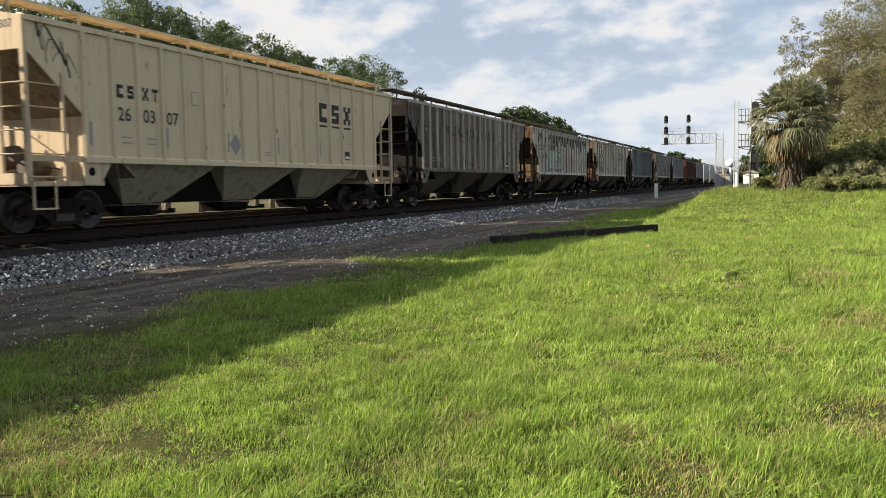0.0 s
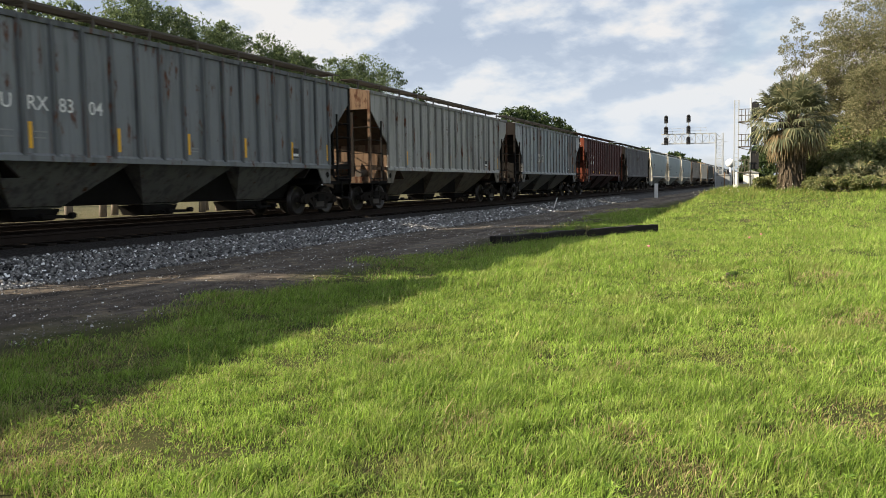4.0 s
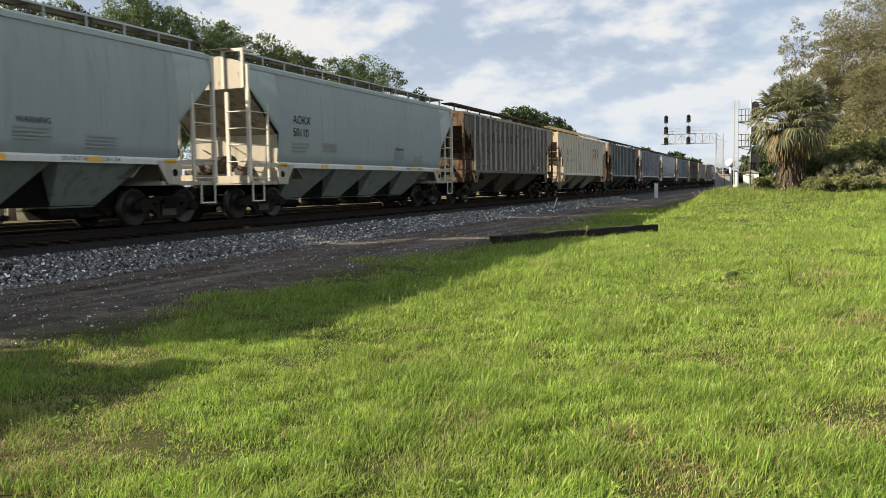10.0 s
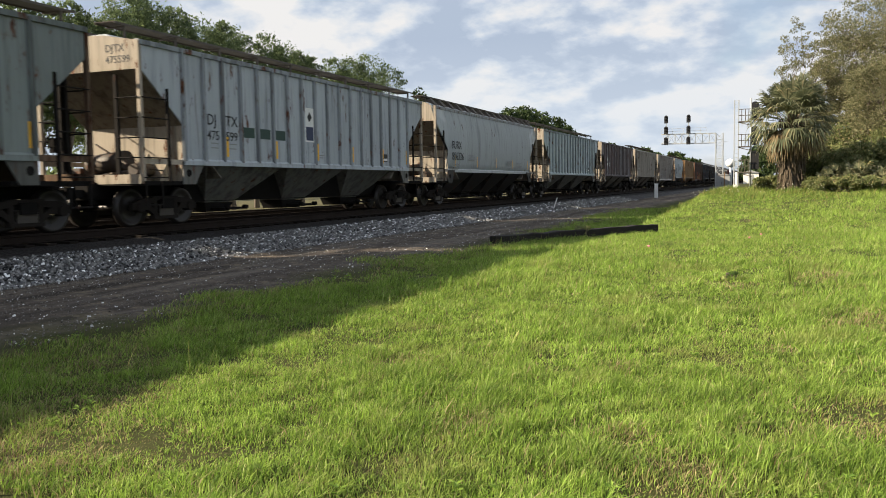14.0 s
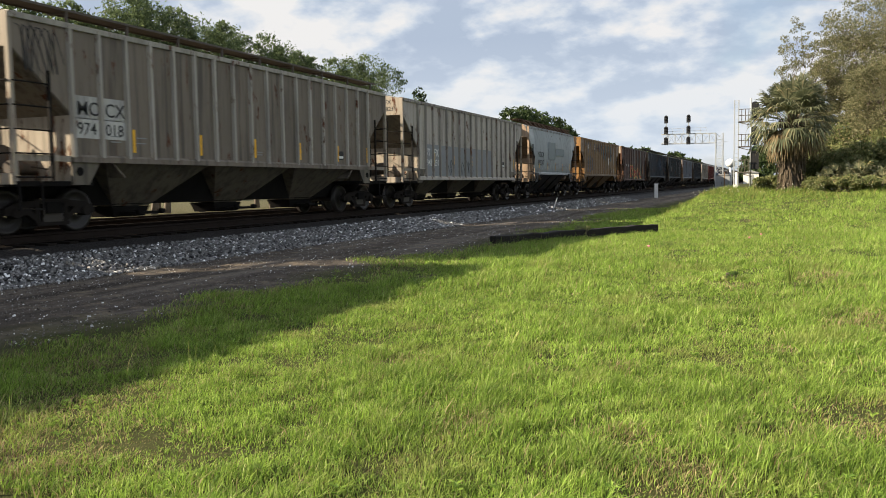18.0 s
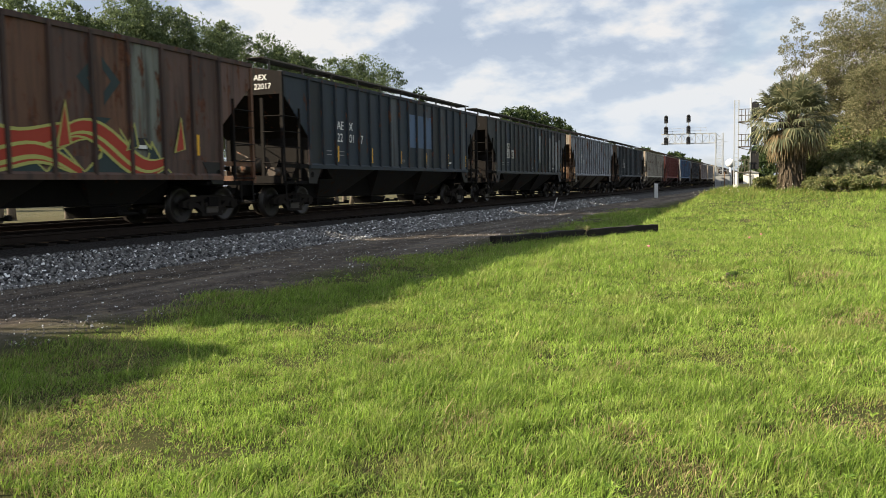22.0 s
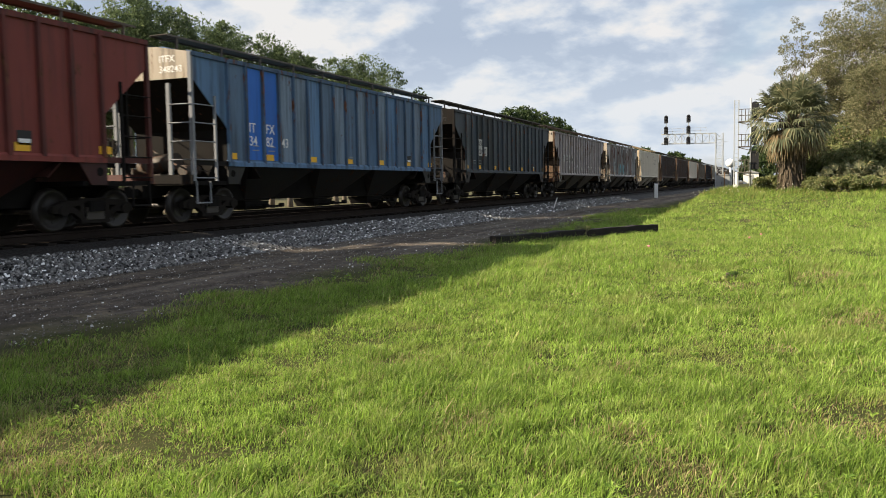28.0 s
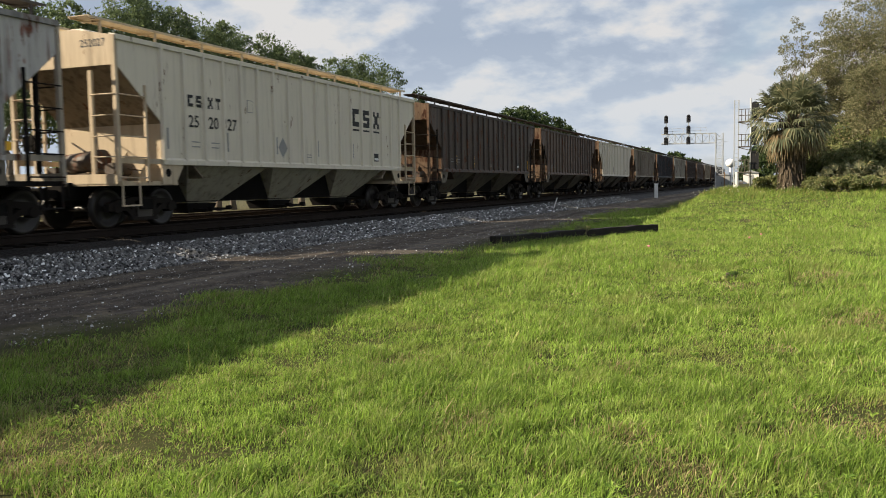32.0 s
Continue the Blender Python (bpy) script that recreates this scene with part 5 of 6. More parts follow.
            flat_shape(car, "graffiti_blade", [(y, z0), (y + w, z0), (y + w * 0.5 + lean * 0.93, z0 + h)], slate, low + 0.0035 + 0.0006 * k)
        # one long red wave and a curl at its head, both with lime borders
        def wave(y, z, length, rise, turns, lag):
            return [(y + length * i / 18, z + rise * math.sin(lag + 6.283 * turns * i / 18) - 0.35 * i / 18) for i in range(19)]
        for k, (y, z, length, rise, turns, lag, w) in enumerate(((0.9, 2.20, 4.3, 0.26, 1.1, 0.9, 0.62), (4.6, 1.95, 3.0, 0.30, 0.9, 0.4, 0.46), (1.6, 1.72, 3.4, 0.16, 1.2, 2.6, 0.34))):
            at, path = low + 0.016 + 0.004 * k, wave(y0 + y, z, length, rise, turns, lag)
            part("graffiti_border", ribbon(path, w + 0.14), lime, car, m=pose(at, 0, 0))
            part("graffiti_sweep", ribbon(path, w), red, car, m=pose(at + 0.0012, 0, 0))
            part("graffiti_line", ribbon([(p, q - 0.08) for p, q in path], 0.09), lime, car, m=pose(at + 0.0024, 0, 0))
        for r, w, m, d in ((0.52, 0.46, lime, 0.0), (0.52, 0.34, red, 0.0012), (0.26, 0.10, lime, 0.0024)):
            part("graffiti_curl", arc(y0 + 0.75, 2.02, r, w, 60, 300), m, car, m=pose(low + 0.029 + d, 0, 0))
        for y, h in ((4.35, 0.95), (7.9, 0.85), (6.3, 0.6)):
            flat_shape(car, "graffiti_spike", [(y0 + y, 1.75), (y0 + y + 0.42, 1.85), (y0 + y + 0.30, 1.80 + h)], lime, low + 0.036)
            flat_shape(car, "graffiti_spike", [(y0 + y + 0.07, 1.78), (y0 + y + 0.36, 1.85), (y0 + y + 0.28, 1.70 + h)], red if h > 0.7 else slate, low + 0.039)
        # an older dark mark above: a broken diamond
        c = left[8] + 0.1
        for sgn in (-1, 1):
            flat_shape(car, "old_mark", [(c + 0.10 * sgn, 3.75), (c + 0.62 * sgn, 3.25), (c + 0.12 * sgn, 2.72), (c + 0.12 * sgn, 3.0), (c + 0.34 * sgn, 3.25), (c + 0.12 * sgn, 3.48)][::sgn], slate, low)
        flat_shape(car, "old_mark", [(c - 0.3, 2.45), (c + 0.3, 2.45), (c + 0.1, 2.30), (c - 0.1, 2.30)], slate, low)
    if tag == "chalk":
        wash = paint("chalky_wash", (0.30, 0.32, 0.33), 0.04, 0.9, 0.2)
        for i, z in ((10, 2.2), (13, 1.75), (14, 2.0), (15, 1.7), (16, 1.9)):
            if i < len(left):
                flat_shape(car, "chalky_streak", ragged(left[i] - 0.04 + 0.2 * (i % 2), left[i] - 0.17 + st, z, 3.6 + 0.2 * (i % 3), i + 70, 0.2), wash, HALF + 0.002)
    if tag in ("blue_panels", "bright_blue"):
        g = paint("slate_blue_patch" if tag == "blue_panels" else "vivid_blue_patch", (0.10, 0.16, 0.26) if tag == "blue_panels" else (0.03, 0.15, 0.55), 0.02, 0.25, 0.1)
        for i in ((9, 10, 11) if tag == "blue_panels" else (1, 2)):
            side_plate(car, "repainted_patch", left[i] - 0.05, 2.4 if tag == "blue_panels" else 1.66, st - 0.15, 1.3 if tag == "blue_panels" else 2.5, g, HALF + 0.002, 0.003)
    if tag == "white_smears":
        for k in range(9):
            part("scribble", ribbon(swirl(left[3] + 1.3 * k, 1.72, 0.6, 0.42, 0.8, k * 1.9), 0.08), M_WHITE, car, m=pose(x, 0, 0))
    if tag == "teal":
        g = plain("teal_spray", (0.045, 0.24, 0.28), 0.5)
        rusty = paint("maroon_rust_patch", (0.13, 0.058, 0.042), 0.25, 0.6, 0.2, 0.7, (0.40, 0.39, 0.38))
        for i, z in ((0, 2.6), (1, 3.2), (2, 2.9), (4, 2.2), (5, 3.0), (6, 2.5), (8, 2.3), (9, 1.8), (10, 2.1), (11, 2.7), (14, 3.3)):
            flat_shape(car, "rust_patch", ragged(left[i] - 0.04, left[i] - 0.17 + st, z, 4.0 - 0.25 * (i % 3 == 1), i, 0.3), rusty, HALF + 0.002)
        for k in range(5):
            c = left[5] + 0.45 + 0.62 * k
            ring = [(c + 0.42 * math.cos(q * 0.449), 2.12 + 0.10 * (k % 2) + (0.48 - 0.05 * (k % 3)) * math.sin(q * 0.449)) for q in range(14)]
            flat_shape(car, "graffiti_bubble", ring, g, HALF + 0.006 + 0.001 * k)
            part("graffiti_outline", ribbon([(c + 0.36 * math.cos(q * 0.6 + k), 2.12 + 0.36 * math.sin(q * 0.6 + k)) for q in range(8)], 0.06), M_BLACK, car, m=pose(HALF + 0.014, 0, 0))
            part("graffiti_outline", ribbon([(c - 0.1 + 0.06 * q, 2.3 - 0.10 * q + 0.1 * (k % 2)) for q in range(5)], 0.05), M_BLACK, car, m=pose(HALF + 0.016, 0, 0))


CARS = []
for row in car_specs():
    thing = hopper_car(row)
    mark_car(thing, row)
    CARS.append((thing, row["start"]))
# ---------------------------------------------------------------- signals and lineside things


def lattice(b, p, q, wide, deep, bays, r=0.035, x_axis=(1, 0, 0), z_axis=(0, 0, 1)):
    """A four-chord truss from p to q."""
    p, q, a, c = Vector(p), Vector(q), Vector(x_axis) * wide / 2, Vector(z_axis) * deep / 2
    chords = [a + c, a - c, -a - c, -a + c]
    for o in chords:
        b.beam(p + o, q + o, r * 2)
    for i in range(bays):
        s, e = p + (q - p) * (i / bays), p + (q - p) * ((i + 1) / bays)
        for k in range(4):
            o1, o2 = chords[k], chords[(k + 1) % 4]
            b.beam(s + o1, s + o2, r)
            b.beam(s + (o1 if i % 2 else o2), e + (o2 if i % 2 else o1), r)
    return b


def signal_head(parent, x, y, z, lamps=3, face=-1, r=0.36):
    """A stack of hooded lamps on one background, seen from its front or its back."""
    b = Build()
    prof = []
    for i in range(13):
        a = math.pi * i / 12
        prof.append((r * math.cos(a), z + 0.55 + r * math.sin(a)))
    outline = [(x + r, z - 0.55)] + [(x + c, h) for c, h in prof] + [(x - r, z - 0.55)]
    b.prism_y(outline[::-1], y - 0.03, y + 0.03)
    h = part("signal_head", b, M_SIGNAL, parent)
    for i in range(lamps):
        zz = z + 0.55 - i * 0.5
        part("lamp_hood", Build().rod((x, y, zz), (x, y + face * 0.34, zz), 0.15, 12, 0.13, False), M_SIGNAL, h)
    return h


def make_gantry():
    y, mx = 160.0, -9.7
    g = tagged(new("signal_gantry"), "galvanised cantilever signal bridge with two black signal stacks over the tracks", "signal bridge")
    part("mast", lattice(Build(), (mx, y, 0.0), (mx, y, 10.3), 1.25, 1.1, 9, 0.075, (1, 0, 0), (0, 1, 0)), M_ALU, g)
    part("boom", lattice(Build(), (mx - 0.6, y, 9.45), (-20.0, y, 9.55), 1.0, 1.75, 8, 0.07, (0, 1, 0), (0, 0, 1)), M_ALU, g)
    b = Build()
    for z in (10.9, 11.4):
        b.beam((-12.0, y - 0.5, z), (-20.0, y - 0.5, z), 0.04)
    for i in range(9):
        b.beam((-12.0 - i, y - 0.5, 10.3), (-12.0 - i, y - 0.5, 11.4), 0.04)
    part("handrail", b, M_ALU, g)
    part("walkway", Build().box(-20.0, mx - 0.5, y - 0.5, y + 0.5, 8.56, 8.62), M_GRATE, g)
    for x in (-15.1, -19.1):
        part("signal_post", Build().beam((x, y - 0.7, 8.6), (x, y - 0.7, 13.6), 0.14).box(x - 0.5, x + 0.5, y - 0.8, y - 0.3, 11.2, 11.25), M_ALU, g)
        for z in (13.3, 11.3, 9.3):
            signal_head(g, x, y - 0.85, z - 0.35, 2)
    for k in range(3):
        part("arm", Build().beam((mx, y - 0.4, 3.5 + 2.6 * k), (mx + 1.4, y - 0.4, 3.5 + 2.6 * k), 0.05), M_ALU, g)
    part("footing", Build().box(mx - 1.0, mx + 1.0, y - 0.9, y + 0.9, -0.1, 0.35), plain("concrete", (0.4, 0.39, 0.37), 0.9), g)


def make_signal_mast():
    y, x = 66.0, -2.80
    z0, z1 = ground_z(-2.85, 66.0), 7.55
    g = tagged(new("signal_mast"), "galvanised ladder mast with black signal heads beside a palm", "signal mast")
    b = Build()
    for dx in (-0.16, 0.14):
        b.beam((x + dx, y, z0), (x + dx, y, z1), 0.075)
    for i in range(22):
        b.beam((x - 0.16, y, z0 + 0.3 + i * 0.3), (x + 0.14, y, z0 + 0.3 + i * 0.3), 0.025)
    part("ladder", b, M_ALU, g)
    part("pole", Build().rod((x + 1.0, y, z0 - 0.1), (x + 1.0, y, z1 + 0.1), 0.06, 10), M_ALU, g)
    part("footing", Build().box(x - 0.20, x + 0.16, y - 0.15, y + 0.15, z0 - 0.2, z0 + 0.35).box(x - 0.07, x + 0.10, y - 0.30, y - 0.15, z0, z0 + 1.3), M_POSTW, g)
    for z in (2.65, 4.55, 6.4):
        b = Build()
        for zz in (z - 0.45, z, z + 0.45):
            b.beam((x + 0.14, y - 0.25, zz), (x + 1.0, y - 0.25, zz), 0.05)
        for xx in (x + 0.36, x + 0.62, x + 0.85):
            b.beam((xx, y - 0.25, z - 0.45), (xx, y - 0.25, z + 0.45), 0.05)
        b.beam((x + 0.14, y - 0.2, z - 0.5), (x + 1.1, y - 0.2, z - 0.78), 0.05)
        b.box(x + 0.1, x + 1.1, y - 0.3, y + 0.3, z - 0.5, z - 0.46)
        part("platform", b, M_GRATE, g)
    for z in (6.55, 4.75, 2.95):
        signal_head(g, x + 1.28, y, z, 2, 1, 0.30)


def make_cabinet():
    x, y = -8.35, 150.0
    z = ground_z(x, y) - 0.1
    c = tagged(new("relay_cabinet"), "silver metal relay cabinet with two doors beside the signal bridge", "cabinet")
    part("body", Build().box(x - 1.3, x + 1.2, y - 0.8, y + 0.8, z, z + 2.65).prism_y([(x - 1.4, z + 2.65), (x + 1.3, z + 2.65), (x - 0.05, z + 2.95)], y - 0.9, y + 0.9), M_CAB, c)
    for s in (-0.62, 0.55):
        d = part("door", Build().box(x + s - 0.5, x + s + 0.5, y - 0.83, y - 0.8, z + 0.2, z + 2.45), M_CAB, c)
        part("handle", Build().box(x + s + 0.3, x + s + 0.36, y - 0.88, y - 0.83, z + 1.1, z + 1.5), M_SIGNAL, d)
    part("brown_post", Build().box(x + 0.1, x + 0.3, y - 1.5, y - 1.3, z, z + 3.2), plain("post_wood", (0.2, 0.13, 0.08), 0.9), tagged(new("wooden_post"), "short brown wooden post beside a silver cabinet", "post"))


def make_marker_post():
    x, y = -11.0, 84.0
    p = tagged(new("marker_post"), "short white marker post beside the track", "post")
    part("shaft", Build().box(x - 0.16, x + 0.16, y - 0.08, y + 0.08, -0.05, 1.35), M_POSTW, p)
    part("cap", Build().box(x - 0.18, x + 0.18, y - 0.1, y + 0.1, 1.35, 1.42), M_POSTW, p)
    q = tagged(new("leaning_stake"), "thin leaning white stake by the ballast", "stake")
    part("rod", Build().rod((-12.0, 47.0, 0.0), (-11.75, 47.0, 0.75), 0.03, 6), M_POSTW, q)


def make_timber():
    t = tagged(new("fallen_timber"), "long dark weathered timber beam lying in the grass", "timber")
    a, b = Vector((-6.95, 20.8, 0.07)), Vector((-3.45, 26.1, 0.15))
    d = (b - a).normalized()
    s = d.cross(Vector((0, 0, 1))).normalized() * 0.13
    m, v = Build(), []
    n = 14
    for i in range(n + 1):
        c = a.lerp(b, i / n)
        w = 1 + 0.10 * math.sin(i * 2.7) + 0.05 * math.cos(i * 5.1)
        for k, (q, h) in enumerate(((-1, -0.12), (1, -0.12), (1, 0.10), (0.85, 0.12), (-0.85, 0.12), (-1, 0.10))):
            v.append(c + s * q * w + Vector((0, 0, h * w + 0.012 * math.sin(i * 1.9 + k))))
    f = [(i * 6 + k, i * 6 + (k + 1) % 6, (i + 1) * 6 + (k + 1) % 6, (i + 1) * 6 + k) for i in range(n) for k in range(6)]
    f += [(5, 4, 3, 2, 1, 0), tuple(n * 6 + k for k in range(6))]
    part("beam", m.add(v, f), M_TIMBER, t)


def make_far_buildings():
    x, y = -5.6, 210.0
    h = tagged(new("white_shed"), "small white shed with a pale roof in the distance", "shed")
    z = ground_z(x, y)
    w = plain("white_siding", (0.75, 0.73, 0.68), 0.7, 0, 4)
    part("wall", Build().box(x - 1.7, x + 1.7, y, y + 6, z - 0.2, z + 2.5), w, h)
    part("roof", Build().prism_y([(x - 2.0, z + 2.5), (x + 2.0, z + 2.5), (x - 0.0, z + 3.2)], y - 0.3, y + 6.3), M_CAB, h)
    part("door", Build().box(x - 0.5, x + 0.6, y - 0.05, y, z, z + 2.1), M_CAB, h)
    t = tagged(new("water_tank"), "white ball-shaped water tank on a column in the distance", "tank")
    ball = [(max(0.01, 1.25 * math.sin(math.pi * i / 14)), 6.35 - 1.15 * math.cos(math.pi * i / 14)) for i in range(15)]
    part("ball", Build().turned(ball, 24, "z", (-11.4, 235.0, 0.0)), M_POSTW, t)
    part("column", Build().rod((-11.4, 235.0, -0.1), (-11.4, 235.0, 5.4), 0.35, 14, 0.3), M_POSTW, t)


make_gantry()
make_signal_mast()
make_cabinet()
make_marker_post()
make_timber()
make_far_buildings()
# ---------------------------------------------------------------- plants


def leaf_material(name, dark, light, dry=None, dry_share=0.0, glow=0.35, straw=None):
    """Leaves that vary from one to the next and let some light through."""
    k = Mat(name)
    geo = k.node("ShaderNodeNewGeometry")
    r = k.node("ShaderNodeValToRGB")
    r.color_ramp.elements[0].color, r.color_ramp.elements[1].color = (*dark, 1), (*light, 1)
    if dry:
        e = r.color_ramp.elements.new(1.0 - dry_share)
        e.color = (*light, 1)
        r.color_ramp.elements[-1].color = (*dry, 1)
    k.link(geo.outputs["Random Per Island"], r.inputs[0])
    pos = k.coords(world=True)
    col = k.mix(k.scaled(k.ramp(k.noise(pos, 0.6, 4), 0.35, 0.65), 0.35), r.outputs[0], tuple(c * 0.6 for c in dark))
    if straw:
        dry_spots = k.ramp(k.noise(pos, 0.9, 6, 0.65), 0.52, 0.66)
        col = k.mix(k.scaled(dry_spots, 0.55), col, straw)
        col = k.mix(k.scaled(k.ramp(k.noise(pos, 0.33, 4, 0.6), 0.50, 0.62), 0.12), col, tuple(0.9 * c for c in dark))
        col = k.mix(k.scaled(k.ramp(k.noise(pos, 4.5, 3, 0.6), 0.48, 0.60), 0.36), col, tuple(0.9 * c for c in dark))
    k.finish(col, 0.55, 0.0, 0.22)
    tr = k.node("ShaderNodeBsdfTranslucent")
    k.link(col, tr.inputs["Color"])
    mx = k.node("ShaderNodeMixShader")
    mx.inputs[0].default_value = glow
    k.link(k.bsdf.outputs[0], mx.inputs[1])
    k.link(tr.outputs[0], mx.inputs[2])
    k.link(mx.outputs[0], k.nt.nodes["Material Output"].inputs["Surface"])
    return k.m


M_OAK = leaf_material("oak_leaves", (0.075, 0.108, 0.050), (0.185, 0.235, 0.105), None, 0.0, 0.5)
M_DARKLEAF = leaf_material("dark_leaves", (0.030, 0.050, 0.018), (0.075, 0.11, 0.036))
M_OLIVE = leaf_material("olive_brown_leaves", (0.125, 0.130, 0.066), (0.270, 0.262, 0.140), (0.36, 0.33, 0.22), 0.18, 0.5)
M_SHRUB = leaf_material("shrub_leaves", (0.095, 0.118, 0.046), (0.25, 0.27, 0.108), (0.38, 0.31, 0.16), 0.2)
M_PALM = leaf_material("palm_fronds", (0.085, 0.102, 0.056), (0.25, 0.262, 0.155), (0.42, 0.36, 0.21), 0.20)
M_DEAD = leaf_material("dead_fronds", (0.15, 0.11, 0.06), (0.32, 0.24, 0.13))
M_BARK = plain("bark", (0.15, 0.125, 0.10), 0.95, 0, 7, 0.6)
M_BOOTS = plain("palm_boots", (0.085, 0.066, 0.046), 0.95, 0, 9, 0.6)
M_GRASS = leaf_material("grass_blades", (0.080, 0.140, 0.022), (0.425, 0.615, 0.104), (0.60, 0.64, 0.26), 0.13, 0.45, (0.34, 0.34, 0.12))
M_STRAW = leaf_material("dry_grass_blades", (0.17, 0.125, 0.06), (0.50, 0.41, 0.22), None, 0.0, 0.3)
M_WEED = leaf_material("tall_weeds", (0.09, 0.15, 0.025), (0.22, 0.27, 0.06), (0.36, 0.29, 0.12), 0.2, 0.4)
M_CLUMP = leaf_material("clump_leaves", (0.045, 0.08, 0.02), (0.12, 0.19, 0.045))
M_FLOWER = plain("white_flower", (0.8, 0.78, 0.7), 0.8, 0, 30, 0.1)


def leaf_cloud(rng, blobs, count, size):
    """Leaves scattered through the outer shells of a list of (centre, radii) blobs."""
    weight = np.array([r[0] * r[1] + r[2] * r[0] for c, r in blobs])
    pick = rng.choice(len(blobs), count, p=weight / weight.sum())
    c, r = np.array([b[0] for b in blobs])[pick], np.array([b[1] for b in blobs])[pick]
    d = rng.normal(size=(count, 3))
    d /= np.linalg.norm(d, axis=1)[:, None]
    rad = (0.45 + 0.62 * rng.random(count) ** 0.6 + 0.16 * (rng.random(count) < 0.12))[:, None]
    p = c + d * r * rad
    a, b = rng.normal(size=(count, 3)), rng.normal(size=(count, 3))
    a += d * 0.3
    a /= np.linalg.norm(a, axis=1)[:, None]
    b -= a * (a * b).sum(1)[:, None]
    b /= np.linalg.norm(b, axis=1)[:, None]
    s = (size * (0.55 + 0.9 * rng.random(count)))[:, None]
    bend = np.cross(a, b) * s * 0.25
    v = np.stack([p - a * s, p + b * s * 0.45 + bend, p + a * s, p - b * s * 0.45 + bend], 1).reshape(-1, 3)
    k = np.arange(count)[:, None] * 4
    f = np.concatenate([k + np.array([[0, 1, 2]]), k + np.array([[0, 2, 3]])])
    return fast_mesh("crown", v, f)


def limbs(b, rng, base, top, r, depth, spread):
    """A forking limb, thinner at each fork."""
    base, top = Vector(base), Vector(top)
    mid = base.lerp(top, 0.5) + Vector((rng.uniform(-1, 1), rng.uniform(-1, 1), 0)) * (top - base).length * 0.06
    b.rod(base, mid, r, 8, r * 0.85)
    b.rod(mid, top, r * 0.85, 8, r * 0.65)
    if depth:
        for k in range(3):
            d = (top - base).normalized() + Vector((rng.uniform(-1, 1), rng.uniform(-1, 1), rng.uniform(-0.2, 0.6))) * spread
            limbs(b, rng, top - (top - base) * 0.12 * k, top + d.normalized() * (top - base).length * rng.uniform(0.55, 0.8), r * 0.55, depth - 1, spread)


def tree(x, y, height, width, seed, leaves, label, mat=M_OAK, trunk=0.3, leaf=0.22, low=0.35, name="tree", clump=1.0, clumps=80, lobes=7, twigs=0, solid=True):
    z = ground_z(x, y)
    rng, nrng = random.Random(seed), np.random.default_rng(seed)
    t = tagged(new(name), label, "tree")
    t.matrix_basis = pose(x, y, z)
    b = Build()
    limbs(b, rng, (0, 0, -0.2), (0.1, 0, height * 0.30), trunk, 2, 0.5)
    # the leading lobe reaches the top, the others stand round it, lower
    heads = [(0.0, 0.0, height * (1 - 0.15), width * 0.30, height * 0.15), (0.0, 0.0, height * (0.45 + 0.3 * low), width * 0.40, height * 0.30 * (1 - low))]
    for i in range(lobes - 2):
        a = 6.283 * i / (lobes - 2) + rng.uniform(-0.5, 0.5)
        h = low + (0.86 - low) * ((i * 0.618 + 0.3) % 1.0)
        d = width * rng.uniform(0.22, 0.36)
        heads.append((d * math.cos(a), d * math.sin(a), height * h, width * rng.uniform(0.20, 0.30), height * rng.uniform(0.10, 0.15)))
    blobs = [((hx, hy, hz), (hr * 0.95, hr * 0.95, hh * 0.95)) for hx, hy, hz, hr, hh in heads] if solid else []
    for i in range(clumps):
        hx, hy, hz, hr, hh = heads[i % lobes]
        v = Vector((rng.gauss(0, 1), rng.gauss(0, 1), rng.gauss(0.25, 1))).normalized() * rng.uniform(0.75, 1.08)
        s = width * rng.uniform(0.045, 0.085) * clump
        c = (hx + v.x * hr, hy + v.y * hr, min(hz + v.z * hh, height - s * 0.7))
        blobs.append((c, (s, s, s * 0.7)))
        if i < twigs:
            b.rod((hx * 0.7, hy * 0.7, hz - hh * 0.9), c, 0.014, 4, 0.004, False)
    part("trunk", b, M_BARK, t)
    part("crown", leaf_cloud(nrng, blobs, leaves, leaf), mat, t)
    return t


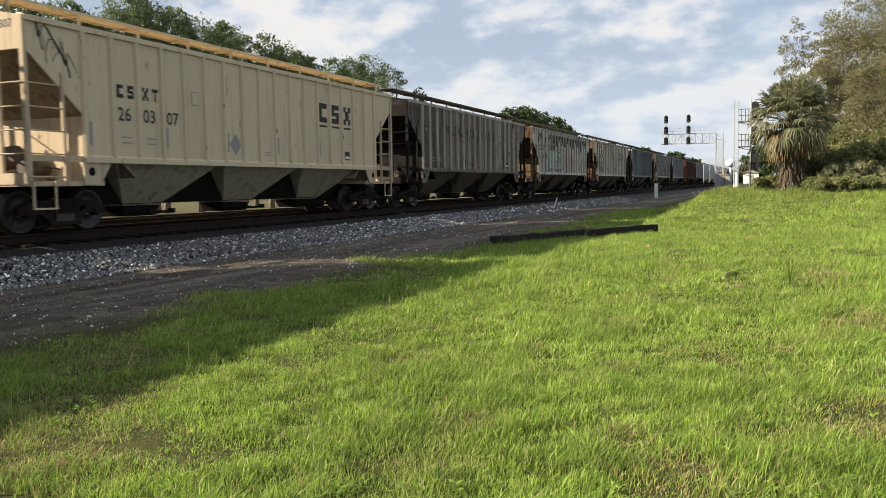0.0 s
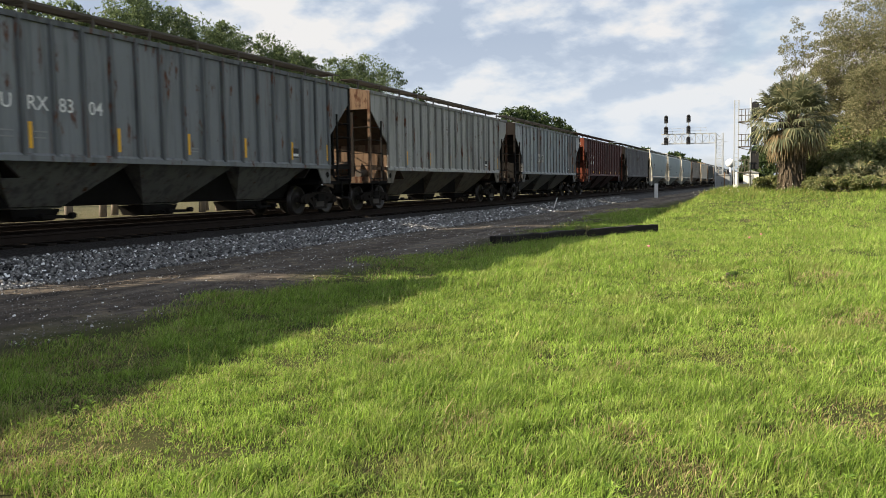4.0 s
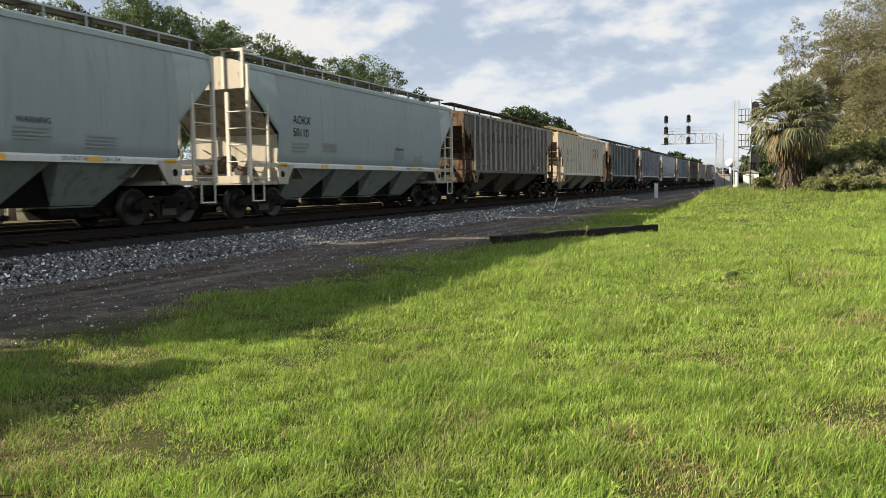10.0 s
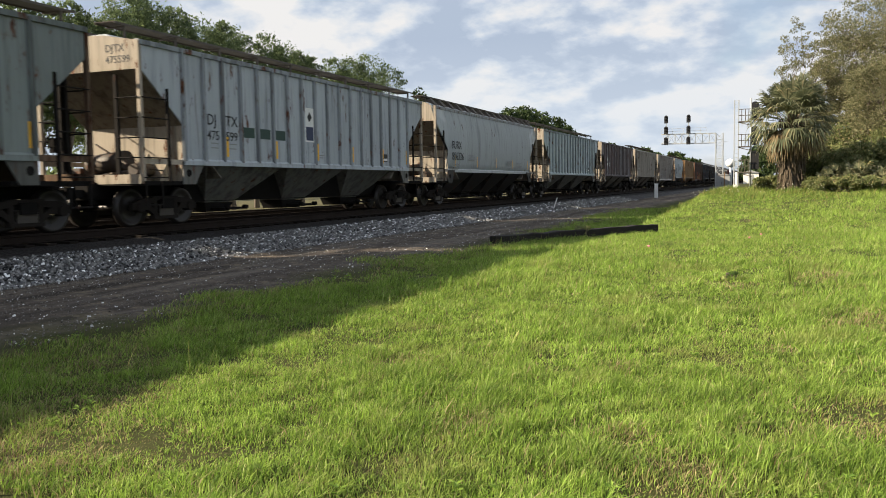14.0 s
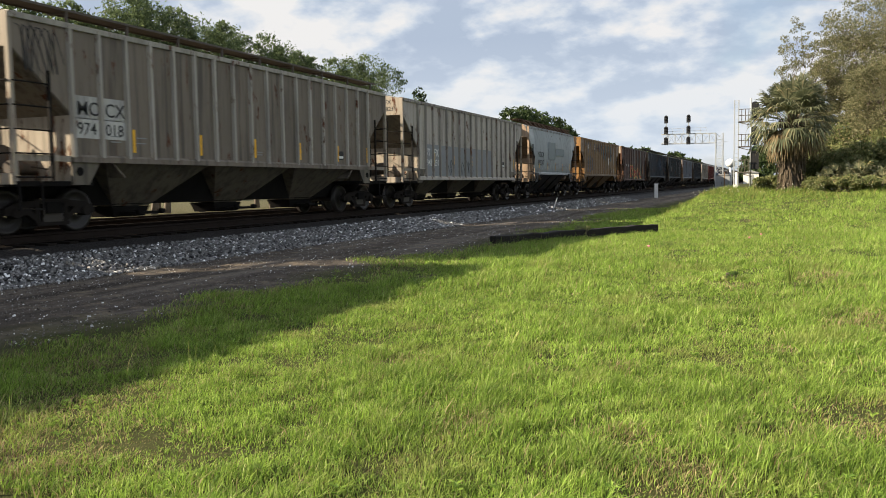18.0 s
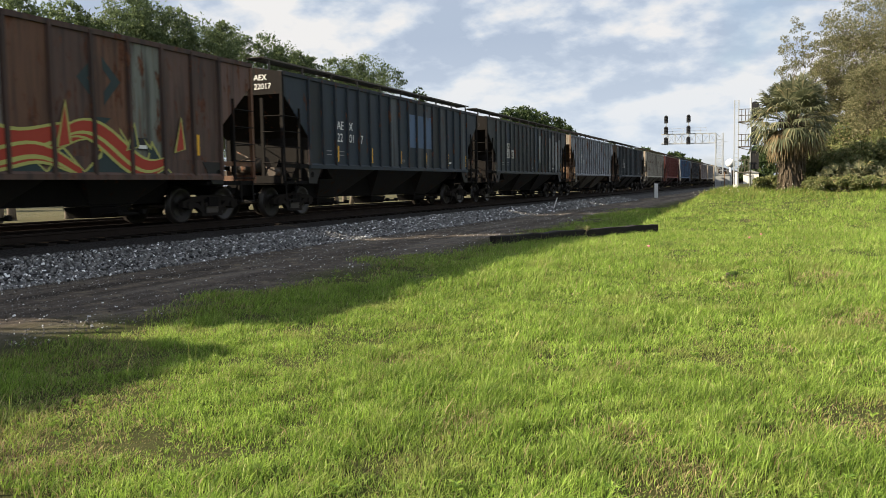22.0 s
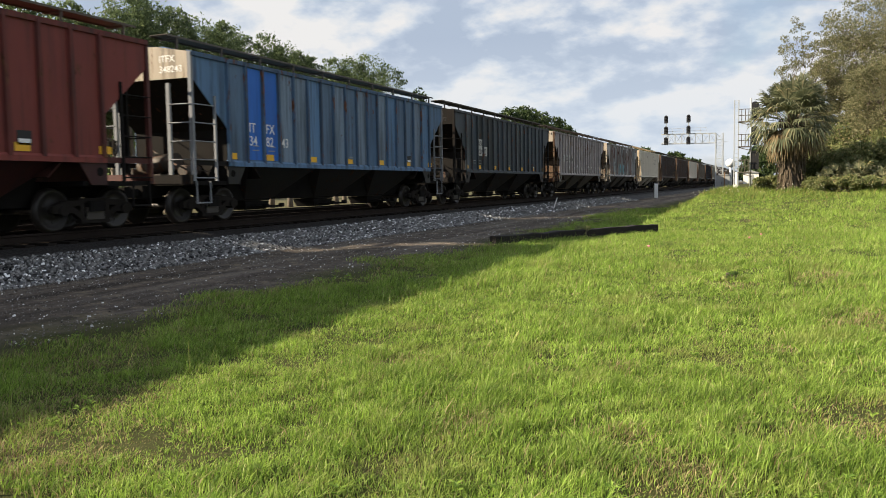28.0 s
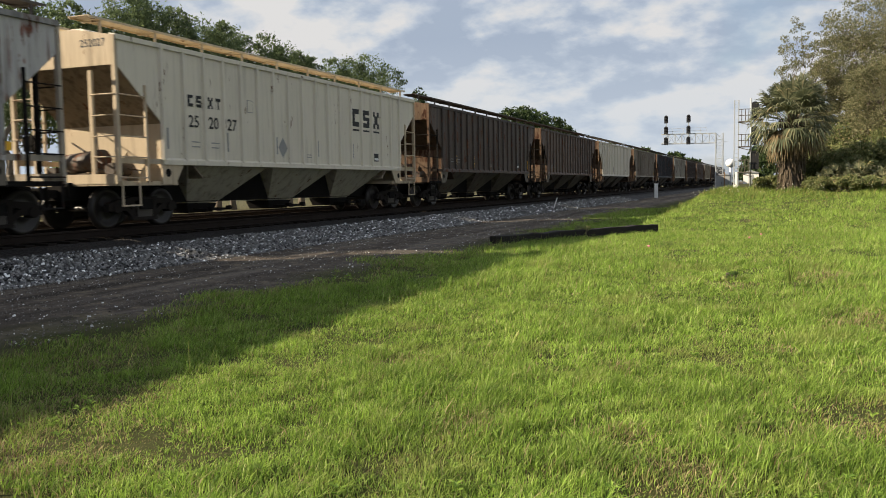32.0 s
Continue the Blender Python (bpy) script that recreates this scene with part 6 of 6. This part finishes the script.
def make_trees():
    row = [(30.0, 12.2, 6.5), (35.0, 12.1, 4.5), (38.0, 11.9, 4.5), (39.4, 13.7, 4.6), (41.8, 13.6, 4.6), (43.6, 13.5, 4.2), (45.9, 13.0, 5.6), (48.3, 12.8, 4.6), (50.9, 13.4, 4.4), (54.3, 13.3, 4.0), (57.7, 13.1, 4.2), (60.5, 12.9, 4.2), (64.5, 12.8, 4.6), (68.2, 13.4, 5.0), (73.2, 14.4, 6.4)]
    for i, (y, h, w) in enumerate(row):
        tree(-36 - 0.5 * (i % 3), y, h, w, 20 + i, 14000, "green oak with an uneven crown in a row behind the railway", M_OAK, 0.24, 0.10, 0.40, clumps=90)
    for i, y in enumerate((33.0, 40.5, 44.5, 49.5, 56.0, 62.5, 70.5)):
        tree(-38.5, y, 11.4 + 0.25 * (i % 3), 6.5, 45 + i, 7000, "green oak filling the row behind the railway", M_OAK, 0.24, 0.12, 0.35, clumps=90)
    tree(-36.5, 84.0, 12.4, 2.0, 41, 1300, "thin dark tree top behind the railway", M_DARKLEAF, 0.16, 0.22, 0.5)
    for i, (x, y, h, w) in enumerate([(-60, 196, 20.6, 12), (-60, 206, 21.5, 12), (-60, 218, 21.0, 13), (-60, 232, 20.6, 14), (-60, 244, 19.4, 12)]):
        tree(x, y, h, w, 60 + i, 3600, "dark tree in a distant clump", M_DARKLEAF, 0.4, 0.5, 0.2)
    for i in range(11):
        x = -58 + i * 3.3
        tree(x, 262 + (i % 3) * 7, 15.2 - 0.58 * i + 0.8 * math.sin(i * 2.3), 8, 80 + i, 900, "dark tree of a far treeline", M_DARKLEAF, 0.3, 0.75, 0.1)
    for i, (x, y, h, w) in enumerate([(-4.0, 225, 9.5, 8), (0.0, 215, 10.5, 9), (-7.5, 260, 8, 8)]):
        tree(x, y, h, w, 100 + i, 1500, "green tree behind a white shed", M_DARKLEAF, 0.3, 0.5, 0.1)
    big = [(4.9, 57, 11.9, 6.4), (8.6, 55, 13.2, 8.5), (6.6, 60, 13.0, 7.5), (12.5, 58, 14.0, 9.0), (3.4, 61, 8.6, 4.6), (6.0, 53, 7.6, 6.0)]
    for i, (x, y, h, w) in enumerate(big):
        tree(x, y, h, w, 110 + i, 34000, "large olive-brown oak with fine lacy foliage", M_OLIVE, 0.2, 0.062, 0.16, clump=1.05, clumps=300, lobes=15, twigs=140, solid=False)
    tree(1.5, 57, 10.8, 3.6, 118, 9000, "thin oak with sparse twiggy foliage", M_OLIVE, 0.08, 0.055, 0.50, clump=1.0, clumps=150, lobes=10, twigs=70, solid=False)
    wood = [(-80 - 9 * (i % 4), -60 + 12 * i, 14 + (i * 7) % 5, 12) for i in range(22)]
    for i, (x, y, h, w) in enumerate(wood):
        tree(x, y, h, w, 140 + i, 800, "green tree of a wood beyond the railway", M_OAK, 0.35, 0.7, 0.1)


def shrub(x, y, h, w, seed, leaves, mat, label, leaf=0.085):
    rng, nrng = random.Random(seed), np.random.default_rng(seed)
    t = tagged(new("shrub"), label, "shrub")
    t.matrix_basis = pose(x, y, ground_z(x, y))
    b = Build()
    for k in range(5):
        b.rod((rng.uniform(-.15, .15), rng.uniform(-.15, .15), -0.1), (rng.uniform(-.5, .5) * w, rng.uniform(-.5, .5) * w, h * 0.75), 0.035, 6, 0.012)
    part("stems", b, M_BARK, t)
    blobs = [((rng.uniform(-.42, .42) * w, rng.uniform(-.42, .42) * w, h * rng.uniform(0.25, 0.8)), (w * 0.22, w * 0.22, h * 0.20)) for _ in range(11)]
    part("foliage", leaf_cloud(nrng, blobs, leaves, leaf), mat, t)


def fan_leaf(b, rng, origin, yaw, rise, reach, size, droop):
    """A palm fan: a stalk and a spray of narrow folded leaflets that hang at their tips."""
    o = Vector(origin)
    d = Vector((math.cos(yaw) * math.cos(rise), math.sin(yaw) * math.cos(rise), math.sin(rise)))
    s = Vector((-math.sin(yaw), math.cos(yaw), 0))
    hub = o + d * reach
    b.beam(o, hub, 0.035, 0.02)
    u = s.cross(d).normalized() * -1
    n = 20
    for i in range(n):
        a = -1.45 + 2.9 * i / (n - 1)
        w = (d * math.cos(a) + s * math.sin(a)).normalized()
        ln = size * (0.72 + 0.28 * math.cos(a)) * rng.uniform(0.85, 1.08)
        p1 = hub + w * ln * 0.55 + u * 0.03
        p2 = hub + w * ln * 0.82 - Vector((0, 0, droop * ln * (0.22 + 0.14 * (i % 3))))
        p3 = hub + w * ln * 0.95 - Vector((0, 0, droop * ln * (0.62 + 0.22 * (i % 3))))
        q = w.cross(u).normalized() * (0.024 + 0.012 * size)
        v = [hub + q * 0.3, hub - q * 0.3, p1 + q, p1 - q, p2 + q * 0.7, p2 - q * 0.7, p3]
        b.add(v, [(0, 1, 3, 2), (2, 3, 5, 4), (4, 5, 6)])


def make_palm(x, y, top, seed, fans, size, label, trunk=0.30, skirt=True):
    rng = random.Random(seed)
    z = ground_z(x, y)
    p_root = tagged(new("cabbage_palm"), label, "palm")
    p_root.matrix_basis = pose(x, y, z)
    prof = [(trunk * 1.25, -0.2), (trunk * 1.15, 0.2), (trunk, 0.8), (trunk * 0.95, top * 0.6), (trunk * 0.9, top)]
    part("trunk", Build().turned(prof, 16, "z"), M_BOOTS, p_root)
    if skirt:
        b = Build()
        for i in range(330):
            h = 0.05 + (top - 0.1) * i / 330
            a = i * 2.4 + rng.uniform(-.5, .5)
            c, k = Vector((math.cos(a), math.sin(a), 0)), rng.uniform(0.6, 1.5)
            up = rng.choice((1, -1, -1))
            p = c * trunk * 0.9 + Vector((0, 0, h + 0.2))
            q = c * (trunk + 0.20 * k) + Vector((0, 0, h + 0.2 + 0.40 * k * up))
            b.beam(p, q, 0.06, 0.02)
            if i % 2:
                b.beam(q, q + c * 0.05 - Vector((0, 0, 0.35 * k)), 0.035, 0.012)
        for i in range(90):
            a, h = rng.uniform(0, 6.283), rng.uniform(0.05, top)
            c = Vector((math.cos(a), math.sin(a), 0)) * (trunk + rng.uniform(0.05, 0.22))
            b.beam(c + Vector((0, 0, h + 0.4)), c * 1.15 + Vector((0, 0, max(0.0, h - 0.3))), 0.05, 0.012)
        part("trunk_thatch", b, M_BOOTS, p_root)
    live = Build()
    for i in range(fans):
        t = i / fans
        rise = radians((74 - 108 * t if skirt else 78 - 55 * t) + rng.uniform(-14, 14))
        fan_leaf(live, rng, (0, 0, top + 0.15 * (1 - t)), i * 2.4 + rng.uniform(-.2, .2), rise, size * rng.uniform(0.62, 0.88) * (1 - 0.25 * t), size * rng.uniform(0.42, 0.60), 0.15 + 0.45 * t)
    part("crown", live, M_PALM, p_root)
    if skirt:
        dead = Build()
        for i in range(fans // 2):
            fan_leaf(dead, rng, (0, 0, top - 0.1), i * 2.4 + 0.5 + rng.uniform(-.3, .3), radians(rng.uniform(-52, -18)), size * rng.uniform(0.30, 0.46), size * rng.uniform(0.36, 0.52), 0.8)
        part("dead_skirt", dead, M_DEAD, p_root)


# worn spots of the lawn: x, y, radius
BARE = ((-3.96, 3.62, 0.9), (-4.6, 4.5, 0.8), (-1.8, 4.85, 0.30), (-1.2, 6.9, 0.25), (-0.8, 4.85, 0.28), (-0.45, 4.45, 0.4), (0.75, 9.9, 0.7), (1.2, 10.1, 0.8), (0.6, 5.8, 0.5), (-5.6, 5.6, 0.7), (-0.5, 12.8, 0.5), (0.1, 8.0, 0.3), (-3.1, 6.5, 0.35), (0.9, 14.2, 0.8))


def make_grass():
    rng = np.random.default_rng(11)

    def blades(x, y, z, h, w, lean, slim):
        n = len(x)
        a, la = rng.random(n) * 6.283, rng.normal(0.2, 1.5, n)
        side = np.stack([np.cos(a) * w, np.sin(a) * w, np.zeros(n)], 1)
        lx, ly = np.cos(la) * lean * h, np.sin(la) * lean * h
        base = np.stack([x, y, z - 0.01], 1)
        tip = base + np.stack([lx, ly, h * (1 - 0.25 * lean)], 1)
        if slim:
            return np.stack([base + side, base - side, tip], 1).reshape(-1, 3), np.arange(3 * n).reshape(-1, 3)
        mid = base + np.stack([lx * 0.30, ly * 0.30, h * 0.48], 1)
        v = np.stack([base, mid + side, mid - side, tip], 1).reshape(-1, 3)
        return v, (np.array([[0, 1, 2], [2, 1, 3]])[None] + (np.arange(n) * 4)[:, None, None]).reshape(-1, 3)

    def joined(name, pieces, mat, label, word):
        v, f, k = [], [], 0
        for a, b in pieces:
            v.append(a)
            f.append(b + k)
            k += len(a)
        tagged(part(name, fast_mesh(name, np.concatenate(v), np.concatenate(f)), mat), label, word, kind="stuff")

    def patchy(x, y, f, s):
        return np.array([noise.noise(Vector((a * f, b * f, s))) for a, b in zip(x, y)])
    green, dry = [], []
    for x0, x1, y0, y1, per, hh, ww in ((-7.5, 1.4, 3.0, 7, 6500, 0.088, 0.0027), (-9, 1.8, 7, 11, 3600, 0.090, 0.0035), (-9, 2.6, 11, 17, 1900, 0.092, 0.0050), (-9, 4.0, 17, 27, 1000, 0.095, 0.0075), (-9, 7.7, 27, 50, 400, 0.10, 0.0120),
                                        (-9, 12, -9, 3.0, 200, 0.10, 0.012), (2.0, 12, 3.0, 16, 160, 0.10, 0.012), (4.0, 14, 16, 40, 110, 0.11, 0.017)):
        n = int((y1 - y0) * (x1 - x0) * per)
        x, y = x0 + (x1 - x0) * rng.random(n), y0 + (y1 - y0) * rng.random(n)
        if y0 >= 3.0 and per > 300:
            # the corner of the lawn away from the path is left thin
            kept = x > -1.25 * y - 0.9
            x, y = x[kept], y[kept]
        n = len(x)
        # coarse lookups keep the build quick
        gx, gy = np.linspace(x0, x1, 70), np.linspace(y0, y1, 70)
        X, Y = np.meshgrid(gx, gy)
        ix = np.clip(((x - x0) / (x1 - x0) * 69).round().astype(int), 0, 69)
        iy = np.clip(((y - y0) / (y1 - y0) * 69).round().astype(int), 0, 69)
        big = patchy(X.ravel(), Y.ravel(), 0.35, 1.0).reshape(70, 70)[iy, ix]
        small = patchy(X.ravel(), Y.ravel(), 1.4, 5.0).reshape(70, 70)[iy, ix]
        gz = np.array([ground_z(a, b) for a, b in zip(X.ravel(), Y.ravel())]).reshape(70, 70)[iy, ix]
        border = -7.3 + 1.6 * big + 0.9 * small
        border = np.where(y > 28, border - (y - 28) * 0.08, border)
        worn = np.zeros(n)
        for bx, by, br in BARE:
            ragged_r = 0.8 * br * (1 + 0.9 * small)
            worn = np.maximum(worn, np.clip(1.3 - np.hypot(x - bx, (y - by) * 0.8) / np.maximum(0.1, ragged_r), 0, 1))
        # thin and dry towards the dirt track
        worn = np.maximum(worn, np.clip(0.75 - (x - border) * 0.45, 0, 0.7))
        keep = (x > border) & (rng.random(n) < np.clip(1.1 - 1.3 * np.clip(small + 0.5 * big - 0.12, 0, 1), 0.5, 1)) & (rng.random(n) < np.clip((x - border) * 0.55 + 0.06, 0, 1)) & (rng.random(n) < 1 - 0.30 * worn)
        x, y, gz, big, small, worn = x[keep], y[keep], gz[keep], big[keep], small[keep], worn[keep]
        m = len(x)
        h = hh * (0.45 + 0.9 * rng.random(m)) * (1.0 + 0.9 * np.clip(-big, -0.3, 0.5) - 0.5 * small) * (1 - 0.35 * worn)
        tuft = np.sin(5.3 * x + 2.2 * np.sin(2.9 * y)) * np.sin(4.7 * y + 2.0 * np.sin(3.1 * x)) + 0.6 * np.sin(11.9 * x + 1.7 * np.sin(7.3 * y)) * np.sin(12.7 * y)
        h *= np.clip(1.0 + 0.42 * tuft, 0.40, 1.6)
        h = np.where(rng.random(m) < 0.012, h * 1.8, h)
        straw = rng.random(m) < 0.06 + 0.42 * worn
        w, lean = ww * (0.6 + 0.8 * rng.random(m)), 0.15 + 1.0 * rng.random(m) ** 1.4
        for bunch, sel in ((green, ~straw), (dry, straw)):
            bunch.append(blades(x[sel], y[sel], gz[sel], h[sel], w[sel], lean[sel] * (1 if bunch is green else 1.4), y0 >= 17 or y0 < 0))
    joined("grass", green, M_GRASS, "bright green rough lawn grass with bare and dry patches", "grass")
    joined("dry_grass", dry, M_STRAW, "dry straw-coloured grass blades scattered through the lawn", "grass")
    # thin seed stalks along the shaded side of the lawn
    rng = np.random.default_rng(14)
    n = 1500
    y = 5.0 + 17 * rng.random(n)
    x = -6.6 + 3.6 * rng.random(n) ** 1.2
    z = np.array([ground_z(a, b) for a, b in zip(x, y)])
    stalks = [blades(x, y, z, 0.16 + 0.24 * rng.random(n) ** 2, np.full(n, 0.0022), 0.1 + 0.3 * rng.random(n), False)]
    joined("seed_stalks", stalks, M_WEED, "thin upright grass stalks at the lawn's edge", "grass")
    # tall weeds on the bank and along the foot of the trees
    rng = np.random.default_rng(12)
    n = 60000
    y = 36 + 26 * rng.random(n)
    x = -5.5 + 15.0 * rng.random(n)
    gx, gy = np.linspace(-5.5, 9.5, 60), np.linspace(36, 62, 60)
    gz = np.array([[ground_z(a, b) for a in gx] for b in gy])
    z = gz[np.clip(((y - 36) / 26 * 59).round().astype(int), 0, 59), np.clip(((x + 5.5) / 15 * 59).round().astype(int), 0, 59)]
    keep = rng.random(n) < np.clip((y - 38) / 6, 0.05, 1)
    x, y, z = x[keep], y[keep], z[keep]
    h = (0.15 + 0.35 * rng.random(len(x)) ** 2) * (0.7 + 0.5 * np.sin(x * 1.7) * np.sin(y * 0.9))
    tall = [blades(x, y, z, np.clip(h, 0.1, 0.7), 0.012 * (0.5 + rng.random(len(x))), 0.3 + 0.5 * rng.random(len(x)), False)]
    joined("tall_weeds", tall, M_WEED, "tall pale green weeds on a low bank", "weeds")


def make_lawn_weeds():
    """Broad-leaved plants among the grass: low rosettes, a dark clump, a tall tuft, a few pink flowers."""
    rng = np.random.default_rng(31)
    n = 1500
    y = 3.0 + 32 * rng.random(n) ** 1.5
    x = -7.0 + (8.0 + 0.13 * y) * rng.random(n)
    v, count = [], 0
    for px, py in zip(x, y):
        z = ground_z(px, py)
        m = rng.integers(5, 9)
        size = rng.uniform(0.010, 0.022) * (1 + py / 25)
        for k in range(m):
            a = 6.283 * k / m + rng.uniform(-.3, .3)
            d = np.array([math.cos(a), math.sin(a), 0.0])
            s = np.array([-d[1], d[0], 0.0])
            lift = rng.uniform(0.3, 1.1)
            o = np.array([px, py, z + rng.uniform(0.01, 0.07)])
            tip = o + d * size * 2 + np.array([0, 0, size * lift])
            mid = o + d * size + np.array([0, 0, size * lift * 0.9])
            v += [o, mid + s * size * 0.42, tip, mid - s * size * 0.42]
            count += 1
    i = np.arange(count)[:, None] * 4
    f = np.concatenate([i + np.array([[0, 1, 2]]), i + np.array([[0, 2, 3]])])
    m = leaf_material("broad_leaves", (0.11, 0.20, 0.03), (0.32, 0.46, 0.08), None, 0.0, 0.35)
    tagged(part("broadleaf_weeds", fast_mesh("broadleaf_weeds", np.array(v), f), m), "low broad-leaved weeds among the lawn grass", "weeds", kind="stuff")
    shrub(-0.62, 13.7, 0.15, 0.20, 301, 260, M_CLUMP, "small low weed clump in the lawn", 0.018)
    shrub(-5.2, 23.6, 0.35, 0.5, 302, 700, M_SHRUB, "small green weed beside a fallen timber", 0.03)
    t = tagged(new("grass_tuft"), "tall thin grass tuft in the lawn", "grass tuft")
    b, r = Build(), random.Random(4)
    for k in range(26):
        a, h, d = r.uniform(0, 6.283), r.uniform(0.25, 0.52), r.uniform(0.03, 0.20)
        p, q = Vector((0.2, 12.9, ground_z(0.2, 12.9))), Vector((math.cos(a), math.sin(a), 0)) * d
        s = Vector((-math.sin(a), math.cos(a), 0)) * 0.005
        b.add([p, p + q * 0.4 + s + Vector((0, 0, h * 0.6)), p + q + Vector((0, 0, h)), p + q * 0.4 - s + Vector((0, 0, h * 0.6))], [(0, 1, 2, 3)])
    part("tuft", b, M_WEED, t)
    pink = plain("pink_petal", (0.75, 0.25, 0.30), 0.7, 0, 30, 0.1)
    for fx, fy in ((-2.55, 18.3), (-0.6, 21.9), (-0.35, 23.4), (1.3, 10.5)):
        z = ground_z(fx, fy)
        t = tagged(new("wildflower"), "small pink wildflower in the lawn", "flower")
        part("stem", Build().rod((fx, fy, z), (fx, fy, z + 0.13), 0.004, 5), M_WEED, t)
        part("petals", Build().turned([(0.004, z + 0.12), (0.028, z + 0.14), (0.030, z + 0.16), (0.004, z + 0.15)], 8, "z", (fx, fy, 0)), pink, t)
    # white flower heads on the bank
    white, pts = [], 0
    for k in range(110):
        fx, fy = rng.uniform(-4.2, 5.0), rng.uniform(40.5, 46.0)
        z = ground_z(fx, fy) + rng.uniform(0.25, 0.5)
        r0 = rng.uniform(0.010, 0.024)
        white += [(fx - r0, fy, z), (fx, fy - r0, z + r0 * 0.6), (fx + r0, fy, z), (fx, fy + 0.2 * r0, z + r0 * 1.5)]
        pts += 1
    i = np.arange(pts)[:, None] * 4
    f = np.concatenate([i + np.array([[0, 1, 2]]), i + np.array([[0, 1, 3]]), i + np.array([[1, 2, 3]])])
    tagged(part("white_flowers", fast_mesh("white_flowers", np.array(white), f), M_FLOWER), "small white flower heads among tall weeds", "flowers", kind="stuff")


make_trees()
make_palm(0.72, 46.0, 3.50, 5, 96, 2.05, "cabbage palm with a rough trunk and a skirt of dead fans", 0.42)
make_palm(3.7, 45.2, 0.25, 6, 20, 1.0, "young stemless palm with dry fans among shrubs", 0.12, False)
make_palm(2.6, 45.6, 0.25, 7, 20, 0.9, "young stemless palm with dry fans among shrubs", 0.12, False)
make_palm(5.0, 45.0, 0.25, 8, 20, 0.9, "young stemless palm with dry fans among shrubs", 0.12, False)
for i, (sx, sy, sh, sw) in enumerate([(1.9, 48.2, 2.2, 1.9), (3.2, 49, 2.4, 2.2), (4.6, 48.5, 2.6, 2.4), (6.2, 48.5, 3.0, 2.6), (5.4, 50.5, 3.8, 3.0), (2.3, 50.5, 3.2, 2.4), (7.8, 49, 3.2, 3.0), (3.6, 52, 4.4, 3.0), (2.0, 44.6, 0.8, 1.3), (3.2, 44.2, 0.9, 1.5), (4.4, 44.0, 0.9, 1.6), (5.8, 44.3, 1.2, 1.8), (3.0, 46.8, 1.7, 1.8), (4.6, 46.6, 1.9, 2.0), (-0.3, 47.5, 1.0, 1.4)]):
    shrub(sx, sy, sh, sw, 200 + i, 6000, M_SHRUB, "dense green shrub at the wood's edge")
make_grass()
make_lawn_weeds()


# ---------------------------------------------------------------- what moves
def motions():
    for thing, y in CARS:
        walk(thing, [(t, pose(TRACK_X, y - SPEED * t, RAIL_Z)) for t in (0.0, 8.0, 16.0, 24.0, 32.0)])
    turn = math.degrees(SPEED / FPS / 0.457)
    for wheel, local, y in MOVING_WHEELS:
        first, last = max(0, int((y - 62) / SPEED * FPS)), min(32 * FPS, int((y - 2) / SPEED * FPS))
        if last <= first:
            continue
        rows = [(k / FPS, pose(0, local, 0.46, ((k - first) * turn) % 360)) for k in range(first, last + 1)]
        if first > 0:
            rows.insert(0, (0.0, rows[0][1]))
        if last < 32 * FPS:
            rows.append((32.0, rows[-1][1]))
        walk(wheel, rows)


motions()
